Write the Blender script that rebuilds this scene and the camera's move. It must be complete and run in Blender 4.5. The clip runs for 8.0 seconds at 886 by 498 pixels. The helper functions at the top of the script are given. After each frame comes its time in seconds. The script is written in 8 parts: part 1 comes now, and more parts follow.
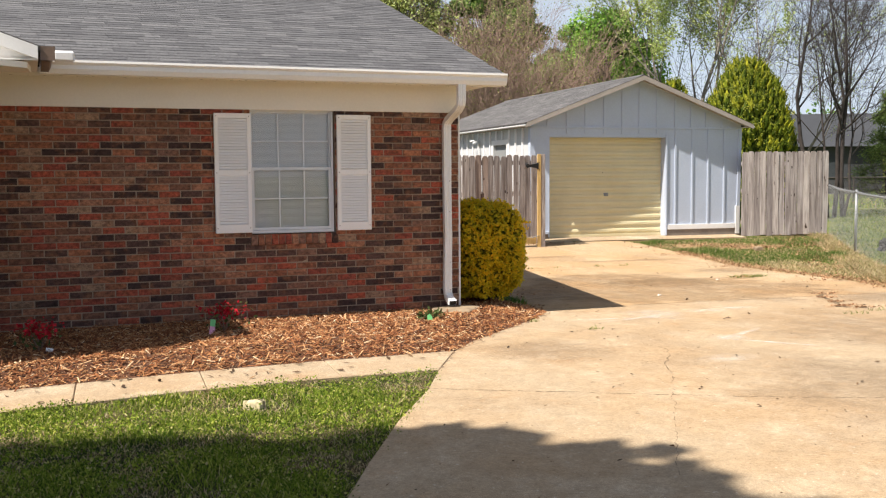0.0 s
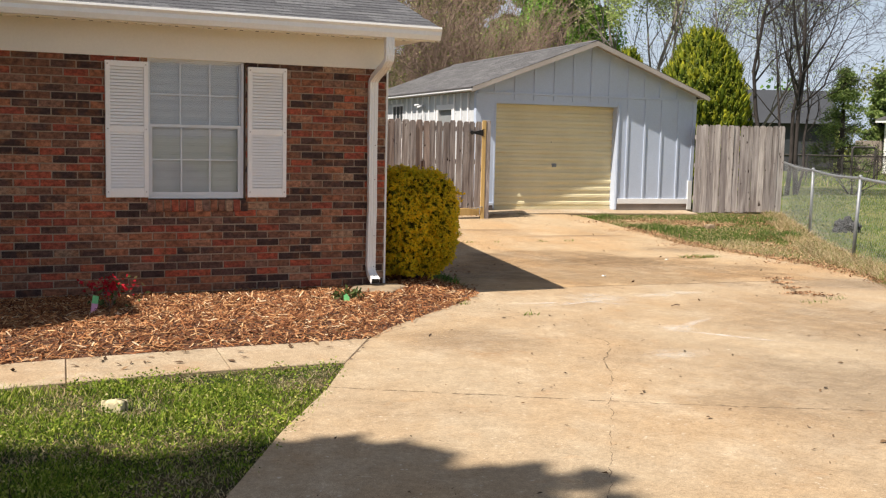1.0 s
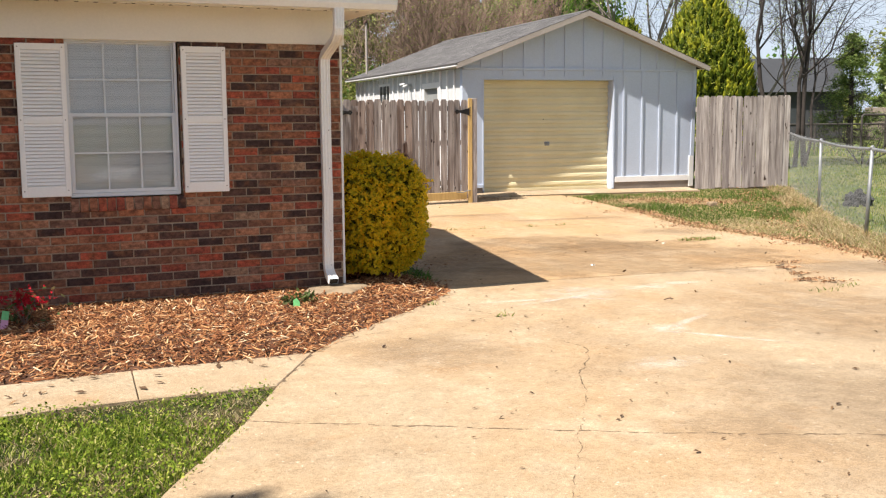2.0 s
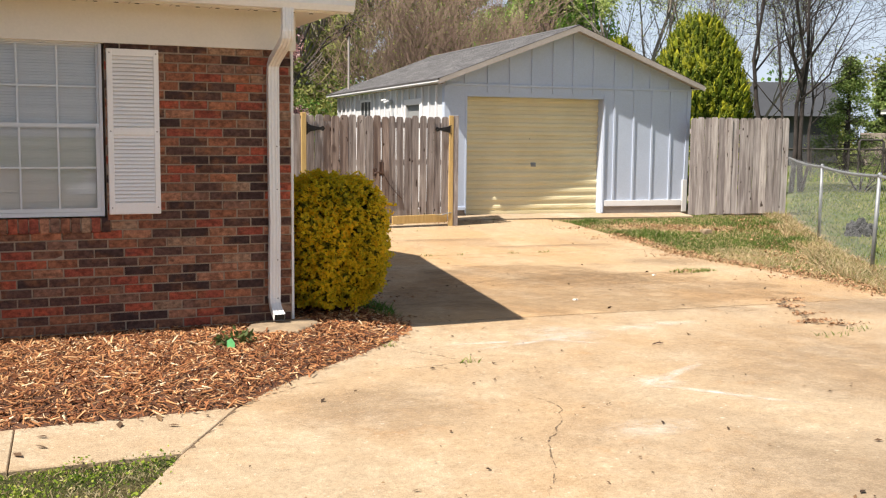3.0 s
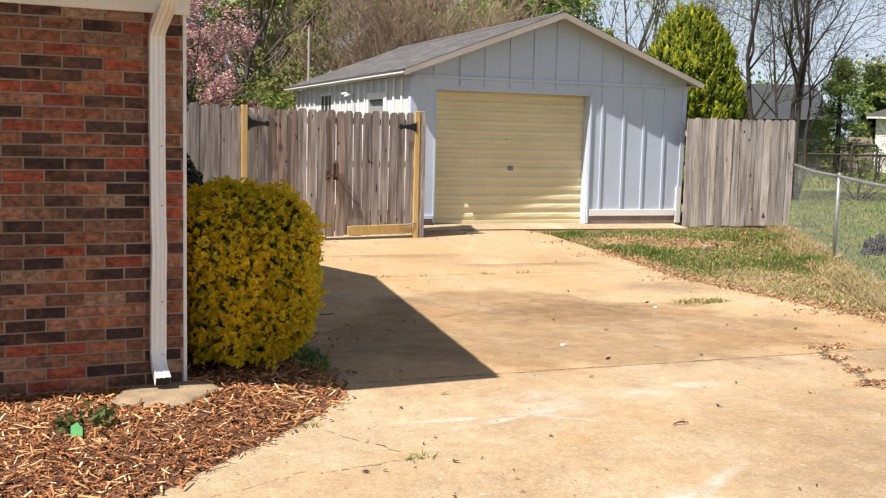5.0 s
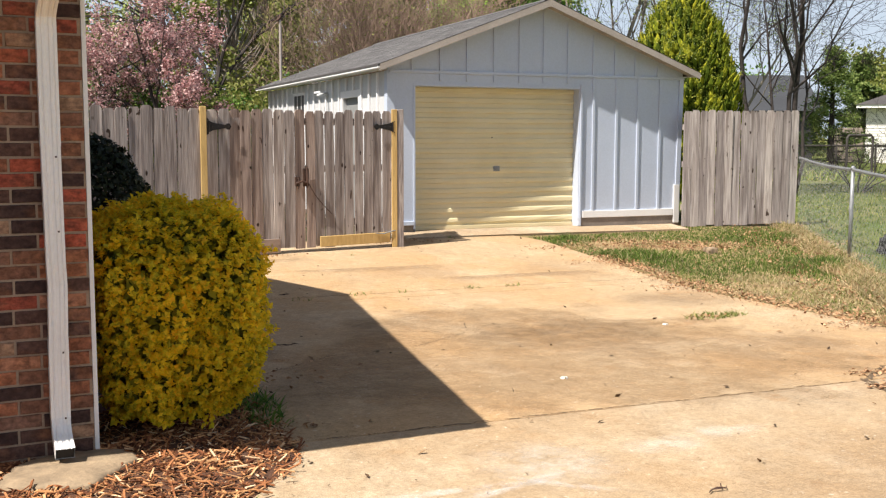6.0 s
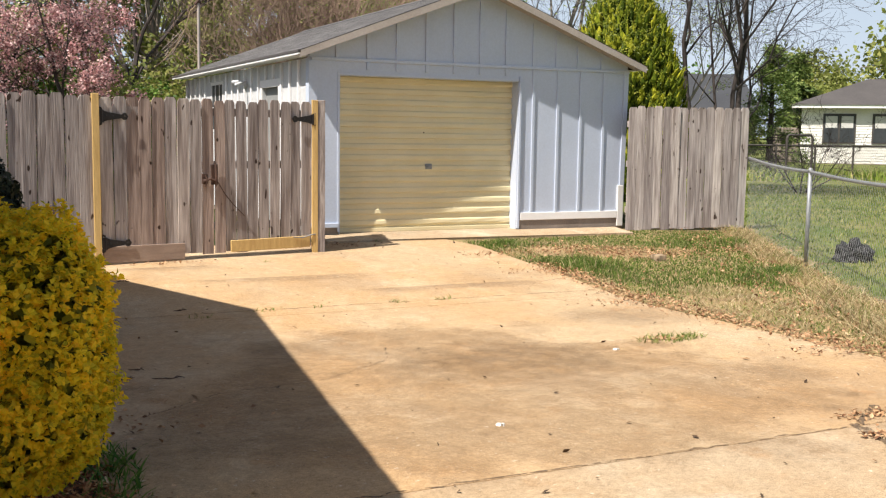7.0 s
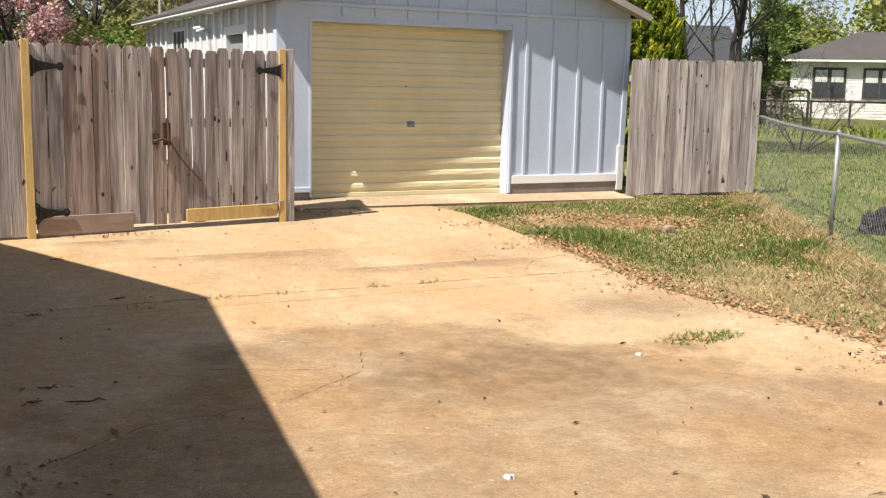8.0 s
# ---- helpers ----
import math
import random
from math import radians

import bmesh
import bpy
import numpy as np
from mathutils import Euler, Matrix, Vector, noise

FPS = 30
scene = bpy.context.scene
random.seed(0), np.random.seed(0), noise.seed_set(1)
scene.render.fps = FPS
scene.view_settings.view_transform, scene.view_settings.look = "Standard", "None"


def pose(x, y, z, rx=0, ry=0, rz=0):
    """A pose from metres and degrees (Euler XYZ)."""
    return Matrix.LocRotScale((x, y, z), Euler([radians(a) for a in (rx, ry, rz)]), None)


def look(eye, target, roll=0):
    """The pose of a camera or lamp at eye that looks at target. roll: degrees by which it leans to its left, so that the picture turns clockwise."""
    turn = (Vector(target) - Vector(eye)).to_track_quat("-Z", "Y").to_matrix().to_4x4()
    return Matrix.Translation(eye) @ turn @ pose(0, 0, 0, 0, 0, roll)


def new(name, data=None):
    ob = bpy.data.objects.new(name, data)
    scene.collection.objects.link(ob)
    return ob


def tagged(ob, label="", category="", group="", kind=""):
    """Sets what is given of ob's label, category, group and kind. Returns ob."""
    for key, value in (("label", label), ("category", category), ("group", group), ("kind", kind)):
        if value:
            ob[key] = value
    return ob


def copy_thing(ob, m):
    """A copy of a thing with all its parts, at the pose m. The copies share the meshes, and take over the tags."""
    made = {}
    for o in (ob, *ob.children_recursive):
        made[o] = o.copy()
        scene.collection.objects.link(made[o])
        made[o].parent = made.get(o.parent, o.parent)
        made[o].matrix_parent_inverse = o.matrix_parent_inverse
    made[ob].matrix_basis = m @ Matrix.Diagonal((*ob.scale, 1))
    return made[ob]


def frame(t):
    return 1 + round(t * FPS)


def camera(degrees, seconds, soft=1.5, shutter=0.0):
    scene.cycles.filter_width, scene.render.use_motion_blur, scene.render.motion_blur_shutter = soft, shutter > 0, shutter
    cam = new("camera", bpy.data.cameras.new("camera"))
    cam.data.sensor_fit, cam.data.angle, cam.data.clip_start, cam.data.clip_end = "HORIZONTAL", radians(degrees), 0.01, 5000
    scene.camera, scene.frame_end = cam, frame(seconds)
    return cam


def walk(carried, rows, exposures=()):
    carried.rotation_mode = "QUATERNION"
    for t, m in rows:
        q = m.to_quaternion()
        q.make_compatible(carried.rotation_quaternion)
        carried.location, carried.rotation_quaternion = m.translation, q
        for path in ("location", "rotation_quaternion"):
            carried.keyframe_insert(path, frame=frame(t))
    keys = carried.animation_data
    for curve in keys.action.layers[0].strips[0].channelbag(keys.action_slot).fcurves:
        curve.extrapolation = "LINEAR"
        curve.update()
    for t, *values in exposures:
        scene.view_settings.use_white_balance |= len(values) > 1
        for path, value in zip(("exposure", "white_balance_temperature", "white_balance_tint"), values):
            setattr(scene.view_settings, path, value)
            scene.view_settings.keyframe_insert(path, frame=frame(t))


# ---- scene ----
cam = camera(46.0, 8.0, soft=1.25)
PATH = [
    (0, (-1.551, 1.748, 1.649), (-0.953, 3.651, 1.506), -0.4),
    (0.5, (-1.228, 2.199, 1.64), (-0.565, 4.077, 1.452), 0.2),
    (1, (-0.93, 2.729, 1.635), (-0.248, 4.597, 1.429), 1.3),
    (1.5, (-0.519, 3.174, 1.657), (0.208, 5.028, 1.479), -0.5),
    (2, (-0.183, 3.603, 1.655), (0.48, 5.474, 1.41), -0.4),
    (2.2, (-0.032, 3.784, 1.648), (0.649, 5.649, 1.401), 0.6),
    (3.3, (0.551, 4.838, 1.645), (1.23, 6.709, 1.449), 0.5),
    (3.5, (0.654, 5.045, 1.664), (1.362, 6.906, 1.479), 1.1),
    (4, (0.908, 5.545, 1.632), (1.63, 7.404, 1.484), -0.4),
    (4.5, (1.044, 6.097, 1.645), (1.676, 7.984, 1.453), 1.1),
    (4.7, (1.173, 6.277, 1.653), (1.9, 8.128, 1.443), 1.7),
    (5.8, (1.674, 7.486, 1.666), (2.369, 9.349, 1.447), 0.3),
    (6, (1.837, 7.699, 1.665), (2.582, 9.543, 1.452), 0.1),
    (6.5, (2.145, 8.277, 1.668), (2.986, 10.079, 1.455), 0.6),
    (7, (2.44, 8.815, 1.661), (3.295, 10.609, 1.44), 0.8),
    (7.5, (2.742, 9.449, 1.675), (3.636, 11.212, 1.368), 1.4),
    (8, (2.994, 10.114, 1.7), (3.881, 11.879, 1.388), 1.2),
]
walk(cam, [(t, look(eye, target, roll)) for t, eye, target, roll in PATH], [(0, 0.86), (0.4, 0.68), (1.05, 0.66), (1.45, 0.94), (2.2, 0.91), (3.4, 0.87), (8, 0.83)])

# ---- world, sun, exposure ----
SUN_X, SUN_Y = 0.641, 0.204          # metres that a shadow runs for each metre of height
SUN_WAY = Vector((SUN_X, SUN_Y, -1.0))
world = bpy.data.worlds.new("sky")
scene.world = world
world.use_nodes = True
wn, wl = world.node_tree.nodes, world.node_tree.links
sky = wn.new("ShaderNodeTexSky")
sky.sky_type, sky.sun_disc = "NISHITA", False
sky.sun_elevation = math.atan2(1.0, math.hypot(SUN_X, SUN_Y))
sky.sun_rotation = math.atan2(-SUN_X, -SUN_Y)
sky.air_density, sky.dust_density, sky.ozone_density = 1.0, 1.6, 1.0
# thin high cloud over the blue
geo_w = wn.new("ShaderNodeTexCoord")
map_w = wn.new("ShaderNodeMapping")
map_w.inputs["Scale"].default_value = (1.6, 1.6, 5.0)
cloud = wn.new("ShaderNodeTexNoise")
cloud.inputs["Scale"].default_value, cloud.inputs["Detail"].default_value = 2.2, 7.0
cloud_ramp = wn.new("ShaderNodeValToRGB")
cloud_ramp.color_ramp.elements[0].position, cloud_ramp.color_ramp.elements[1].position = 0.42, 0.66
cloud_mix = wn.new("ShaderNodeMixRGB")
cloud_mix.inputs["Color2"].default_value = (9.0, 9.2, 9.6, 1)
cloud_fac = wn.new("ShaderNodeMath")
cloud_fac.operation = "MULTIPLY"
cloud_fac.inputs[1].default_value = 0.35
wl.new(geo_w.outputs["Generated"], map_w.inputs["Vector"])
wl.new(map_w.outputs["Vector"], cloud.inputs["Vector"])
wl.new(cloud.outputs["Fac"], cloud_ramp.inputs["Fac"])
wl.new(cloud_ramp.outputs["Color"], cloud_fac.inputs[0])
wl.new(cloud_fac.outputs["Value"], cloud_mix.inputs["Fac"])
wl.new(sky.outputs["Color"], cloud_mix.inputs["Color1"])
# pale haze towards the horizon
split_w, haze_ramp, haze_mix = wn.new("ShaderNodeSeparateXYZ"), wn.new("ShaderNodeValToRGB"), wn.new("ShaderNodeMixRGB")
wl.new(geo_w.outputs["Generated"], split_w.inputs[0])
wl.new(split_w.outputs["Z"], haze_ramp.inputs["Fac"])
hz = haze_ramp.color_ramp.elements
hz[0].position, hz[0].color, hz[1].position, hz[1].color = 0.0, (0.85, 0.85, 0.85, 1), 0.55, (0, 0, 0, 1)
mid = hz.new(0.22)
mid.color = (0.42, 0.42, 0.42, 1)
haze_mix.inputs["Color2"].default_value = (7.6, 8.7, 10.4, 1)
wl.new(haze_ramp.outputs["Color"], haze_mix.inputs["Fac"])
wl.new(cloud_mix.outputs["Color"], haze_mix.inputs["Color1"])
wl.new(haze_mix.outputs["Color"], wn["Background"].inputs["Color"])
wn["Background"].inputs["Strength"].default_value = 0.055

sun = new("sun", bpy.data.lights.new("sun", "SUN"))
sun.data.energy, sun.data.angle, sun.data.color = 5.0, radians(0.53), (1.0, 0.93, 0.84)
sun.matrix_world = look((0, 0, 30), Vector((0, 0, 30)) + SUN_WAY)
scene.view_settings.exposure = 0.85


# ---- materials ----
def nodes_of(name):
    mt = bpy.data.materials.new(name)
    mt.use_nodes = True
    return mt, mt.node_tree.nodes, mt.node_tree.links, mt.node_tree.nodes["Principled BSDF"]


def ramp(nd, stops, smooth=True):
    r = nd.new("ShaderNodeValToRGB")
    r.color_ramp.interpolation = "LINEAR" if smooth else "CONSTANT"
    el = r.color_ramp.elements
    while len(el) < len(stops):
        el.new(0.5)
    for e, (p, c) in zip(el, stops):
        e.position, e.color = p, (*c, 1)
    return r


def mixed(nd, lk, a, b, fac, mode="MIX"):
    m = nd.new("ShaderNodeMixRGB")
    m.blend_type = mode
    for sock, v in ((m.inputs["Color1"], a), (m.inputs["Color2"], b), (m.inputs["Fac"], fac)):
        if isinstance(v, bpy.types.NodeSocket):
            lk.new(v, sock)
        elif isinstance(v, tuple):
            sock.default_value = (*v, 1)
        else:
            sock.default_value = v
    return m.outputs["Color"]


def noise_of(nd, lk, scale, detail=4.0, stretch=(1, 1, 1), coord="Object", rough=0.55, lo=0.3, hi=0.7):
    tc, mp = nd.new("ShaderNodeTexCoord"), nd.new("ShaderNodeMapping")
    mp.inputs["Scale"].default_value = stretch
    nz = nd.new("ShaderNodeTexNoise")
    nz.inputs["Scale"].default_value, nz.inputs["Detail"].default_value, nz.inputs["Roughness"].default_value = scale, detail, rough
    mr = nd.new("ShaderNodeMapRange")
    mr.inputs["From Min"].default_value, mr.inputs["From Max"].default_value = lo, hi
    if coord == "World":
        ge = nd.new("ShaderNodeNewGeometry")
        lk.new(ge.outputs["Position"], mp.inputs["Vector"])
    else:
        lk.new(tc.outputs[coord], mp.inputs["Vector"])
    lk.new(mp.outputs["Vector"], nz.inputs["Vector"])
    lk.new(nz.outputs["Fac"], mr.inputs["Value"])
    return mr.outputs["Result"]


def bump(nd, lk, bsdf, height, strength=0.3, distance=0.01):
    b = nd.new("ShaderNodeBump")
    b.inputs["Strength"].default_value, b.inputs["Distance"].default_value = strength, distance
    lk.new(height, b.inputs["Height"])
    lk.new(b.outputs["Normal"], bsdf.inputs["Normal"])


def plain(name, base, dark, scale=3.0, fine=60.0, rough=0.6, relief=0.15, spread=0.6, vary=None, coord="World", stretch=(1, 1, 1), metal=0.0, spec=0.5, grainy=0.55):
    """A surface with large stains, fine grain and relief; vary: 'object' or 'island' adds a shade of its own to each piece."""
    mt, nd, lk, bs = nodes_of(name)
    big = noise_of(nd, lk, scale, 5, stretch, coord)
    small = noise_of(nd, lk, fine, 3, stretch, coord)
    fac = nd.new("ShaderNodeMath")
    fac.operation = "MULTIPLY"
    lk.new(big, fac.inputs[0])
    fac.inputs[1].default_value = spread
    col = mixed(nd, lk, base, dark, fac.outputs[0])
    col = mixed(nd, lk, col, mixed(nd, lk, (0.72, 0.72, 0.72), (1.12, 1.12, 1.12), small), grainy, "MULTIPLY")
    if vary:
        info = nd.new("ShaderNodeObjectInfo" if vary == "object" else "ShaderNodeNewGeometry")
        out = info.outputs["Random" if vary == "object" else "Random Per Island"]
        rp = ramp(nd, [(0, (0.62, 0.6, 0.6)), (0.5, (1, 1, 1)), (1, (1.25, 1.2, 1.12))])
        lk.new(out, rp.inputs["Fac"])
        col = mixed(nd, lk, col, rp.outputs["Color"], 0.8, "MULTIPLY")
    lk.new(col, bs.inputs["Base Color"])
    bs.inputs["Roughness"].default_value, bs.inputs["Metallic"].default_value = rough, metal
    bs.inputs["Specular IOR Level"].default_value = spec
    if relief:
        bump(nd, lk, bs, small, relief, 0.006)
    return mt


def brick_mat(name, stops, vary):
    """Fired bricks: a colour for each, clouded and scorched within, with chipped grain."""
    mt, nd, lk, bs = nodes_of(name)
    info = nd.new("ShaderNodeObjectInfo" if vary == "object" else "ShaderNodeNewGeometry")
    rnd = info.outputs["Random" if vary == "object" else "Random Per Island"]
    rp = ramp(nd, stops, False)
    lk.new(rnd, rp.inputs["Fac"])
    grain = noise_of(nd, lk, 90, 4, coord="World")
    cloudy = noise_of(nd, lk, 26, 4, (1, 1, 1.3), "World", 0.6, 0.36, 0.64)
    scorch = noise_of(nd, lk, 15, 4, (1, 1, 1.8), "World", 0.6, 0.52, 0.66)
    warm = noise_of(nd, lk, 7, 3, (1, 1, 1.4), "World", 0.5, 0.52, 0.70)
    col = mixed(nd, lk, rp.outputs["Color"], (0.30, 0.13, 0.062), mixed(nd, lk, (0, 0, 0), (0.55, 0.55, 0.55), warm))
    col = mixed(nd, lk, col, (0.075, 0.038, 0.029), mixed(nd, lk, (0, 0, 0), (0.5, 0.5, 0.5), scorch))
    col = mixed(nd, lk, col, mixed(nd, lk, (0.55, 0.5, 0.48), (1.42, 1.38, 1.34), cloudy), 0.9, "MULTIPLY")
    col = mixed(nd, lk, col, mixed(nd, lk, (0.62, 0.6, 0.6), (1.3, 1.3, 1.3), grain), 0.45, "MULTIPLY")
    lk.new(col, bs.inputs["Base Color"])
    bs.inputs["Roughness"].default_value, bs.inputs["Specular IOR Level"].default_value = 0.88, 0.3
    bump(nd, lk, bs, grain, 0.6, 0.004)
    return mt


def pieces_mat(name, stops, vary, rough=0.85, fine=45.0, relief=0.5, tint=0.5, stain=None, spec=0.3):
    """Bricks, shingles, chips: each piece takes a colour of its own from the stops."""
    mt, nd, lk, bs = nodes_of(name)
    info = nd.new("ShaderNodeObjectInfo" if vary == "object" else "ShaderNodeNewGeometry")
    rp = ramp(nd, stops)
    lk.new(info.outputs["Random" if vary == "object" else "Random Per Island"], rp.inputs["Fac"])
    grain = noise_of(nd, lk, fine, 4, coord="World")
    cloudy = noise_of(nd, lk, fine * 0.22, 3, coord="World")
    col = mixed(nd, lk, rp.outputs["Color"], mixed(nd, lk, (0.55, 0.5, 0.5), (1.25, 1.2, 1.15), cloudy), tint, "MULTIPLY")
    col = mixed(nd, lk, col, mixed(nd, lk, (0.6, 0.6, 0.6), (1.25, 1.25, 1.25), grain), 0.6, "MULTIPLY")
    if stain:
        big = noise_of(nd, lk, stain[1], 5, coord="World", lo=0.42, hi=0.75)
        col = mixed(nd, lk, col, stain[0], mixed(nd, lk, (0, 0, 0), (stain[2],) * 3, big))
    lk.new(col, bs.inputs["Base Color"])
    bs.inputs["Roughness"].default_value, bs.inputs["Specular IOR Level"].default_value = rough, spec
    bump(nd, lk, bs, grain, relief, 0.004)
    return mt


def leaf_mat(name, stops, through_light=0.35, rough=0.55, spec=0.25):
    mt, nd, lk, bs = nodes_of(name)
    ge = nd.new("ShaderNodeNewGeometry")
    rp = ramp(nd, stops)
    lk.new(ge.outputs["Random Per Island"], rp.inputs["Fac"])
    big = noise_of(nd, lk, 1.3, 3, coord="World")
    col = mixed(nd, lk, rp.outputs["Color"], mixed(nd, lk, (0.7, 0.75, 0.7), (1.15, 1.1, 1.0), big), 0.8, "MULTIPLY")
    lk.new(col, bs.inputs["Base Color"])
    bs.inputs["Roughness"].default_value, bs.inputs["Specular IOR Level"].default_value = rough, spec
    tr = nd.new("ShaderNodeBsdfTranslucent")
    lk.new(col, tr.inputs["Color"])
    ms = nd.new("ShaderNodeMixShader")
    ms.inputs["Fac"].default_value = through_light
    lk.new(bs.outputs[0], ms.inputs[1])
    lk.new(tr.outputs[0], ms.inputs[2])
    lk.new(ms.outputs[0], nd["Material Output"].inputs["Surface"])
    return mt


BRICK_STOPS = [(0.0, (0.058, 0.034, 0.030)), (0.13, (0.105, 0.058, 0.046)), (0.30, (0.205, 0.098, 0.062)), (0.44, (0.29, 0.118, 0.066)), (0.54, (0.39, 0.185, 0.11)), (0.60, (0.30, 0.075, 0.047)),
               (0.72, (0.39, 0.092, 0.052)), (0.80, (0.37, 0.15, 0.08)), (0.88, (0.24, 0.13, 0.09)), (0.95, (0.34, 0.215, 0.14))]
M_BRICK = brick_mat("brick_single", BRICK_STOPS, "object")
M_BRICKS = brick_mat("brick_joined", BRICK_STOPS, "island")
M_MORTAR = plain("mortar", (0.42, 0.32, 0.235), (0.24, 0.17, 0.12), 2.0, 90, 0.95, 0.4)
SHINGLE = [(0, (0.082, 0.084, 0.091)), (0.4, (0.104, 0.106, 0.113)), (0.75, (0.122, 0.125, 0.133)), (1, (0.148, 0.150, 0.157))]
M_SHINGLE = pieces_mat("shingles", SHINGLE, "island", 0.95, 130, 0.5, 0.6, stain=((0.10, 0.10, 0.105), 0.8, 0.5))
M_GSHINGLE = pieces_mat("garage_shingles", [(p, (c[0] * 1.15, c[1] * 1.12, c[2] * 1.08)) for p, c in SHINGLE], "island", 0.95, 110, 0.5, 0.6, stain=((0.09, 0.088, 0.085), 0.9, 0.6))
M_CREAM = plain("cream_trim_paint", (0.81, 0.765, 0.69), (0.73, 0.675, 0.585), 1.2, 50, 0.5, 0.02, 0.5, grainy=0.12)
M_GUTTER = plain("gutter_white", (0.88, 0.865, 0.85), (0.78, 0.745, 0.70), 2.0, 40, 0.35, 0.02, 0.45, grainy=0.15)
M_BROWNMETAL = plain("brown_gutter_metal", (0.20, 0.13, 0.09), (0.10, 0.065, 0.045), 4, 40, 0.45, 0.05)
M_WHITE = plain("white_paint", (0.82, 0.81, 0.80), (0.70, 0.68, 0.66), 1.6, 60, 0.45, 0.02, 0.45, grainy=0.15)
M_SHUTTER = plain("shutter_vinyl", (0.94, 0.91, 0.885), (0.90, 0.86, 0.83), 1.6, 60, 0.5, 0.02, 0.4, grainy=0.12)
M_VINYL = plain("window_vinyl", (0.74, 0.76, 0.79), (0.62, 0.64, 0.67), 1.5, 60, 0.4, 0.02, grainy=0.15)
M_BLIND = plain("blind_slat", (0.92, 0.92, 0.92), (0.86, 0.86, 0.87), 2, 50, 0.5, 0.0, grainy=0.1)
M_CURTAIN = plain("curtain", (0.55, 0.54, 0.52), (0.42, 0.42, 0.41), 3, 30, 0.9, 0.1)
M_DARK = plain("dark_inside", (0.03, 0.03, 0.032), (0.02, 0.02, 0.02), 2, 30, 0.9, 0.0)
M_HOLE = plain("vent_hole", (0.02, 0.018, 0.016), (0.01, 0.01, 0.01), 2, 30, 0.9, 0.0)
M_BLUE = plain("pale_blue_board_paint", (0.51, 0.57, 0.685), (0.42, 0.47, 0.57), 1.1, 35, 0.6, 0.08, 0.55, grainy=0.22)
M_WBOARD = plain("white_board_paint", (0.83, 0.83, 0.83), (0.72, 0.715, 0.71), 1.3, 40, 0.6, 0.08, 0.5, grainy=0.22)
# side wall boards greyed below the battens' white, in place of batten shadow lines
M_WSIDE = plain("grey_white_board", (0.60, 0.61, 0.62), (0.46, 0.46, 0.46), 1.6, 40, 0.7, 0.1, 0.6, grainy=0.3)
M_OLDDOOR = plain("grey_door_paint", (0.27, 0.28, 0.28), (0.20, 0.20, 0.195), 1.6, 40, 0.7, 0.1, 0.6, grainy=0.3)
M_GTRIM = plain("garage_trim_paint", (0.44, 0.39, 0.35), (0.30, 0.255, 0.215), 2.2, 45, 0.6, 0.12, 0.7)
M_DOOR = plain("yellowed_door_paint", (0.73, 0.64, 0.41), (0.60, 0.50, 0.28), 1.5, 60, 0.45, 0.03, 0.7, grainy=0.2)
M_BLOCK = plain("foundation_block", (0.30, 0.25, 0.21), (0.16, 0.13, 0.105), 3, 50, 0.95, 0.4)


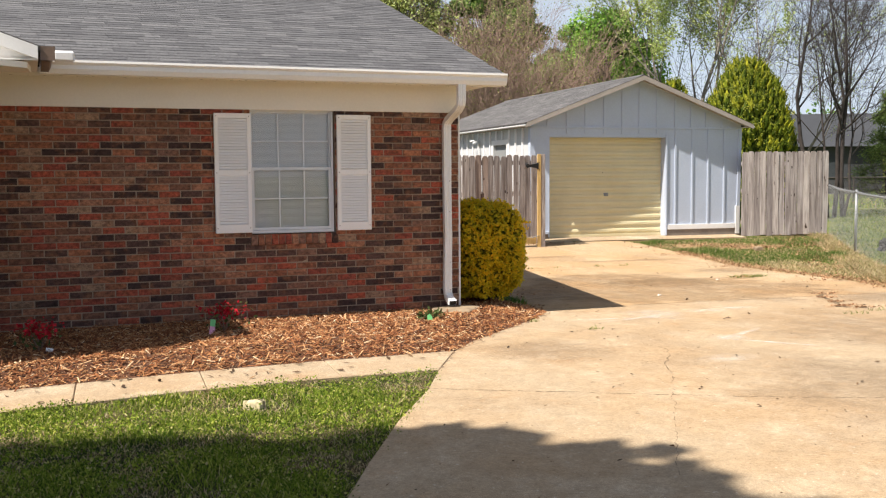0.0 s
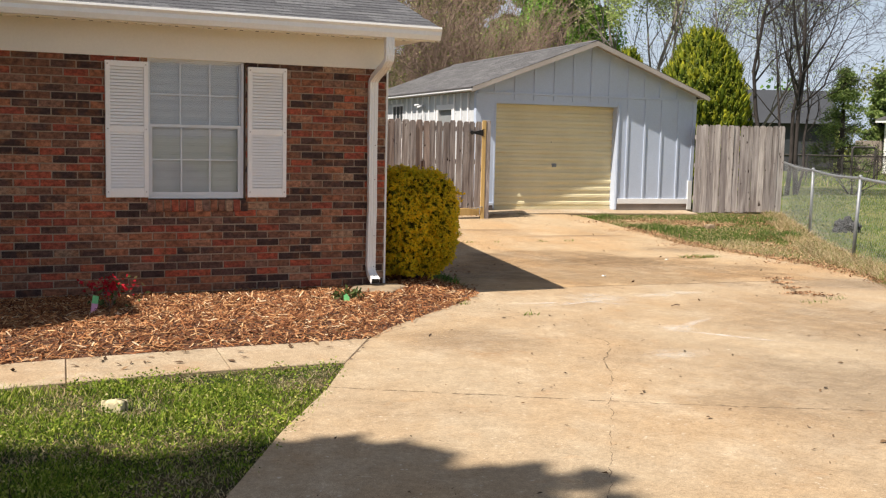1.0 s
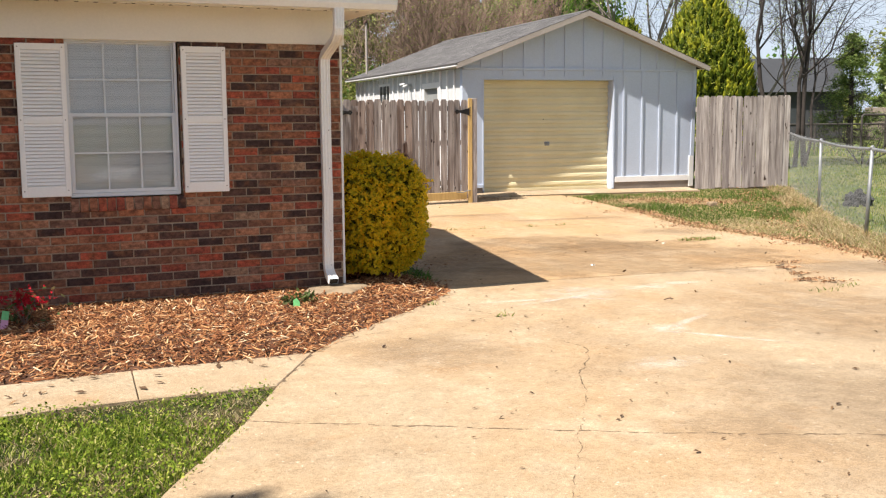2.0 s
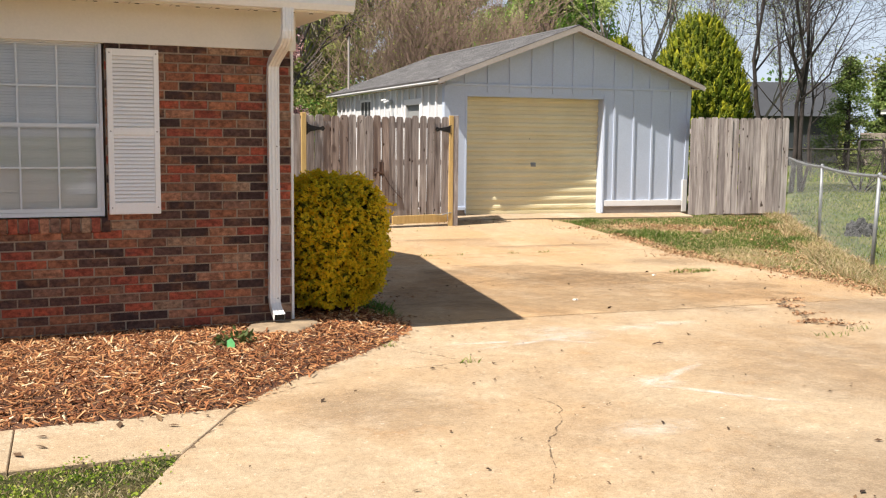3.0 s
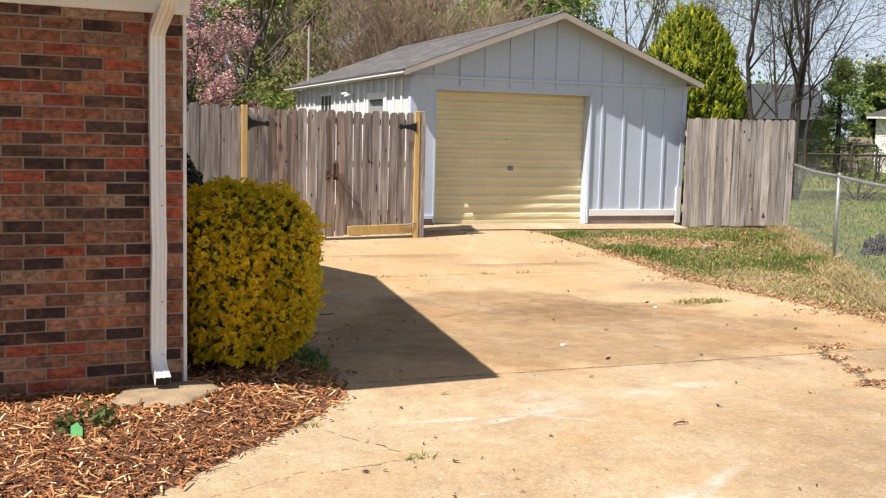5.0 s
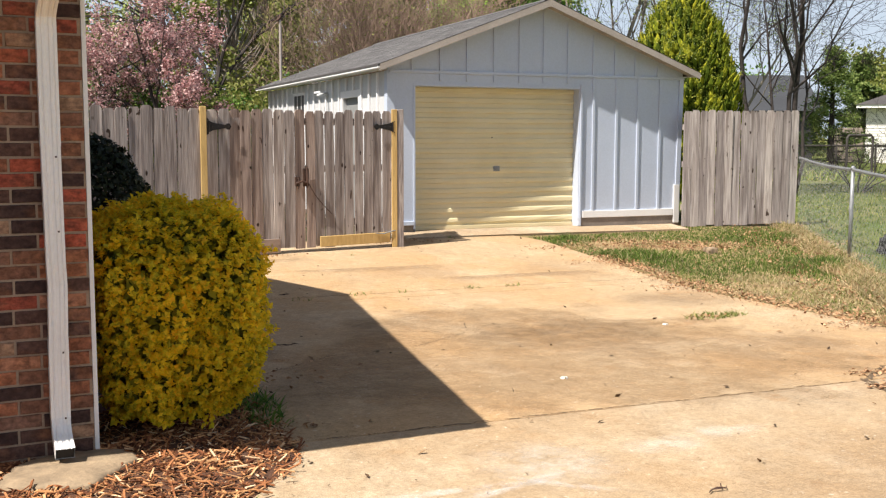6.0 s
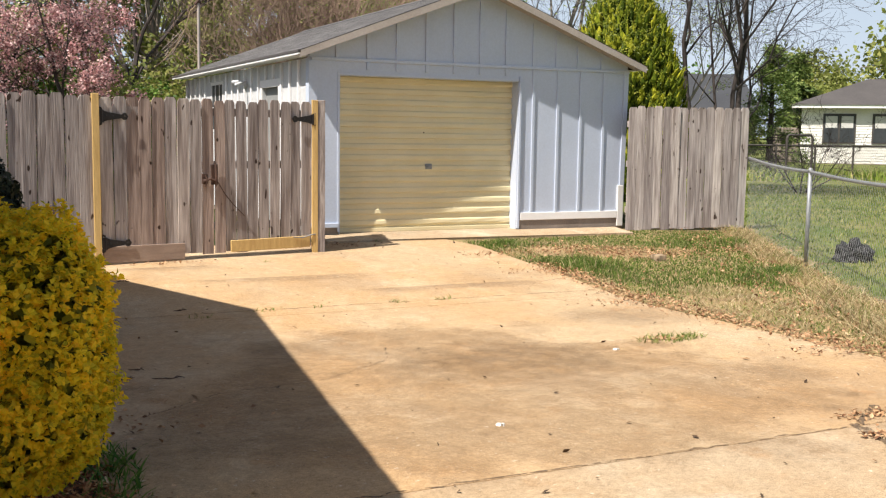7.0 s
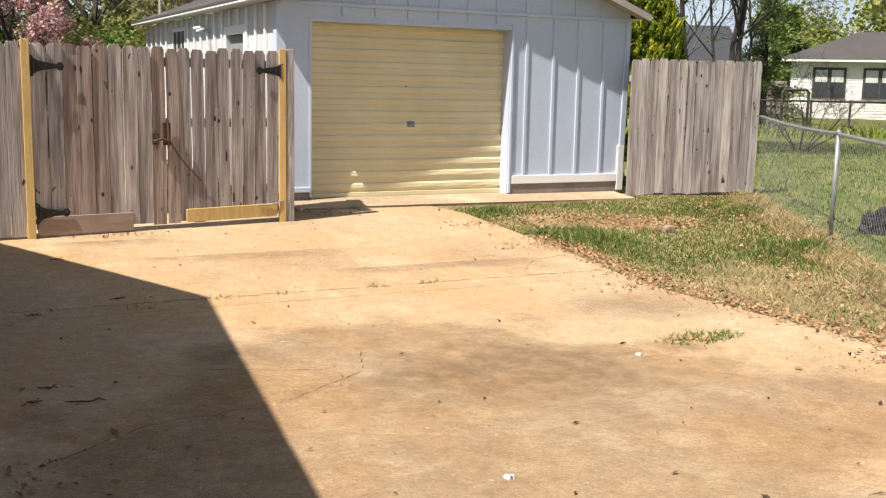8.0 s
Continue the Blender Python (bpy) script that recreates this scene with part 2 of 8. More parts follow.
def picket_mat(name, tone=(1.0, 1.0, 1.0)):
    """Grey weathered boards: long grain streaks, dark water stains and knots, a shade for each board."""
    mt, nd, lk, bs = nodes_of(name)
    info, tc, add = nd.new("ShaderNodeObjectInfo"), nd.new("ShaderNodeTexCoord"), nd.new("ShaderNodeVectorMath")
    add.operation = "MULTIPLY_ADD"
    comb = nd.new("ShaderNodeCombineXYZ")
    for k in range(3):
        lk.new(info.outputs["Random"], comb.inputs[k])
    add.inputs[1].default_value = (37.0, 11.0, 53.0)
    lk.new(comb.outputs[0], add.inputs[0])
    lk.new(tc.outputs["Object"], add.inputs[2])

    def streak(stretch, scale, lo, hi, detail=5):
        mp, nz, mr = nd.new("ShaderNodeMapping"), nd.new("ShaderNodeTexNoise"), nd.new("ShaderNodeMapRange")
        mp.inputs["Scale"].default_value = stretch
        nz.inputs["Scale"].default_value, nz.inputs["Detail"].default_value = scale, detail
        mr.inputs["From Min"].default_value, mr.inputs["From Max"].default_value = lo, hi
        lk.new(add.outputs[0], mp.inputs["Vector"])
        lk.new(mp.outputs["Vector"], nz.inputs["Vector"])
        lk.new(nz.outputs["Fac"], mr.inputs["Value"])
        return mr.outputs["Result"]

    fine, broad, stain, knot = streak((1, 1, 0.06), 95, 0.33, 0.67), streak((1, 1, 0.16), 17, 0.38, 0.68), streak((1, 1, 0.10), 15, 0.53, 0.70, 3), streak((1, 1, 0.75), 17, 0.715, 0.75, 1)
    col = mixed(nd, lk, (0.465, 0.43, 0.415), (0.275, 0.243, 0.236), broad)
    col = mixed(nd, lk, col, (0.14, 0.108, 0.092), mixed(nd, lk, (0, 0, 0), (0.62, 0.62, 0.62), stain))
    col = mixed(nd, lk, col, mixed(nd, lk, (1.2, 1.19, 1.18), (0.64, 0.615, 0.60), fine), 0.8, "MULTIPLY")
    col = mixed(nd, lk, col, (0.055, 0.038, 0.03), knot)
    rp = ramp(nd, [(0, (0.70, 0.67, 0.66)), (0.35, (0.92, 0.89, 0.87)), (0.7, (1.08, 1.06, 1.04)), (1, (1.24, 1.19, 1.12))])
    lk.new(info.outputs["Random"], rp.inputs["Fac"])
    col = mixed(nd, lk, col, rp.outputs["Color"], 1.0, "MULTIPLY")
    col = mixed(nd, lk, col, tone, 1.0, "MULTIPLY")
    lk.new(col, bs.inputs["Base Color"])
    bs.inputs["Roughness"].default_value, bs.inputs["Specular IOR Level"].default_value = 0.9, 0.2
    bump(nd, lk, bs, fine, 0.6, 0.004)
    return mt


M_WOOD = picket_mat("weathered_picket")
M_RUSTWOOD = picket_mat("rust_stained_picket", (0.80, 0.70, 0.64))
M_PINE = plain("new_pine", (0.62, 0.43, 0.17), (0.45, 0.28, 0.09), 4.0, 40, 0.75, 0.2, 0.8, None, "Object", (6, 6, 0.6))
M_OLDBOARD = plain("faded_board", (0.36, 0.27, 0.21), (0.24, 0.17, 0.13), 4.0, 40, 0.85, 0.3, 0.8, None, "Object", (0.6, 6, 6))
M_IRON = plain("black_iron", (0.022, 0.022, 0.024), (0.05, 0.035, 0.025), 9, 70, 0.5, 0.2, 0.6, metal=0.6)
M_RUST = plain("rusty_iron", (0.085, 0.042, 0.027), (0.035, 0.022, 0.018), 12, 80, 0.8, 0.3)
M_GALV = plain("galvanised_steel", (0.30, 0.31, 0.32), (0.20, 0.21, 0.22), 8, 60, 0.55, 0.05, 0.6, metal=0.5)
M_WIRE = plain("dull_wire", (0.24, 0.245, 0.25), (0.14, 0.145, 0.15), 8, 60, 0.6, 0.0, 0.6, metal=0.4)
M_FARMETAL = plain("dark_fence_metal", (0.07, 0.06, 0.055), (0.04, 0.035, 0.03), 4, 40, 0.7, 0.1)
M_CHIP = pieces_mat("wood_mulch", [(0, (0.08, 0.028, 0.013)), (0.3, (0.23, 0.085, 0.034)), (0.6, (0.40, 0.17, 0.068)), (0.82, (0.54, 0.28, 0.12)), (0.94, (0.68, 0.44, 0.23)), (1, (0.86, 0.68, 0.45))], "island", 0.9, 60, 0.3, 0.3)
M_SOIL = plain("mulch_soil", (0.12, 0.052, 0.026), (0.05, 0.022, 0.012), 6, 60, 0.95, 0.8)
M_STONE = plain("flat_stone", (0.36, 0.265, 0.165), (0.15, 0.11, 0.072), 9, 45, 0.85, 0.35, 0.8)
M_ROCK = plain("pale_rock", (0.62, 0.53, 0.32), (0.45, 0.37, 0.22), 9, 70, 0.9, 0.4)
M_BARK = plain("bark", (0.058, 0.046, 0.041), (0.028, 0.022, 0.020), 4, 25, 0.95, 0.6)
M_TWIG = plain("brown_twigs", (0.30, 0.205, 0.155), (0.15, 0.10, 0.075), 3, 20, 0.95, 0.3)
M_GREYBARK = plain("grey_bark", (0.27, 0.235, 0.20), (0.15, 0.13, 0.11), 4, 25, 0.95, 0.5)
M_PLASTIC = plain("black_plastic", (0.014, 0.014, 0.015), (0.025, 0.025, 0.025), 6, 30, 0.5, 0.3, spec=0.3)
M_SIDING = plain("white_lap_siding", (0.80, 0.78, 0.74), (0.66, 0.63, 0.58), 0.6, 20, 0.6, 0.05)
M_FARROOF = plain("dark_roof", (0.075, 0.068, 0.066), (0.045, 0.042, 0.042), 0.8, 12, 0.95, 0.3)
M_GREYROOF = plain("grey_roof", (0.045, 0.048, 0.055), (0.03, 0.032, 0.037), 0.6, 12, 0.95, 0.3)
M_DUST, du_n, du_l, du_b = nodes_of("chalk_dust")
du_b.inputs["Base Color"].default_value, du_b.inputs["Roughness"].default_value = (0.80, 0.76, 0.66, 1), 1.0
du_tc, du_gr, du_mp, du_mul = du_n.new("ShaderNodeTexCoord"), du_n.new("ShaderNodeTexGradient"), du_n.new("ShaderNodeMapping"), du_n.new("ShaderNodeMath")
du_gr.gradient_type, du_mul.operation = "SPHERICAL", "MULTIPLY"
du_l.new(du_tc.outputs["Object"], du_gr.inputs["Vector"])
du_l.new(du_gr.outputs["Fac"], du_mul.inputs[0])
du_l.new(noise_of(du_n, du_l, 7, 8, coord="World", rough=0.7, lo=0.36, hi=0.95), du_mul.inputs[1])
du_l.new(du_mul.outputs[0], du_b.inputs["Alpha"])
M_CHALK = M_DUST.copy()
M_CHALK.name = "chalk"
M_CHALK.node_tree.nodes["Principled BSDF"].inputs["Base Color"].default_value = (0.88, 0.87, 0.84, 1)
for nd_c in M_CHALK.node_tree.nodes:
    if nd_c.bl_idname == "ShaderNodeMapRange":
        nd_c.inputs["From Min"].default_value, nd_c.inputs["From Max"].default_value = 0.38, 0.90


def stain_mat(name, colour, most, edge=0.12, wander=0.55):
    """A stain with a wandering outline; edge: how far the rim fades, as a share of the radius."""
    mt, nd, lk, bs = nodes_of(name)
    bs.inputs["Base Color"].default_value, bs.inputs["Roughness"].default_value = (*colour, 1), 0.95
    tc, gr, add, mul, cap = nd.new("ShaderNodeTexCoord"), nd.new("ShaderNodeTexGradient"), nd.new("ShaderNodeMath"), nd.new("ShaderNodeMath"), nd.new("ShaderNodeMapRange")
    gr.gradient_type, add.operation, mul.operation = "SPHERICAL", "ADD", "MULTIPLY"
    lk.new(tc.outputs["Object"], gr.inputs["Vector"])
    shift = nd.new("ShaderNodeMapRange")
    shift.inputs["To Min"].default_value, shift.inputs["To Max"].default_value = -wander, wander * 0.35
    lk.new(noise_of(nd, lk, 0.9, 8, coord="World", rough=0.6, lo=0.25, hi=0.75), shift.inputs["Value"])
    lk.new(gr.outputs["Fac"], add.inputs[0])
    lk.new(shift.outputs["Result"], add.inputs[1])
    cap.inputs["From Max"].default_value, cap.inputs["To Max"].default_value = edge, most
    lk.new(add.outputs[0], cap.inputs["Value"])
    lk.new(cap.outputs["Result"], mul.inputs[0])
    lk.new(noise_of(nd, lk, 5, 9, coord="World", rough=0.72, lo=0.15, hi=0.6), mul.inputs[1])
    lk.new(mul.outputs[0], bs.inputs["Alpha"])
    return mt


M_STAIN = stain_mat("brown_stain", (0.24, 0.145, 0.07), 0.34, 0.16)
M_GREYSTAIN = stain_mat("grey_dirt", (0.25, 0.175, 0.11), 0.34, 0.5)
M_CRACK = plain("crack_dirt", (0.15, 0.10, 0.06), (0.075, 0.05, 0.03), 9, 60, 1.0, 0.5)
cr_n, cr_l = M_CRACK.node_tree.nodes, M_CRACK.node_tree.links
cr_l.new(noise_of(cr_n, cr_l, 16, 5, coord="World", rough=0.75, lo=0.45, hi=0.58), cr_n["Principled BSDF"].inputs["Alpha"])
M_LEAVES = pieces_mat("orange_dry_leaves", [(0, (0.15, 0.075, 0.04)), (0.5, (0.36, 0.20, 0.10)), (1, (0.55, 0.36, 0.21))], "island", 0.9, 60, 0.2, 0.3)
M_LITTER = pieces_mat("dry_leaves", [(0, (0.04, 0.025, 0.016)), (0.6, (0.11, 0.065, 0.035)), (1, (0.26, 0.16, 0.08))], "island", 0.9, 60, 0.2, 0.3)
L_GOLD = leaf_mat("golden_leaf", [(0, (0.42, 0.40, 0.03)), (0.2, (0.70, 0.60, 0.035)), (0.6, (0.90, 0.68, 0.035)), (0.85, (0.94, 0.70, 0.04)), (1, (0.90, 0.55, 0.03))], 0.55, 0.45)
# inner leaves are greener, and toned dark for the shade between rosettes
L_INNER = leaf_mat("inner_shade_leaf", [(0, (0.06, 0.085, 0.012)), (0.6, (0.25, 0.235, 0.02)), (1, (0.48, 0.42, 0.03))], 0.35)
# near-black leaf tones: the house's shade is put into the shrub's colour
L_SHADE = leaf_mat("shaded_shrub_leaf", [(0, (0.006, 0.010, 0.006)), (0.7, (0.015, 0.026, 0.012)), (1, (0.035, 0.05, 0.02))], 0.15)
L_ARBOR = leaf_mat("arborvitae_leaf", [(0, (0.055, 0.08, 0.01)), (0.4, (0.14, 0.175, 0.018)), (0.8, (0.26, 0.28, 0.028)), (1, (0.38, 0.36, 0.04))], 0.25)
L_SPRING = leaf_mat("spring_leaf", [(0, (0.09, 0.22, 0.03)), (0.5, (0.19, 0.38, 0.05)), (1, (0.34, 0.52, 0.09))], 0.4)
L_DEEP = leaf_mat("deep_green_leaf", [(0, (0.04, 0.10, 0.018)), (0.5, (0.09, 0.19, 0.03)), (1, (0.18, 0.29, 0.055))], 0.3)
L_FOREST = leaf_mat("forest_leaf", [(0, (0.06, 0.12, 0.025)), (0.5, (0.13, 0.225, 0.045)), (1, (0.25, 0.34, 0.08))], 0.4)
L_BUD = leaf_mat("budding_leaf", [(0, (0.32, 0.41, 0.12)), (0.6, (0.46, 0.55, 0.19)), (1, (0.56, 0.60, 0.27))], 0.45)
L_SPRUCE = leaf_mat("lacy_evergreen_leaf", [(0, (0.09, 0.15, 0.04)), (0.6, (0.20, 0.28, 0.08)), (1, (0.33, 0.38, 0.13))], 0.4)
L_OLIVE = leaf_mat("olive_leaf", [(0, (0.13, 0.16, 0.04)), (0.6, (0.25, 0.285, 0.07)), (1, (0.38, 0.37, 0.13))], 0.4)
L_PINK = leaf_mat("pink_blossom", [(0, (0.30, 0.15, 0.14)), (0.3, (0.50, 0.26, 0.28)), (0.7, (0.68, 0.42, 0.44)), (1, (0.82, 0.63, 0.63))], 0.35)
L_GRASS = leaf_mat("grass_blade", [(0, (0.10, 0.17, 0.024)), (0.45, (0.21, 0.29, 0.045)), (0.8, (0.34, 0.40, 0.08)), (0.88, (0.48, 0.42, 0.20)), (1, (0.60, 0.50, 0.28))], 0.3)
L_CLOVER = leaf_mat("clover_leaf", [(0, (0.05, 0.10, 0.013)), (0.4, (0.17, 0.245, 0.03)), (0.75, (0.30, 0.365, 0.05)), (0.88, (0.42, 0.43, 0.10)), (1, (0.56, 0.48, 0.24))], 0.3, 0.8, 0.06)
L_FIELD = leaf_mat("mown_grass_blade", [(0, (0.08, 0.125, 0.03)), (0.5, (0.16, 0.215, 0.052)), (0.85, (0.26, 0.30, 0.085)), (1, (0.44, 0.38, 0.20))], 0.3, 0.8, 0.06)
L_VERGE = leaf_mat("verge_blade", [(0, (0.055, 0.095, 0.022)), (0.48, (0.115, 0.18, 0.04)), (0.80, (0.19, 0.25, 0.062)), (0.91, (0.36, 0.31, 0.17)), (1, (0.48, 0.40, 0.25))], 0.3, 0.8, 0.06)
L_STRAW = leaf_mat("straw_blade", [(0, (0.26, 0.185, 0.10)), (0.5, (0.46, 0.36, 0.215)), (0.8, (0.62, 0.52, 0.34)), (0.86, (0.12, 0.17, 0.03)), (1, (0.17, 0.22, 0.04))], 0.3, 0.8, 0.06)
L_RED = leaf_mat("red_petal", [(0, (0.35, 0.008, 0.02)), (1, (0.65, 0.02, 0.04))], 0.3)
L_PLANT = leaf_mat("small_plant_leaf", [(0, (0.05, 0.08, 0.025)), (0.7, (0.12, 0.16, 0.05)), (1, (0.20, 0.12, 0.07))], 0.3)
# core tones run dark to paint in the shaded gaps between plumes
L_PLUME, pl_n, pl_l, pl_b = nodes_of("arborvitae_shaded_core")
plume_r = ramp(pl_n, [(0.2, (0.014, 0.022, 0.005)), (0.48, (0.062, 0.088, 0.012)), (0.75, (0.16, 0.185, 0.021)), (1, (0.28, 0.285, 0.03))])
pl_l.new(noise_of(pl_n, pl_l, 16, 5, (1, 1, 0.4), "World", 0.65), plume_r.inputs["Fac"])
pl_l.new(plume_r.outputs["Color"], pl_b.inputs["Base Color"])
pl_b.inputs["Roughness"].default_value, pl_b.inputs["Specular IOR Level"].default_value = 1.0, 0.05
bump(pl_n, pl_l, pl_b, noise_of(pl_n, pl_l, 30, 4, (1, 1, 0.45), "World"), 1.0, 0.05)
L_PLUMES = leaf_mat("arborvitae_plume", [(0, (0.03, 0.05, 0.008)), (0.3, (0.09, 0.125, 0.014)), (0.65, (0.23, 0.26, 0.024)), (1, (0.42, 0.40, 0.035))], 0.15, 0.9, 0.05)
M_TAGGREEN = plain("green_label", (0.20, 0.62, 0.22), (0.16, 0.5, 0.18), 8, 40, 0.5, 0.0)
M_TAGPINK = plain("pink_label", (0.75, 0.35, 0.50), (0.6, 0.28, 0.4), 8, 40, 0.5, 0.0)


def concrete_mat(name, base, clay, dark, clean):
    """Old broom-finished concrete: clay-stained clouds, worn pale patches, exposed grit, pits and rusty flecks."""
    mt, nd, lk, bs = nodes_of(name)
    cloud_n = noise_of(nd, lk, 0.55, 10, (1.0, 0.75, 1), "World", 0.66, 0.40, 0.60)
    worn = noise_of(nd, lk, 1.1, 10, (1, 0.8, 1), "World", 0.74, 0.50, 0.66)
    damp = noise_of(nd, lk, 0.42, 10, (1.0, 0.8, 1), "World", 0.70, 0.53, 0.60)
    mott = noise_of(nd, lk, 9, 9, coord="World", rough=0.75, lo=0.32, hi=0.68)
    sand = noise_of(nd, lk, 42, 5, coord="World", rough=0.8, lo=0.34, hi=0.66)
    grit = noise_of(nd, lk, 170, 3, coord="World", lo=0.36, hi=0.64)
    pit = noise_of(nd, lk, 36, 3, coord="World", rough=0.7, lo=0.635, hi=0.68)
    chip = noise_of(nd, lk, 24, 3, coord="World", rough=0.7, lo=0.66, hi=0.70)
    rust = noise_of(nd, lk, 3.2, 8, coord="World", rough=0.7, lo=0.58, hi=0.70)
    col = mixed(nd, lk, base, clay, cloud_n)
    col = mixed(nd, lk, col, clean, mixed(nd, lk, (0, 0, 0), (0.55, 0.55, 0.55), worn))
    col = mixed(nd, lk, col, dark, mixed(nd, lk, (0, 0, 0), (0.34, 0.34, 0.34), damp))
    col = mixed(nd, lk, col, (clay[0] * 0.95, clay[1] * 0.80, clay[2] * 0.66), mixed(nd, lk, (0, 0, 0), (0.5, 0.5, 0.5), rust))
    col = mixed(nd, lk, col, mixed(nd, lk, (0.80, 0.78, 0.76), (1.17, 1.17, 1.17), mott), 0.75, "MULTIPLY")
    col = mixed(nd, lk, col, mixed(nd, lk, (0.72, 0.70, 0.68), (1.22, 1.22, 1.22), sand), 0.8, "MULTIPLY")
    col = mixed(nd, lk, col, mixed(nd, lk, (0.66, 0.64, 0.62), (1.28, 1.28, 1.28), grit), 0.8, "MULTIPLY")
    col = mixed(nd, lk, col, (dark[0] * 0.6, dark[1] * 0.55, dark[2] * 0.5), mixed(nd, lk, (0, 0, 0), (0.6, 0.6, 0.6), pit))
    col = mixed(nd, lk, col, (0.66, 0.58, 0.46), mixed(nd, lk, (0, 0, 0), (0.6, 0.6, 0.6), chip))
    lk.new(col, bs.inputs["Base Color"])
    bs.inputs["Roughness"].default_value, bs.inputs["Specular IOR Level"].default_value = 0.9, 0.25
    bump(nd, lk, bs, sand, 0.45, 0.004)
    return mt


M_DRIVE = concrete_mat("drive_concrete", (0.395, 0.308, 0.205), (0.39, 0.278, 0.165), (0.27, 0.20, 0.13), (0.53, 0.44, 0.32))
M_DRIVE_FAR = concrete_mat("drive_concrete_clay", (0.42, 0.315, 0.195), (0.43, 0.285, 0.15), (0.25, 0.18, 0.115), (0.52, 0.42, 0.29))
M_WALK = concrete_mat("walk_concrete", (0.395, 0.312, 0.212), (0.39, 0.282, 0.175), (0.32, 0.26, 0.19), (0.60, 0.52, 0.40))


def ground_mat(name, green, straw, dirt, bias):
    mt, nd, lk, bs = nodes_of(name)
    a = noise_of(nd, lk, 0.9, 6, coord="World", lo=0.35 + bias, hi=0.62 + bias)
    b = noise_of(nd, lk, 3.1, 5, coord="World", lo=0.5, hi=0.72)
    g = noise_of(nd, lk, 60, 3, coord="World")
    col = mixed(nd, lk, mixed(nd, lk, green, straw, a), dirt, b)
    col = mixed(nd, lk, col, mixed(nd, lk, (0.5, 0.5, 0.5), (1.3, 1.3, 1.3), g), 0.8, "MULTIPLY")
    lk.new(col, bs.inputs["Base Color"])
    bs.inputs["Roughness"].default_value, bs.inputs["Specular IOR Level"].default_value = 1.0, 0.1
    bump(nd, lk, bs, g, 0.8, 0.02)
    return mt


# lawn soil is toned dark to stand in for shade between the blades
M_LAWN = ground_mat("shaded_lawn_soil", (0.035, 0.052, 0.014), (0.12, 0.095, 0.045), (0.06, 0.04, 0.024), 0.06)
M_STRIP = ground_mat("straw_soil", (0.115, 0.125, 0.035), (0.42, 0.31, 0.16), (0.24, 0.16, 0.09), -0.08)
M_FIELD = ground_mat("neighbour_lawn", (0.115, 0.165, 0.035), (0.25, 0.24, 0.085), (0.17, 0.17, 0.06), 0.05)

M_GLASS, gn, gl, gb = nodes_of("window_glass")
g_clear, g_gloss, g_fres, g_mix = gn.new("ShaderNodeBsdfTransparent"), gn.new("ShaderNodeBsdfGlossy"), gn.new("ShaderNodeFresnel"), gn.new("ShaderNodeMixShader")
g_clear.inputs["Color"].default_value, g_gloss.inputs["Roughness"].default_value, g_fres.inputs["IOR"].default_value = (0.985, 0.975, 0.965, 1), 0.02, 1.45
gl.new(g_fres.outputs[0], g_mix.inputs["Fac"])
gl.new(g_clear.outputs[0], g_mix.inputs[1])
gl.new(g_gloss.outputs[0], g_mix.inputs[2])
gl.new(g_mix.outputs[0], gn["Material Output"].inputs["Surface"])
M_FARGLASS = plain("far_dark_glass", (0.05, 0.055, 0.06), (0.035, 0.04, 0.045), 1, 10, 0.3, 0.0, spec=0.15)


# ---- mesh helpers ----
def gz(x, y):
    """Height of the ground: level, a gentle rise to the garage, a fall to the street before the house."""
    t = min(max((y - 17.5) / 4.7, 0.0), 1.0)
    return 0.065 + 0.185 * t - 0.80 * min(max((-8.5 - y) / 4.0, 0.0), 1.0)


def mesh_of(name, verts, faces, mats, smooth=False, slots=None):
    me = bpy.data.meshes.new(name)
    me.from_pydata([tuple(v) for v in verts], [], [tuple(f) for f in faces])
    for m in (mats if isinstance(mats, (list, tuple)) else [mats]):
        me.materials.append(m)
    if slots is not None:
        me.polygons.foreach_set("material_index", slots)
    if smooth:
        me.polygons.foreach_set("use_smooth", [True] * len(me.polygons))
    me.update()
    return me


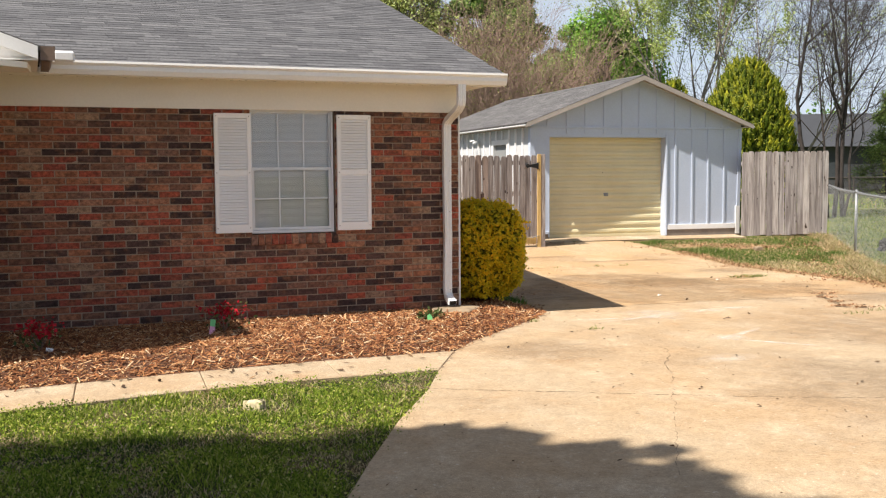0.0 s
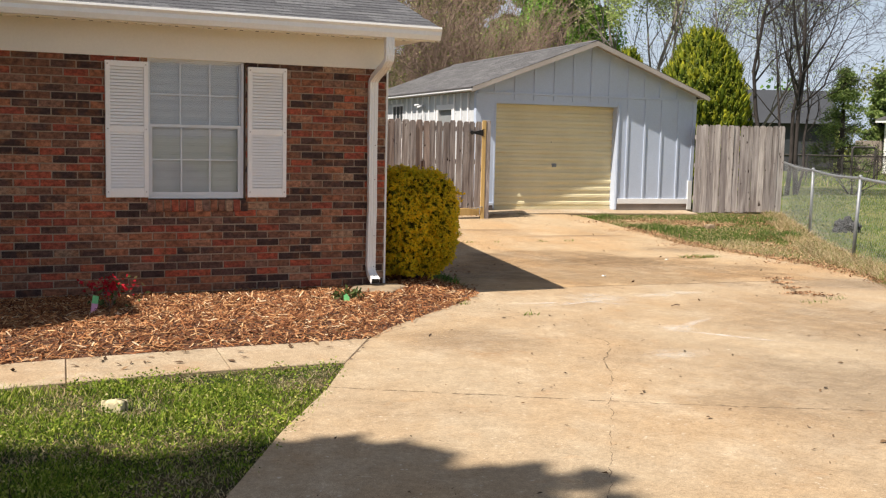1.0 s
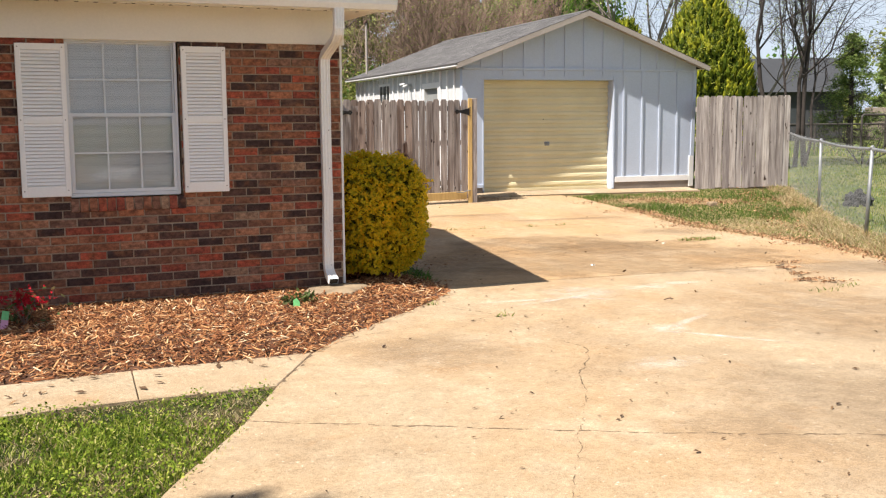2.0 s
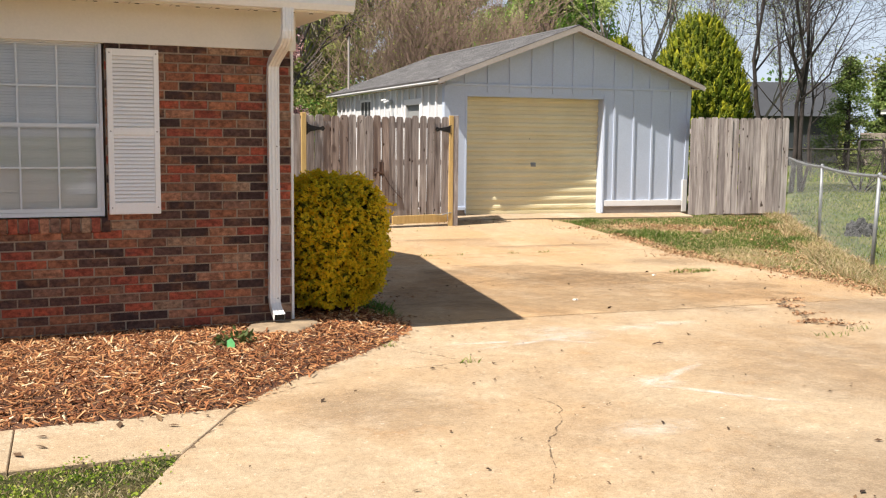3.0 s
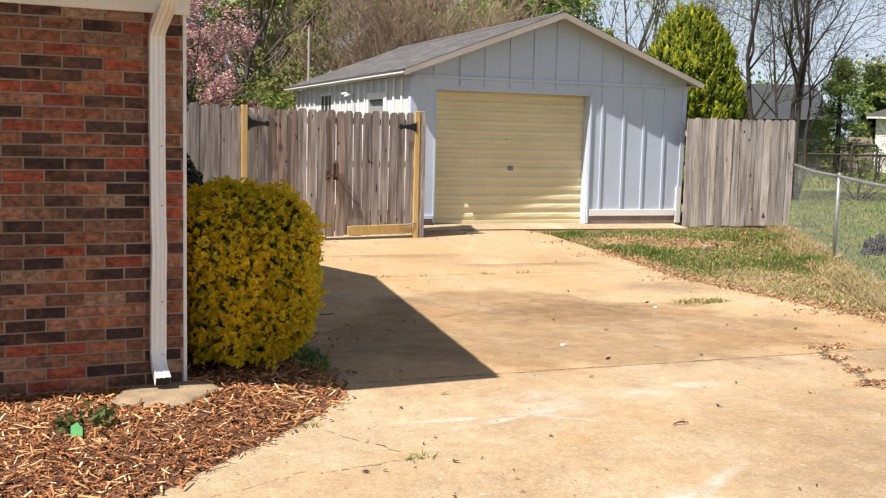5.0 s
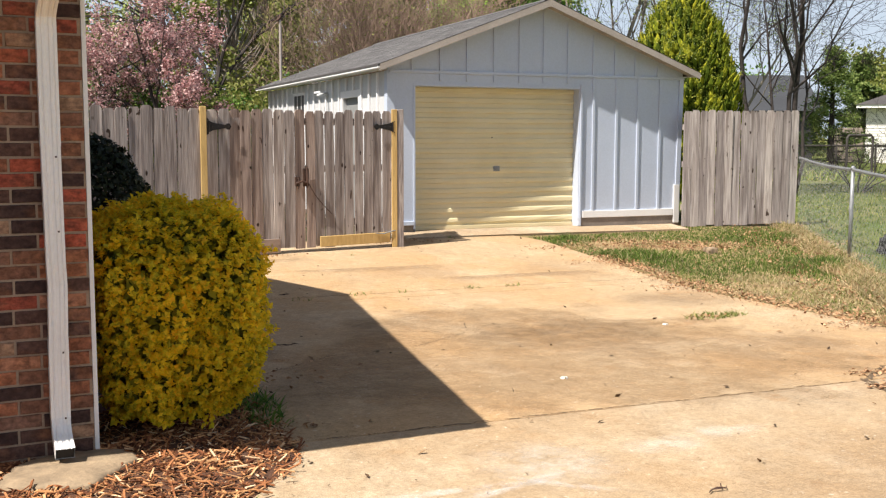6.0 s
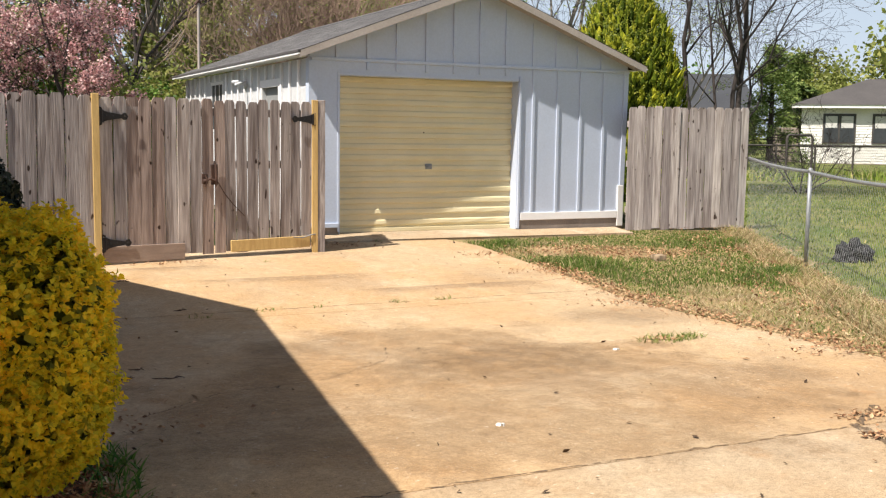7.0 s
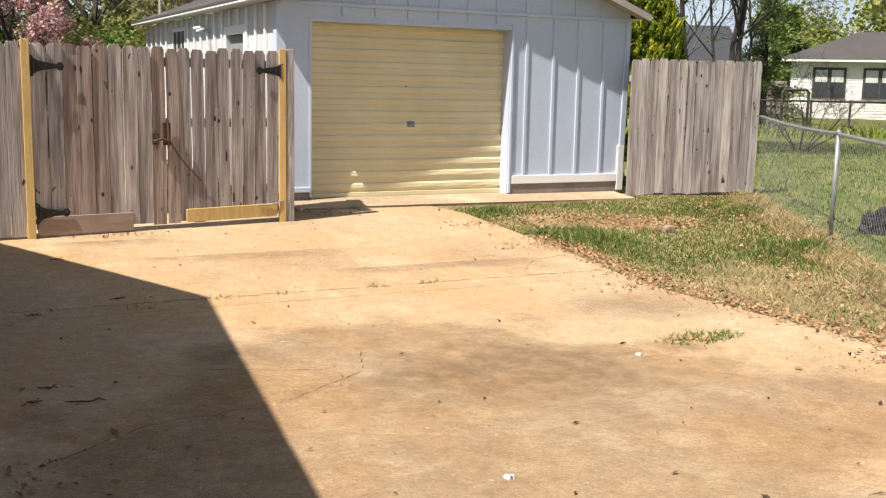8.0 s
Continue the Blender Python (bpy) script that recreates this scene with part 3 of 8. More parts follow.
class Shape:
    """Verts and faces of one part, gathered piece by piece."""

    def __init__(self):
        self.v, self.f = [], []

    def add(self, verts, faces):
        n = len(self.v)
        self.v += [tuple(v) for v in verts]
        self.f += [tuple(i + n for i in f) for f in faces]
        return self

    def box(self, x0, x1, y0, y1, z0, z1, m=None):
        vs = [Vector((x, y, z)) for z in (z0, z1) for x, y in ((x0, y0), (x1, y0), (x1, y1), (x0, y1))]
        if m is not None:
            vs = [m @ v for v in vs]
        return self.add(vs, [(3, 2, 1, 0), (4, 5, 6, 7), (0, 1, 5, 4), (1, 2, 6, 5), (2, 3, 7, 6), (3, 0, 4, 7)])

    def bevel_box(self, x0, x1, y0, y1, z0, z1, b, m=None):
        """A box whose front (low y) edges and ends are chamfered all round."""
        cx, cy, cz, hx, hy, hz = (x0 + x1) / 2, (y0 + y1) / 2, (z0 + z1) / 2, (x1 - x0) / 2, (y1 - y0) / 2, (z1 - z0) / 2
        bm = bmesh.new()
        bmesh.ops.create_cube(bm, size=2)
        for v in bm.verts:
            v.co = Vector((cx + v.co.x * hx, cy + v.co.y * hy, cz + v.co.z * hz))
        bmesh.ops.bevel(bm, geom=bm.edges[:], offset=b, segments=1, affect="EDGES", profile=0.5)
        return self.take(bm, m)

    def take(self, bm, m=None):
        bm.verts.index_update()
        vs = [(m @ v.co if m is not None else v.co.copy()) for v in bm.verts]
        fs = [[v.index for v in f.verts] for f in bm.faces]
        bm.free()
        return self.add(vs, fs)

    def prism(self, poly, z0, z1, m=None):
        """An upright prism over a polygon that runs counterclockwise; z0, z1: numbers or functions of x, y."""
        f0 = z0 if callable(z0) else (lambda x, y: z0)
        f1 = z1 if callable(z1) else (lambda x, y: z1)
        n = len(poly)
        vs = [Vector((x, y, f0(x, y))) for x, y in poly] + [Vector((x, y, f1(x, y))) for x, y in poly]
        if m is not None:
            vs = [m @ v for v in vs]
        fs = [tuple(range(n - 1, -1, -1)), tuple(range(n, 2 * n))] + [(i, (i + 1) % n, n + (i + 1) % n, n + i) for i in range(n)]
        return self.add(vs, fs)

    def sweep(self, profile, path, closed=True, m=None):
        """profile: (across, up) points; path: points; the profile stays level across the path."""
        rings = []
        for i, p in enumerate(path):
            p = Vector(p)
            ahead = (Vector(path[min(i + 1, len(path) - 1)]) - Vector(path[max(i - 1, 0)])).normalized()
            side = ahead.cross(Vector((0, 0, 1)))
            side = side.normalized() if side.length > 1e-4 else Vector((1, 0, 0))
            up = side.cross(ahead)
            rings.append([p + side * a + up * b for a, b in profile])
        n = len(profile)
        vs = [(m @ v if m is not None else v) for r in rings for v in r]
        fs = []
        for i in range(len(path) - 1):
            for j in range(n if closed else n - 1):
                k = (j + 1) % n
                fs.append((i * n + j, (i + 1) * n + j, (i + 1) * n + k, i * n + k))
        if closed:
            fs += [tuple(range(n)), tuple(range(len(vs) - 1, len(vs) - n - 1, -1))]
        return self.add(vs, fs)

    def tube(self, path, radii, sides=6):
        """A round tube with a radius at each point."""
        rings, ref = [], None
        for i, p in enumerate(path):
            ahead = (Vector(path[min(i + 1, len(path) - 1)]) - Vector(path[max(i - 1, 0)])).normalized()
            if ref is None:
                ref = ahead.orthogonal().normalized()
            ref = (ref - ahead * ref.dot(ahead))
            ref = ref.normalized() if ref.length > 1e-4 else ahead.orthogonal().normalized()
            other = ahead.cross(ref)
            r = radii[i] if isinstance(radii, (list, tuple)) else radii
            rings.append([Vector(p) + (ref * math.cos(2 * math.pi * k / sides) + other * math.sin(2 * math.pi * k / sides)) * r for k in range(sides)])
        fs = []
        for i in range(len(path) - 1):
            for j in range(sides):
                k = (j + 1) % sides
                fs.append((i * sides + j, i * sides + k, (i + 1) * sides + k, (i + 1) * sides + j))
        fs += [tuple(range(sides - 1, -1, -1)), tuple(range((len(path) - 1) * sides, len(path) * sides))]
        return self.add([v for r in rings for v in r], fs)

    def mesh(self, name, mats, smooth=False, slots=None):
        return mesh_of(name, self.v, self.f, mats, smooth, slots)


def part(name, shape, material, parent, label="", smooth=False, m=None, kind=""):
    """One mesh object under a thing or a part; shape: a Shape or a mesh to share."""
    me = shape.mesh(name, material, smooth) if isinstance(shape, Shape) else shape
    ob = new(name, me)
    ob.parent = parent
    if m is not None:
        ob.matrix_local = m
    return tagged(ob, label=label, kind=kind)


def thing(name, m, label, category, group="", kind=""):
    ob = new(name)
    ob.empty_display_size = 0.2
    ob.matrix_world = m
    return tagged(ob, label, category, group, kind)


def structure(name, shape, material, label="", m=None, smooth=False):
    me = shape.mesh(name, material, smooth) if isinstance(shape, Shape) else shape
    ob = new(name, me)
    if m is not None:
        ob.matrix_world = m
    return tagged(ob, label=label, kind="structure", category=name.split("_")[0])


def quads(name, centres, normals, size, mats, rng, long=1.4, jitter=0.5, fold=0.0):
    """Many small leaves: one folded diamond at each centre, facing its normal loosely."""
    n = len(centres)
    c, nn = np.asarray(centres, float), np.asarray(normals, float)
    nn = nn + rng.normal(0, jitter, (n, 3))
    nn /= np.linalg.norm(nn, axis=1, keepdims=True) + 1e-9
    t = np.cross(nn, rng.normal(0, 1, (n, 3)))
    t /= np.linalg.norm(t, axis=1, keepdims=True) + 1e-9
    b = np.cross(nn, t)
    s = (np.asarray(size) * rng.uniform(0.65, 1.35, n))[:, None]
    vs = np.stack([c - t * s * long * 0.5, c + b * s * 0.5 + nn * s * fold, c + t * s * long * 0.5, c - b * s * 0.5 + nn * s * fold], 1).reshape(-1, 3)
    if fold:
        i = np.arange(n)[:, None] * 4
        fs = np.concatenate([i + [0, 1, 2], i + [0, 2, 3]], 0)
    else:
        fs = np.arange(4 * n).reshape(-1, 4)
    return mesh_of(name, vs.tolist(), fs.tolist(), mats)


def blades(name, spots, heights, width, mats, rng, lean=0.35):
    """Grass: a narrow bent triangle pair at each spot (x, y, z)."""
    n = len(spots)
    p = np.asarray(spots, float)
    a = rng.uniform(0, 2 * np.pi, n)
    side = np.stack([np.cos(a), np.sin(a), 0 * a], 1) * (width * rng.uniform(0.6, 1.4, n))[:, None]
    tilt = rng.normal(0, lean, (n, 2))
    h = np.asarray(heights)[:, None] * np.ones((n, 1))
    up = np.concatenate([tilt * h, h], 1)
    mid = p + up * [0.35, 0.35, 0.55]
    vs = np.stack([p - side, p + side, mid + side * 0.8, mid - side * 0.8, p + up], 1).reshape(-1, 3)
    i = np.arange(n)[:, None] * 5
    fs = (i + [0, 1, 2, 3]).tolist() + (i + [3, 2, 4]).tolist()
    return mesh_of(name, vs.tolist(), fs, mats)


def inside(poly, x, y):
    """Which of the points x, y lie in the polygon."""
    x, y = np.asarray(x), np.asarray(y)
    res = np.zeros(x.shape, bool)
    for (x0, y0), (x1, y1) in zip(poly, poly[1:] + poly[:1]):
        if y0 != y1:
            res ^= ((y0 > y) != (y1 > y)) & (x < (x1 - x0) * (y - y0) / (y1 - y0) + x0)
    return res


GZ = np.vectorize(gz)


# ---- ground, drive, walk, mulch bed ----
WALK_LOW = [(-7.0, 8.1), (-4.2, 8.75), (-2.28, 9.28), (-1.15, 9.57), (0.0, 9.72), (0.93, 9.77)]
WALK_TOP = [(1.32, 10.57), (0.1, 10.47), (-0.87, 10.34), (-2.37, 10.04), (-4.2, 9.55), (-7.0, 8.9)]
LAWN_EDGE = [(0.93, 9.77), (0.62, 9.05), (0.17, 8.2), (-0.25, 7.28), (-0.52, 6.65), (-1.35, 4.6), (-2.4, 2.2), (-3.6, -0.6), (-6.5, -8.0)]
DRIVE_RIGHT = [(0.6, -8.0), (2.6, -2.0), (4.2, 3.0), (5.6, 7.0), (6.7, 9.8), (7.55, 11.4), (8.35, 12.9), (8.62, 14.2), (8.52, 15.5), (8.44, 16.8), (8.62, 18.7), (8.68, 19.85), (8.72, 20.95), (8.55, 21.55)]
MULCH_EDGE = [(1.32, 10.57), (1.62, 11.0), (2.0, 11.4), (2.36, 11.78), (2.78, 12.25), (3.05, 12.65), (3.12, 12.95), (3.06, 13.4), (2.98, 14.1), (2.5, 14.5)]
DRIVE = LAWN_EDGE[::-1] + MULCH_EDGE + [(2.35, 17.5), (2.35, 22.0), (6.85, 21.55)] + DRIVE_RIGHT[::-1]
DRIVE = DRIVE[::-1]
CHAIN = [(13.73, 21.48), (12.01, 18.46), (10.0, 14.98), (8.95, 12.3), (7.95, 9.8), (7.0, 7.2)]


def build_ground():
    rng = np.random.default_rng(3)
    near_x, near_y = np.arange(-12, 30.01, 0.5), np.arange(-24, 40.01, 0.5)
    far = np.array([45, 62, 85, 120, 180, 300, 600, 1500.0])
    xs = np.concatenate([-far[::-1] - 12, near_x, far + 0.0])
    ys = np.concatenate([-far[::-1] - 24, near_y, far + 12.0])
    gx, gy = np.meshgrid(xs, ys, indexing="ij")
    gzv = GZ(gx, gy) - 0.025 + np.where((np.abs(gx) < 40) & (np.abs(gy) < 60), rng.normal(0, 0.004, gx.shape), 0)
    nx, ny = len(xs), len(ys)
    vs = np.stack([gx, gy, gzv], -1).reshape(-1, 3)
    i, j = np.meshgrid(np.arange(nx - 1), np.arange(ny - 1), indexing="ij")
    a = (i * ny + j).ravel()
    fs = np.stack([a, a + ny, a + ny + 1, a + 1], 1)
    cx, cy = (gx[:-1, :-1] + gx[1:, 1:]).ravel() / 2, (gy[:-1, :-1] + gy[1:, 1:]).ravel() / 2
    fence_x = np.interp(cy, [p[1] for p in CHAIN[::-1]], [p[0] for p in CHAIN[::-1]])
    edge_x = np.interp(cy, [p[1] for p in DRIVE_RIGHT], [p[0] for p in DRIVE_RIGHT])
    slot = np.where(cx > fence_x + 0.1, 2, np.where((cx > edge_x - 0.6) & (cy < 23), 1, 0))
    return structure("ground", mesh_of("ground", vs.tolist(), fs.tolist(), [M_LAWN, M_STRIP, M_FIELD], True, slot.tolist()), None, "ground of worn lawn, straw and mown grass")


build_ground()


def cut_slabs(poly, cuts, gap):
    """The polygon cut along lines ((x, y), (x, y)) into slabs with open joints between them."""
    bm = bmesh.new()
    bm.faces.new([bm.verts.new((x, y, 0)) for x, y in poly])
    for (x0, y0), (x1, y1) in cuts:
        bmesh.ops.bisect_plane(bm, geom=bm.verts[:] + bm.edges[:] + bm.faces[:], plane_co=(x0, y0, 0), plane_no=Vector((y1 - y0, x0 - x1, 0)).normalized())
    bmesh.ops.inset_individual(bm, faces=bm.faces[:], thickness=gap, use_even_offset=True)
    keep = []
    for f in bm.faces:
        if len(f.verts) > 4 or f.calc_area() > 0.25:
            keep.append([(v.co.x, v.co.y) for v in f.verts])
    bm.free()
    return keep


def slab_shape(poly, thick, lift=0.0):
    """A slab that follows the ground, with a worn, rounded top edge."""
    area = sum(x0 * y1 - x1 * y0 for (x0, y0), (x1, y1) in zip(poly, poly[1:] + poly[:1]))
    if area < 0:
        poly = poly[::-1]
    n = len(poly)
    inner = []
    for k in range(n):
        a, b, c = Vector(poly[k - 1]), Vector(poly[k]), Vector(poly[(k + 1) % n])
        d = ((a - b).normalized() + (c - b).normalized())
        d = d.normalized() if d.length > 0.05 else Vector((-(c - a).y, (c - a).x)).normalized()
        if (b - a).cross(c - b) < 0:
            d = -d
        inner.append(b + d * 0.008)
    s = Shape()
    low = [(x, y, gz(x, y) + lift - thick) for x, y in poly]
    rim = [(x, y, gz(x, y) + lift - 0.006) for x, y in poly]
    top = [(p.x, p.y, gz(p.x, p.y) + lift) for p in inner]
    fs = [tuple(range(2 * n, 3 * n))]
    for k in range(n):
        j = (k + 1) % n
        fs += [(k, j, n + j, n + k), (n + k, n + j, 2 * n + j, 2 * n + k)]
    return s.add(low + rim + top, fs)


drive = tagged(new("drive"), "stained tan concrete drive with open joints and cracks", "drive", kind="structure")

def clip(poly, y, above):
    out = []
    for (x0, y0), (x1, y1) in zip(poly, poly[1:] + poly[:1]):
        in0, in1 = (y0 >= y) == above, (y1 >= y) == above
        if in0:
            out.append((x0, y0))
        if in0 != in1:
            out.append((x0 + (x1 - x0) * (y - y0) / (y1 - y0), y))
    return out


for lo, hi, cuts in ((-8.1, 3.3, [((0, -2.0), (3, -2.2))]), (3.3, 12.95, []), (12.95, 17.5, []), (17.5, 17.75, []), (17.75, 22.3, [])):
    for poly in cut_slabs(clip(clip(DRIVE, lo, True), hi, False), cuts, 0.0008 if hi == 17.5 or lo == 17.5 else 0.0018):
        part("slab", slab_shape(poly, 0.09), M_DRIVE if lo < 12 else M_DRIVE_FAR, drive)

pavement = tagged(new("pavement"), "narrow tan concrete garden walk beside the mulch bed", "walk", kind="structure")
for k, (x0, x1) in enumerate(((-7.0, -4.6), (-4.6, -3.2), (-3.2, -1.87), (-1.87, -0.93), (-0.93, 0.12), (0.12, 1.4))):
    poly = WALK_LOW + WALK_TOP
    out = poly
    for x, keep_right in ((x0 + 0.003, True), (x1 - 0.003, False)):
        nxt = []
        for (ax, ay), (bx, by) in zip(out, out[1:] + out[:1]):
            ina, inb = (ax >= x) == keep_right, (bx >= x) == keep_right
            if ina:
                nxt.append((ax, ay))
            if ina != inb:
                nxt.append((x, ay + (by - ay) * (x - ax) / (bx - ax)))
        out = nxt
    part("slab", slab_shape(out, 0.09, 0.004), M_WALK, pavement)

# apron at the garage
APRON = [(6.88, 21.62), (8.5, 21.62), (11.62, 21.52), (11.72, 22.16), (10.1, 22.2), (6.88, 22.2)]
part("slab", slab_shape(APRON, 0.1, 0.012), M_WALK, pavement)
part("slab", slab_shape([(7.26, 22.2), (10.03, 22.2), (10.03, 22.7), (7.26, 22.7)], 0.1, 0.014), M_WALK, pavement)


def ribbon(points, width, lift, seed):
    """A thin ragged strip that lies on the ground along the points."""
    rng = random.Random(seed)
    pts = []
    for (x0, y0), (x1, y1) in zip(points, points[1:]):
        n = max(2, int(math.hypot(x1 - x0, y1 - y0) / 0.06))
        pts += [(x0 + (x1 - x0) * k / n, y0 + (y1 - y0) * k / n) for k in range(n)]
    pts.append(points[-1])
    s, vs = Shape(), []
    for i, (x, y) in enumerate(pts):
        a, b = pts[max(i - 1, 0)], pts[min(i + 1, len(pts) - 1)]
        d = Vector((b[0] - a[0], b[1] - a[1])).normalized()
        off, w = rng.gauss(0, 0.008), width * rng.uniform(0.25, 1.0)
        px, py = x - d.y * off, y + d.x * off
        vs += [(px - d.y * w, py + d.x * w, gz(px, py) + lift), (px + d.y * w, py - d.x * w, gz(px, py) + lift)]
    return s.add(vs, [(2 * i, 2 * i + 1, 2 * i + 3, 2 * i + 2) for i in range(len(pts) - 1)])


for k, pts in enumerate(([(2.72, 12.06), (2.85, 11.75), (3.1, 11.35)], [(1.35, 10.65), (1.8, 11.0), (2.15, 11.12), (2.5, 11.3)], [(3.33, 14.6), (3.9, 15.0), (4.6, 15.1), (5.2, 15.5), (5.35, 15.9)],
                         [(7.45, 13.25), (7.0, 12.95), (6.85, 12.5), (6.55, 11.95), (6.75, 11.75)], [(2.62, 8.99), (2.75, 9.35), (3.0, 9.7), (3.15, 10.0), (3.1, 10.3)], [(3.1, 11.35), (2.55, 11.25)], [(7.75, 17.95), (8.05, 18.3), (8.5, 18.45)], [(4.3, 15.9), (5.0, 15.6)])):
    part("crack", ribbon(pts, 0.006 if k != 3 else 0.05, 0.003, k), M_CRACK, drive)
for k, pts in enumerate(([(2.3, 12.95), (4.3, 12.965), (6.0, 12.955), (7.9, 12.955)], [(2.6, 17.75), (5.0, 17.755), (8.5, 17.75)], [(0.56, 9.1), (2.5, 8.14), (4.6, 7.25)], [(1.2, 6.46), (2.62, 8.99)], [(0.95, 9.8), (1.3, 10.5)])):
    part("joint_dirt", ribbon(pts, (0.011, 0.010, 0.009, 0.0035, 0.014)[k], 0.002, 20 + k), M_CRACK, drive)
smudge = Shape().add([(math.cos(k * 0.3927), math.sin(k * 0.3927), 0) for k in range(16)], [tuple(range(16))])
for x0, y0, x1, y1, w in ((3.30, 11.72, 4.28, 12.02, 0.055), (3.20, 11.95, 4.15, 11.93, 0.05), (3.9, 12.02, 4.32, 11.66, 0.05), (3.92, 10.34, 4.62, 10.78, 0.06), (3.94, 10.36, 4.62, 9.62, 0.05), (3.98, 10.2, 4.2, 10.5, 0.06)):
    part("chalk_mark", smudge.mesh("chalk_mark", M_CHALK), None, drive, "smudged white chalk line",
         m=pose((x0 + x1) / 2, (y0 + y1) / 2, gz(x0, y0) + 0.004, 0, 0, math.degrees(math.atan2(y1 - y0, x1 - x0))) @ Matrix.Diagonal((math.hypot(x1 - x0, y1 - y0) * 0.62, w, 1, 1)))
for x, y, rx, ry in ((4.2, 12.15, 0.42, 0.42), (4.05, 10.42, 0.22, 0.2), (4.9, 12.2, 0.28, 0.16), (3.44, 9.45, 0.35, 0.2), (5.3, 12.3, 0.35, 0.12)):
    part("chalk_dust", smudge.mesh("chalk_dust", M_DUST), None, drive, "pale scuffed patch", m=pose(x, y, gz(x, y) + 0.0034) @ Matrix.Diagonal((rx, ry, 1, 1)))

for x, y, rx, ry, mat in ((5.4, 14.5, 2.6, 2.6, M_STAIN), (5.9, 15.1, 1.5, 0.9, M_GREYSTAIN), (5.9, 10.3, 1.9, 2.2, M_GREYSTAIN), (4.3, 7.9, 2.0, 1.7, M_GREYSTAIN), (5.6, 19.3, 1.5, 0.45, M_GREYSTAIN), (7.0, 18.4, 1.3, 0.4, M_GREYSTAIN),
                          (7.6, 12.6, 1.3, 1.0, M_GREYSTAIN), (2.1, 10.4, 0.9, 0.8, M_GREYSTAIN), (7.9, 16.4, 0.9, 0.7, M_GREYSTAIN), (4.5, 20.2, 0.8, 0.35, M_GREYSTAIN)):
    part("stain", Shape().add([(math.cos(k * 0.19635), math.sin(k * 0.19635), 0) for k in range(32)] + [(0, 0, 0)], [(k, (k + 1) % 32, 32) for k in range(32)]), mat, drive, "brown water stain", m=Matrix.Translation((x, y, gz(x, y) + 0.0022)) @ Matrix.Diagonal((rx, ry, 1, 1)))

MULCH = [(-7.0, 8.9), (-4.2, 9.55), (-2.37, 10.04), (-0.87, 10.34), (0.1, 10.47)] + MULCH_EDGE[:9] + [(2.35, 14.3), (2.1, 12.9), (-7.0, 12.35)]


def mulch_height(x, y):
    edge = min(math.hypot(x - px, y - py) for px, py in MULCH_FINE)
    return gz(x, y) + 0.0 + 0.085 * min(edge / 0.5, 1.0)


MULCH_FINE = []
for (x0, y0), (x1, y1) in zip(MULCH[:13], MULCH[1:14]):
    for k in range(12):
        MULCH_FINE.append((x0 + (x1 - x0) * k / 12, y0 + (y1 - y0) * k / 12))


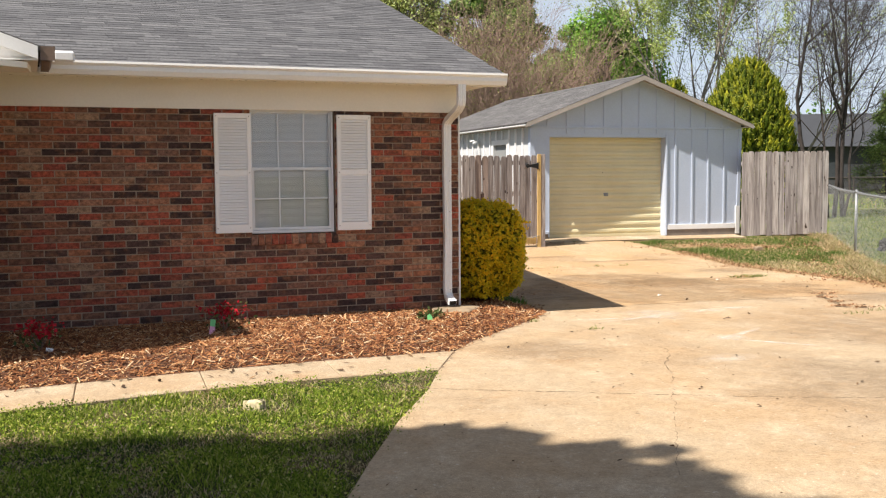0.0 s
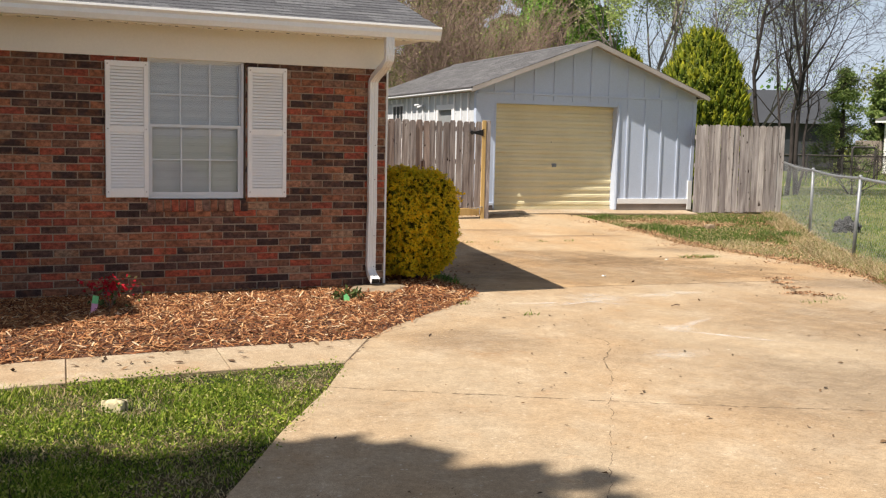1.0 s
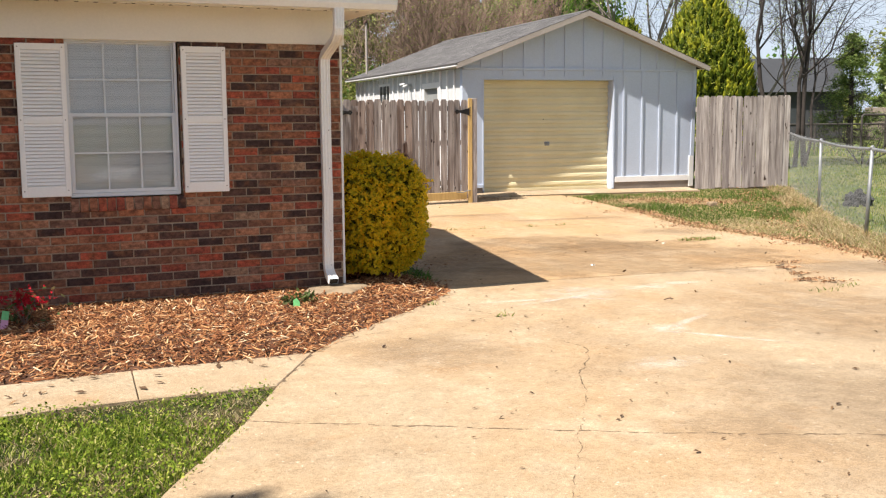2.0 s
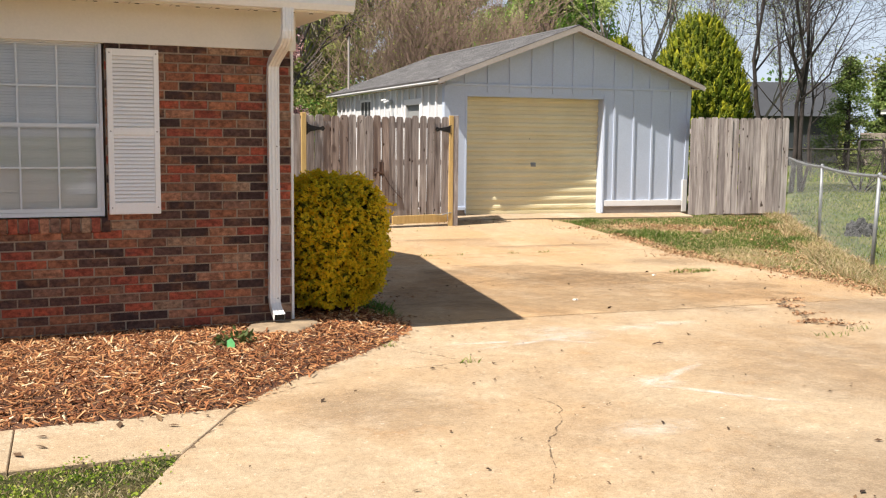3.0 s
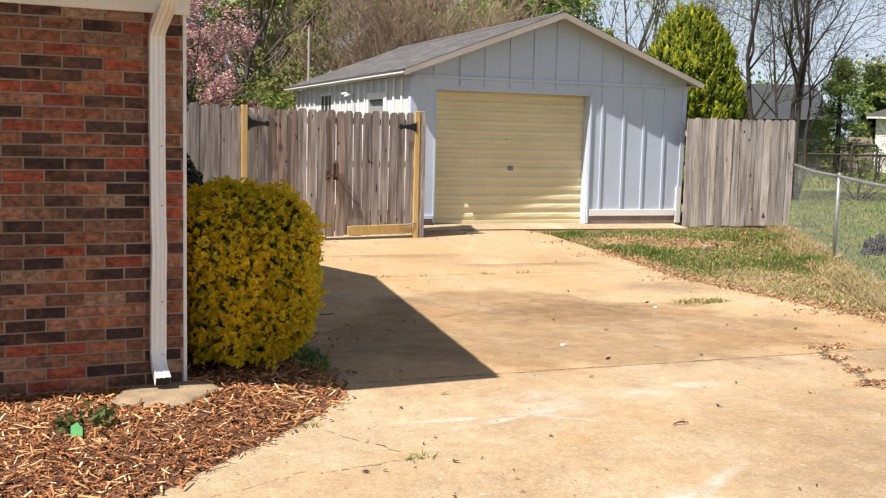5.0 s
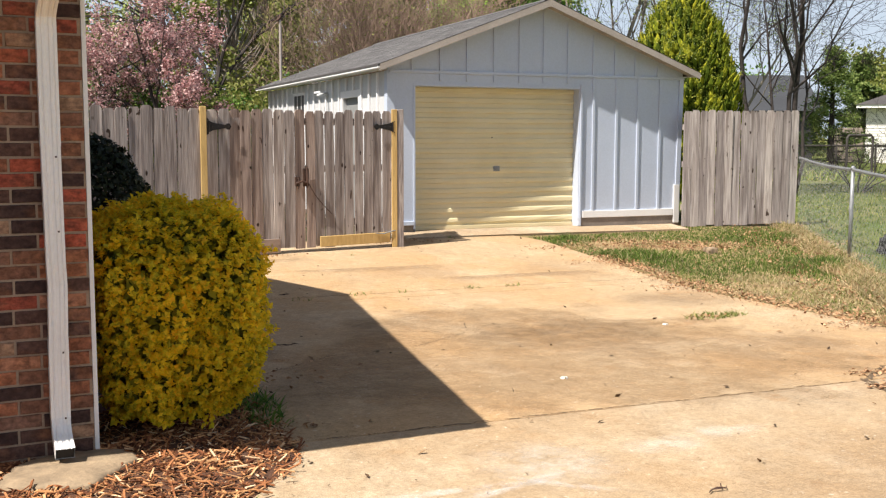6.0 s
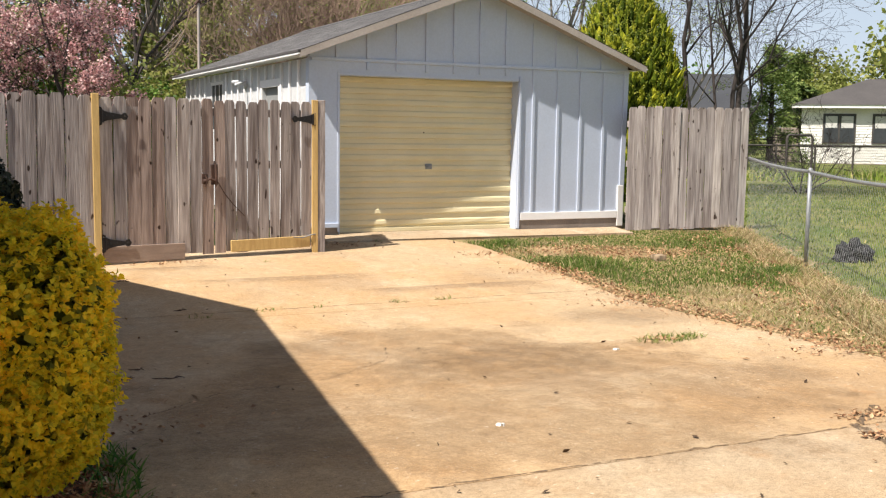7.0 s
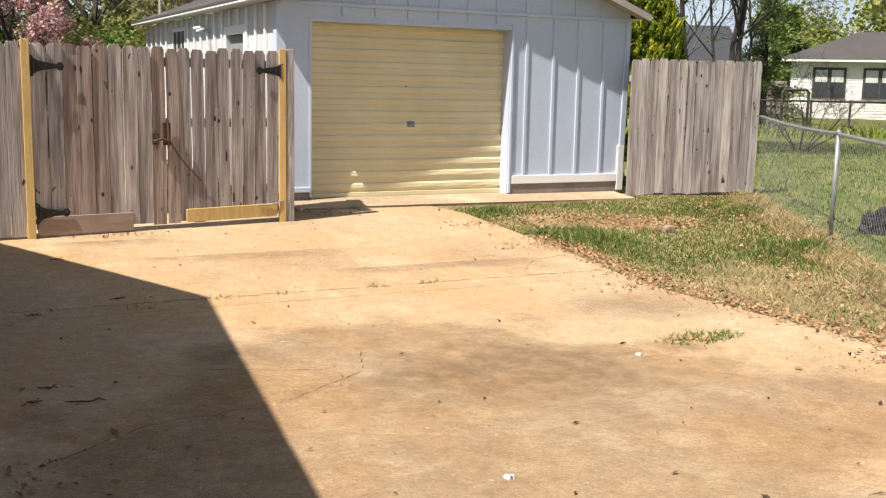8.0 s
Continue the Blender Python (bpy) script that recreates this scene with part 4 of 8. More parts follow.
def build_mulch():
    rng = np.random.default_rng(11)
    bed = Shape()
    step = 0.16
    xs, ys = np.arange(-5.0, 3.4, step), np.arange(8.6, 14.6, step)
    ok = inside(MULCH, *np.meshgrid(xs, ys, indexing="ij"))
    idx, vs, fs = {}, [], []

    def vert(i, j):
        if (i, j) not in idx:
            idx[i, j] = len(vs)
            x, y = xs[i], ys[j]
            vs.append((x, y, (mulch_height(x, y) if ok[i, j] else gz(x, y) - 0.03) + rng.normal(0, 0.006)))
        return idx[i, j]

    for i in range(len(xs) - 1):
        for j in range(len(ys) - 1):
            if ok[i:i + 2, j:j + 2].any():
                fs.append((vert(i, j), vert(i + 1, j), vert(i + 1, j + 1), vert(i, j + 1)))
    base = tagged(new("mulch_bed", mesh_of("mulch_bed", vs, fs, M_SOIL, True)), "raised bed of shredded brown wood mulch along the wall", "mulch bed", kind="structure")
    n = 130000
    px, py = rng.uniform(-4.2, 3.2, n), rng.uniform(9.3, 14.4, n)
    keep = inside(MULCH, px + rng.normal(0, 0.05, n), py + rng.normal(0, 0.05, n)) & (py < 14.2) & ~inside([(1.68, 12.46), (2.03, 12.33), (2.27, 12.62), (2.25, 12.80), (1.95, 12.84), (1.77, 12.70)], px, py)
    px, py = px[keep], py[keep]
    n = len(px)
    ln = rng.lognormal(-3.5, 0.66, n).clip(0.008, 0.13)
    wd = (ln * rng.uniform(0.05, 0.22, n)).clip(0.0022, 0.011)
    th = wd * rng.uniform(0.2, 0.6, n)
    a, tilt = rng.uniform(0, 2 * np.pi, n), rng.normal(0, 0.36, n)
    t = np.stack([np.cos(a) * np.cos(tilt), np.sin(a) * np.cos(tilt), np.sin(tilt)], 1)
    b = np.stack([-np.sin(a), np.cos(a), rng.normal(0, 0.35, n)], 1)
    b /= np.linalg.norm(b, axis=1, keepdims=True)
    u = np.cross(t, b)
    c = np.stack([px, py, [mulch_height(x, y) for x, y in zip(px, py)]], 1) + [0, 0, 0.006] + u * (th[:, None]) + np.abs(rng.normal(0, 0.006, (n, 1))) * [0, 0, 1]
    t, b, u = t * ln[:, None] / 2, b * wd[:, None] / 2, u * th[:, None] / 2
    vs = np.stack([c - t - b * 0.6 - u, c + t - b - u, c + t * 0.9 + b - u, c - t + b * 0.8 - u, c - t * 0.95 - b * 0.6 + u, c + t * 0.95 - b + u, c + t * 0.8 + b + u, c - t * 0.9 + b * 0.8 + u], 1).reshape(-1, 3)
    i = np.arange(n)[:, None, None] * 8
    fs = (i + np.array([[4, 5, 6, 7], [0, 1, 5, 4], [1, 2, 6, 5], [2, 3, 7, 6], [3, 0, 4, 7]])).reshape(-1, 4)
    tagged(new("wood_chips", mesh_of("wood_chips", vs.tolist(), fs.tolist(), M_CHIP)), "shredded brown and tan wood chips", "mulch", kind="stuff")


build_mulch()

# ---- the brick house ----
HOUSE = pose(1.09, 12.76, 0, 0, 0, 3.97)      # local x runs along the front wall, -y is out of it
COURSE, BRICK = 0.0700, 0.2165
X_END, X_FAR, BASE, BRICK_TOP = 1.03, -3.95, 0.03, 2.325
OPEN_X0, OPEN_X1, OPEN_Z0, OPEN_Z1 = -1.29, -0.385, 1.045, 2.325
SILL_X0, SILL_X1, SILL_Z0 = -1.30, -0.36, 0.925
DEPTH = 7.9

wall_front = structure("wall_front", Shape()
                       .box(X_FAR, OPEN_X0, 0.0075, 0.22, BASE - 0.2, BRICK_TOP)
                       .box(OPEN_X1, X_END, 0.0075, 0.22, BASE - 0.2, BRICK_TOP)
                       .box(OPEN_X0, OPEN_X1, 0.0075, 0.22, BASE - 0.2, OPEN_Z0 - 0.02), M_MORTAR, "brown and red brick front wall with pale mortar joints", HOUSE)
structure("wall_side", Shape().box(X_END - 0.02, X_END + 0.012, 0.115, DEPTH, BASE - 0.2, 2.62), M_BRICKS, "dark brick side wall", HOUSE)
structure("trim", Shape().box(X_END + 0.002, X_END + 0.022, 0.004, 0.11, 0.14, 2.62), M_WHITE, "white corner board beside the bricks", HOUSE)
structure("wall_back", Shape().box(X_FAR - 4.5, X_END, DEPTH, DEPTH + 0.2, -0.1, 2.62).box(X_FAR - 4.5, X_FAR - 4.3, 0.2, DEPTH, -0.1, 2.62), M_MORTAR, "plain back wall", HOUSE)
structure("floor", Shape().box(X_FAR - 4.3, X_END - 0.05, 0.22, DEPTH, 0.1, 0.2), M_DARK, "dim floor behind the window", HOUSE)
structure("ceiling", Shape().box(X_FAR - 4.3, X_END - 0.05, 0.22, DEPTH, 2.45, 2.5), M_CURTAIN, "plain ceiling", HOUSE)

# frieze board, soffit, fascia
structure("frieze", Shape().box(X_FAR + 0.02, X_END + 0.035, -0.028, 0.1, BRICK_TOP, 2.618), M_CREAM, "cream frieze board over the bricks", HOUSE)
soffit = structure("soffit", Shape().box(X_FAR, 1.365, -0.40, 0.02, 2.618, 2.632).box(X_END + 0.03, 1.365, 0.02, DEPTH + 0.3, 2.618, 2.632), M_CREAM, "cream soffit with small vent holes", HOUSE)
holes = Shape()
for k in range(34):
    cx = X_FAR + 0.25 + k * 0.148
    if cx < 1.36:
        holes.prism([(cx + 0.017 * math.cos(a * math.pi / 4), -0.06 + 0.017 * math.sin(a * math.pi / 4)) for a in range(8)], 2.6155, 2.6185)
part("vent_holes", holes, M_HOLE, soffit)
seams = Shape()
for k in range(17):
    cx = X_FAR + 0.18 + k * 0.297
    seams.box(cx, cx + 0.004, -0.39, -0.03, 2.6155, 2.6185)
part("panel_seams", seams, M_GTRIM, soffit)
structure("fascia", Shape().box(X_FAR, 1.368, -0.42, -0.40, 2.585, 2.72), M_CREAM, "cream fascia board", HOUSE)

# roof: shingle courses laid over a deck
SLOPE, RIDGE_Y, REAR = 0.335, 4.12, 0.54
ROOF_X0, ROOF_X1, EAVE_Y, EAVE_Z = -9.0, 1.408, -0.475, 2.715


def shingle_slope(x0, x1, y0, y1, zf, exposure, tab, seed, thick=0.006, keep=None):
    """Rows of shingle tabs on a slope z = zf(y), lowest row first."""
    rng = random.Random(seed)
    s = Shape()
    s0 = Vector((0, y0, zf(y0)))
    length = (Vector((0, y1, zf(y1))) - s0).length
    way = (Vector((0, y1, zf(y1))) - s0).normalized()
    up = Vector((1, 0, 0)).cross(way)
    up = -up if up.z < 0 else up
    for r in range(int(length / exposure) + 1):
        a, b = r * exposure - 0.004, min((r + 1) * exposure + 0.01, length)
        x = x0 - rng.uniform(0, tab)
        while x < x1:
            w = tab * rng.choice((0.55, 0.8, 1.0, 1.0, 1.3))
            xa, xb = max(x, x0), min(x + w - 0.003, x1)
            x += w
            if xb - xa < 0.02 or (keep and not keep((xa + xb) / 2, y0 + way.y * a)):
                continue
            da, lift = rng.gauss(0, 0.003), thick * 0.6 + rng.uniform(0, 0.003)
            lo, hi = s0 + way * (a + da), s0 + way * b
            top_lo, top_hi = lo + up * lift, hi + up * 0.001
            s.add([(xa, top_lo.y, top_lo.z), (xb, top_lo.y, top_lo.z), (xb, top_hi.y, top_hi.z), (xa, top_hi.y, top_hi.z), (xa, lo.y, lo.z - 0.002), (xb, lo.y, lo.z - 0.002)],
                  [(0, 1, 2, 3), (4, 5, 1, 0)])
    return s


ridge_z = EAVE_Z + SLOPE * (RIDGE_Y - EAVE_Y)
rear_y = RIDGE_Y + (ridge_z - 2.68) / REAR
deck = Shape()
deck.add([(x, y, z) for x in (ROOF_X0, ROOF_X1) for y, z in ((EAVE_Y, EAVE_Z - 0.012), (RIDGE_Y, ridge_z - 0.012), (rear_y, 2.668), (rear_y, 2.62), (RIDGE_Y, ridge_z - 0.075), (EAVE_Y + 0.06, EAVE_Z - 0.06))],
         [(0, 1, 7, 6), (1, 2, 8, 7), (2, 3, 9, 8), (3, 4, 10, 9), (4, 5, 11, 10), (5, 0, 6, 11), (0, 5, 4, 1), (1, 4, 3, 2), (6, 7, 10, 11), (7, 8, 9, 10)])
roof = structure("roof", deck, M_FARROOF, "grey asphalt shingle roof of the brick house", HOUSE)
part("shingles", shingle_slope(-7.5, ROOF_X1 - 0.004, EAVE_Y, RIDGE_Y, lambda y: EAVE_Z + SLOPE * (y - EAVE_Y), 0.125, 0.30, 5), M_SHINGLE, roof, kind="stuff")
# rake board and gable end wall
part("rake_board", Shape().add([(ROOF_X1 - 0.02 + dx, y, z) for dx in (0, 0.018) for y, z in ((EAVE_Y + 0.04, EAVE_Z - 0.13), (EAVE_Y + 0.02, EAVE_Z - 0.016), (RIDGE_Y, ridge_z - 0.016), (rear_y, 2.664), (rear_y, 2.55), (RIDGE_Y, ridge_z - 0.15))],
                               [(0, 1, 2, 5), (5, 2, 3, 4), (6, 11, 8, 7), (11, 10, 9, 8), (0, 6, 7, 1), (0, 5, 11, 6), (5, 4, 10, 11), (1, 7, 8, 2), (2, 8, 9, 3)]), M_CREAM, roof)
part("gable_wall", Shape().add([(X_END - 0.01 + dx, y, z) for dx in (0, 0.02) for y, z in ((0.0, 2.6), (DEPTH, 2.6), (RIDGE_Y, ridge_z - 0.09))], [(0, 1, 2), (3, 5, 4), (0, 3, 4, 1), (1, 4, 5, 2), (2, 5, 3, 0)]), M_WHITE, roof)

# gutter: an ogee trough with a rolled lip
GUT = [(-0.0, 0.0), (0.0, 0.118), (-0.006, 0.118), (-0.006, 0.008), (-0.068, 0.008), (-0.088, 0.045), (-0.084, 0.082), (-0.108, 0.108), (-0.112, 0.124), (-0.120, 0.124), (-0.122, 0.104), (-0.098, 0.078), (-0.100, 0.044), (-0.076, 0.0)]
gutter = thing("gutter", HOUSE @ pose(0, -0.42, 2.596), "white metal gutter along the eave", "gutter")
prof = Shape()
xs_g = (-3.30, 1.388)
prof.add([(x, y, z) for x in xs_g for y, z in GUT], [(i, (i + 1) % len(GUT), len(GUT) + (i + 1) % len(GUT), len(GUT) + i) for i in range(len(GUT))])
part("trough", prof, M_GUTTER, gutter)
part("end_cap", Shape().add([(xs_g[1] + dx, y, z) for dx in (0, 0.003) for y, z in ((0.0, 0.0), (0.0, 0.118), (-0.118, 0.122), (-0.1, 0.044), (-0.076, 0.0))], [(0, 4, 3, 2, 1), (5, 6, 7, 8, 9), (0, 1, 6, 5), (1, 2, 7, 6), (2, 3, 8, 7), (3, 4, 9, 8), (4, 0, 5, 9)]), M_GUTTER, gutter)

# downspout: ribbed rectangular pipe with elbows
spout = thing("downspout", HOUSE @ pose(0.875, 0, 0), "white ribbed downspout strapped to the bricks", "downspout")
W2, D2 = 0.042, 0.03
ribbed = [(-W2, -D2), (-W2 + 0.012, -D2), (-W2 + 0.016, -D2 + 0.005), (-W2 + 0.022, -D2), (-0.010, -D2), (-0.005, -D2 + 0.005), (0.005, -D2 + 0.005), (0.010, -D2), (W2 - 0.022, -D2), (W2 - 0.016, -D2 + 0.005), (W2 - 0.012, -D2), (W2, -D2), (W2, D2), (-W2, D2)]


def spout_pipe(path, scale=1.0):
    """Sections stay across the wall; path: points (x, y, z) and the lean of the cut in degrees."""
    s, n, vs = Shape(), len(ribbed), []
    for x, y, z, lean in path:
        c, sn = math.cos(radians(lean)), math.sin(radians(lean))
        vs += [(x + a * scale, y + b * scale * c, z + b * scale * sn) for a, b in ribbed]
    return s.add(vs, [(i * n + j, i * n + (j + 1) % n, (i + 1) * n + (j + 1) % n, (i + 1) * n + j) for i in range(len(path) - 1) for j in range(n)])


part("upper_pipe", spout_pipe([(0.0, -0.47, 2.61, 0), (0.0, -0.47, 2.43, 0), (0.0, -0.455, 2.385, 22), (0.0, -0.39, 2.345, 55), (0.0, -0.11, 2.245, 55), (0.0, -0.05, 2.205, 22), (0.0, -0.04, 2.155, 0)]), M_GUTTER, spout)
part("upper_length", spout_pipe([(0, -0.040, 2.18, 0), (0, -0.040, 1.62, 0)], 1.03), M_GUTTER, spout)
part("middle_length", spout_pipe([(0, -0.040, 1.63, 0), (0.004, -0.040, 1.1, 0), (0.008, -0.04, 0.98, 0), (0.002, -0.040, 0.72, 0)]), M_GUTTER, spout)
part("lower_length", spout_pipe([(0.002, -0.040, 0.73, 0), (0, -0.040, 0.36, 0)], 1.03), M_GUTTER, spout)
part("outlet_elbow", spout_pipe([(0, -0.040, 0.37, 0), (0, -0.050, 0.325, -14), (0, -0.085, 0.285, -38), (0, -0.150, 0.250, -60), (0, -0.200, 0.232, -62)]), M_WHITE, spout)
part("outlet_hole", Shape().add([(a * 0.90, -0.199 + b * 0.90 * math.cos(radians(-62)), 0.233 + b * 0.90 * math.sin(radians(-62))) for a, b in ((-W2, -D2), (W2, -D2), (W2, D2), (-W2, D2))], [(0, 1, 2, 3)]), M_HOLE, spout)
for z in (1.62, 1.28, 0.72, 0.41):
    part("screw", Shape().prism([(0.02 + 0.004 * math.cos(a), -0.0755 + 0.0015 * math.sin(a)) for a in (0, 1.57, 3.14, 4.71)], z - 0.05, z - 0.042), M_RUST, spout)

# window
window = structure("window_1", Shape()
                   .box(OPEN_X0, OPEN_X0 + 0.014, 0.03, 0.11, OPEN_Z0, OPEN_Z1)
                   .box(OPEN_X1 - 0.038, OPEN_X1 - 0.016, 0.03, 0.11, OPEN_Z0, OPEN_Z1)
                   .box(OPEN_X0 + 0.014, OPEN_X1 - 0.038, 0.03, 0.11, OPEN_Z0, OPEN_Z0 + 0.03)
                   .box(OPEN_X0 + 0.014, OPEN_X1 - 0.038, 0.03, 0.11, OPEN_Z1 - 0.012, OPEN_Z1), M_VINYL, "white double-hung window with six-pane sashes", HOUSE)
MEET = 1.712
WX0, WX1 = OPEN_X0 + 0.015, OPEN_X1 - 0.039
for nm, y0, z0, z1, wid in (("upper_sash", 0.062, MEET - 0.015, OPEN_Z1 - 0.013, 0.014), ("lower_sash", 0.036, OPEN_Z0 + 0.032, MEET + 0.02, 0.028)):
    sash = part(nm, Shape().box(WX0, WX0 + wid, y0, y0 + 0.022, z0, z1).box(WX1 - wid, WX1, y0, y0 + 0.022, z0, z1)
                .box(WX0 + wid, WX1 - wid, y0, y0 + 0.022, z0, z0 + wid).box(WX0 + wid, WX1 - wid, y0, y0 + 0.022, z1 - wid * 0.9, z1), M_VINYL, window)
    a0, a1, b0, b1 = WX0 + wid, WX1 - wid, z0 + wid, z1 - wid * 0.9
    bars = Shape()
    for k in (1, 2):
        xx = a0 + (a1 - a0) * k / 3
        bars.box(xx - 0.0065, xx + 0.0065, y0 + 0.002, y0 + 0.006, b0, b1)
    zz = (b0 + b1) / 2
    bars.box(a0, a1, y0 + 0.0015, y0 + 0.0055, zz - 0.0065, zz + 0.0065)
    part("grille", bars, M_VINYL, sash)
    pane = part("pane", Shape().box(a0 - 0.004, a1 + 0.004, y0 + 0.008, y0 + 0.011, b0 - 0.004, b1 + 0.004), M_GLASS, sash)
    pane.visible_shadow = False
# blind behind the glass
blind = thing("window_blind", HOUSE @ pose(0, 0.107, 0), "white slatted blind lowered behind the window", "blind")
slat = Shape().box(WX0, WX1, -0.0115, 0.0115, -0.0006, 0.0006).mesh("slat", M_BLIND)
k = 0
zz = OPEN_Z0 + 0.04
while zz < OPEN_Z1 - 0.03:
    part("slat", slat, None, blind, m=pose(0, 0, zz, 61 + 4 * math.sin(k * 1.7)))
    zz += 0.0215
    k += 1
part("head_rail", Shape().box(WX0, WX1, -0.02, 0.02, OPEN_Z1 - 0.03, OPEN_Z1), M_BLIND, blind)
structure("wall_window_recess", Shape().box(OPEN_X0 - 0.05, OPEN_X1 + 0.05, 0.5, 0.52, 0.9, 2.4), M_CURTAIN, "dim interior behind the blind", HOUSE)


# shutters
def make_shutter():
    sh = thing("shutter", HOUSE, "white louvred vinyl shutter screwed to the bricks", "shutter", "shutters beside the window")
    w, h, st = 0.375, 1.228, 0.040
    part("stile", Shape().bevel_box(0, st, -0.032, 0, 0, h, 0.003), M_SHUTTER, sh)
    part("stile", Shape().bevel_box(w - st, w, -0.032, 0, 0, h, 0.003), M_SHUTTER, sh)
    for z0, z1 in ((0, 0.088), (0.592, 0.650), (h - 0.052, h)):
        part("rail", Shape().bevel_box(st - 0.002, w - st + 0.002, -0.031, 0, z0, z1, 0.003), M_SHUTTER, sh)
    part("backing", Shape().box(st - 0.01, w - st + 0.01, -0.006, -0.003, 0.02, h - 0.02), M_SHUTTER, sh)
    lou = Shape().add([(x, y, z) for x in (st - 0.001, w - st + 0.001) for y, z in ((-0.0265, 0.000), (-0.0295, 0.002), (-0.0185, 0.0235), (-0.006, 0.021))], [(0, 4, 5, 1), (1, 5, 6, 2), (2, 6, 7, 3), (3, 7, 4, 0), (0, 1, 2, 3), (4, 7, 6, 5)]).mesh("louvre", M_SHUTTER)
    for z0, z1 in ((0.090, 0.590), (0.652, h - 0.056)):
        n = round((z1 - z0) / 0.0285)
        for i in range(n):
            part("louvre", lou, None, sh, m=pose(0, 0, z0 + 0.006 + i * (z1 - z0) / n))
    screw = Shape().prism([(0.006 * math.cos(a * 1.047), 0.006 * math.sin(a * 1.047)) for a in range(6)], 0, 0.003).mesh("screw", M_GTRIM)
    for sx in (0.020, w - 0.020):
        for sz in (0.05, 0.62, h - 0.03):
            part("screw", screw, None, sh, m=pose(sx, -0.032, sz, 90))
    return sh


shutter = make_shutter()
shutter.matrix_world = HOUSE @ pose(-0.373, -0.004, 1.058)
copy_thing(shutter, HOUSE @ pose(-1.664, -0.004, 1.058))

# projecting wing: only the corner of its gable eave comes into view
WING = HOUSE @ pose(-3.30, -1.56, 0)
structure("wall_wing", Shape().box(-6.0, -0.62, 0.4, 0.6, -0.1, 2.6).box(-0.82, -0.62, 0.6, 1.4, -0.1, 2.6), M_MORTAR, "brick wall of the projecting wing", WING)
wing = Shape()
wz = 2.735
wing_top = wz + 3.2 * 0.36
wing.add([(x, y, z) for y in (0.0, 4.2) for x, z in ((0.0, wz - 0.015), (-3.2, wing_top - 0.015), (-6.4, wz - 0.015), (-6.4, wz - 0.06), (-3.2, wing_top - 0.07), (0.0, wz - 0.06))],
         [(0, 6, 7, 1), (1, 7, 8, 2), (2, 8, 9, 3), (3, 9, 10, 4), (4, 10, 11, 5), (5, 11, 6, 0), (0, 1, 4, 5), (1, 2, 3, 4), (6, 11, 10, 7), (7, 10, 9, 8)])
wing_roof = structure("roof_wing", wing, M_FARROOF, "dark edged gable roof of the projecting wing", WING)
part("rake_fascia", Shape().add([(x, y, z) for y in (-0.022, 0.0) for x, z in ((-0.02, wz - 0.125), (-0.02, wz - 0.02), (-3.2, wing_top - 0.02), (-3.2, wing_top - 0.16))], [(0, 1, 2, 3), (4, 7, 6, 5), (0, 3, 7, 4), (0, 4, 5, 1), (1, 5, 6, 2)]), M_WHITE, wing_roof, "white rake board")
part("eave_return", Shape().prism([(-0.02, 2.602), (-0.02, wz - 0.120), (-1.9, wz - 0.125 + 0.36 * 1.88), (-1.9, 2.602)], -0.012, -0.002, pose(0, 0, 0, 90)), M_WHITE, wing_roof, "white boxed eave")
part("return_soffit", Shape().box(-6.4, -0.02, 0.002, 0.42, 2.615, 2.632).box(-0.42, -0.02, 0.42, 1.34, 2.615, 2.632), M_CREAM, wing_roof)
part("gable_wall", Shape().add([(x, y, z) for y in (0.38, 0.4) for x, z in ((-0.3, 2.632), (-6.1, 2.632), (-3.2, wing_top - 0.08))], [(0, 2, 1), (3, 4, 5), (0, 1, 4, 3), (1, 2, 5, 4), (2, 0, 3, 5)]), M_WHITE, wing_roof)
# added slab, almost all out of view, that shades the mulch bed's left end
part("shade_slab", Shape().prism([(-6.8, 9.3), (-2.62, 10.60), (-2.2, 11.0), (-2.2, 11.4), (-6.8, 11.4)], 2.54, 2.59, WING.inverted()), M_CREAM, wing_roof)
brown = thing("wing_gutter", WING @ pose(0.0, 0.0, 2.6), "brown metal gutter end on the wing", "gutter")
part("trough", Shape().add([(-x * 0.9 + 0.005, y, z) for y in (0.02, 0.98) for x, z in GUT], [(i, (i + 1) % len(GUT), len(GUT) + (i + 1) % len(GUT), len(GUT) + i) for i in range(len(GUT))]).box(0.0, 0.112, 0.014, 0.02, 0.004, 0.12), M_BROWNMETAL, brown)
part("white_flashing", Shape().bevel_box(0.115, 0.30, 0.86, 0.93, 0.085, 0.185, 0.02), M_WHITE, brown, "white metal flashing")



# ---- the garage ----
GX0, GX1, GY0, GY1 = 6.84, 11.93, 22.236, 30.0
GR_X, GR_Z, GE_Z, G_OVER = 9.34, 3.735, 2.70, 0.225      # ridge, eave height, overhang
DOOR_X0, DOOR_X1, DOOR_TOP, DOOR_BOT = 7.262, 10.025, 2.42, 0.285
G_SLOPE = (GR_Z - GE_Z) / (GR_X - (GX0 - G_OVER))


def under(x):
    """Height of the garage wall's top at x."""
    return GR_Z - 0.042 - G_SLOPE * abs(x - GR_X)


garage = thing("garage", pose(0, 0, 0), "pale blue board-and-batten garage with a white side", "garage")
front = Shape()


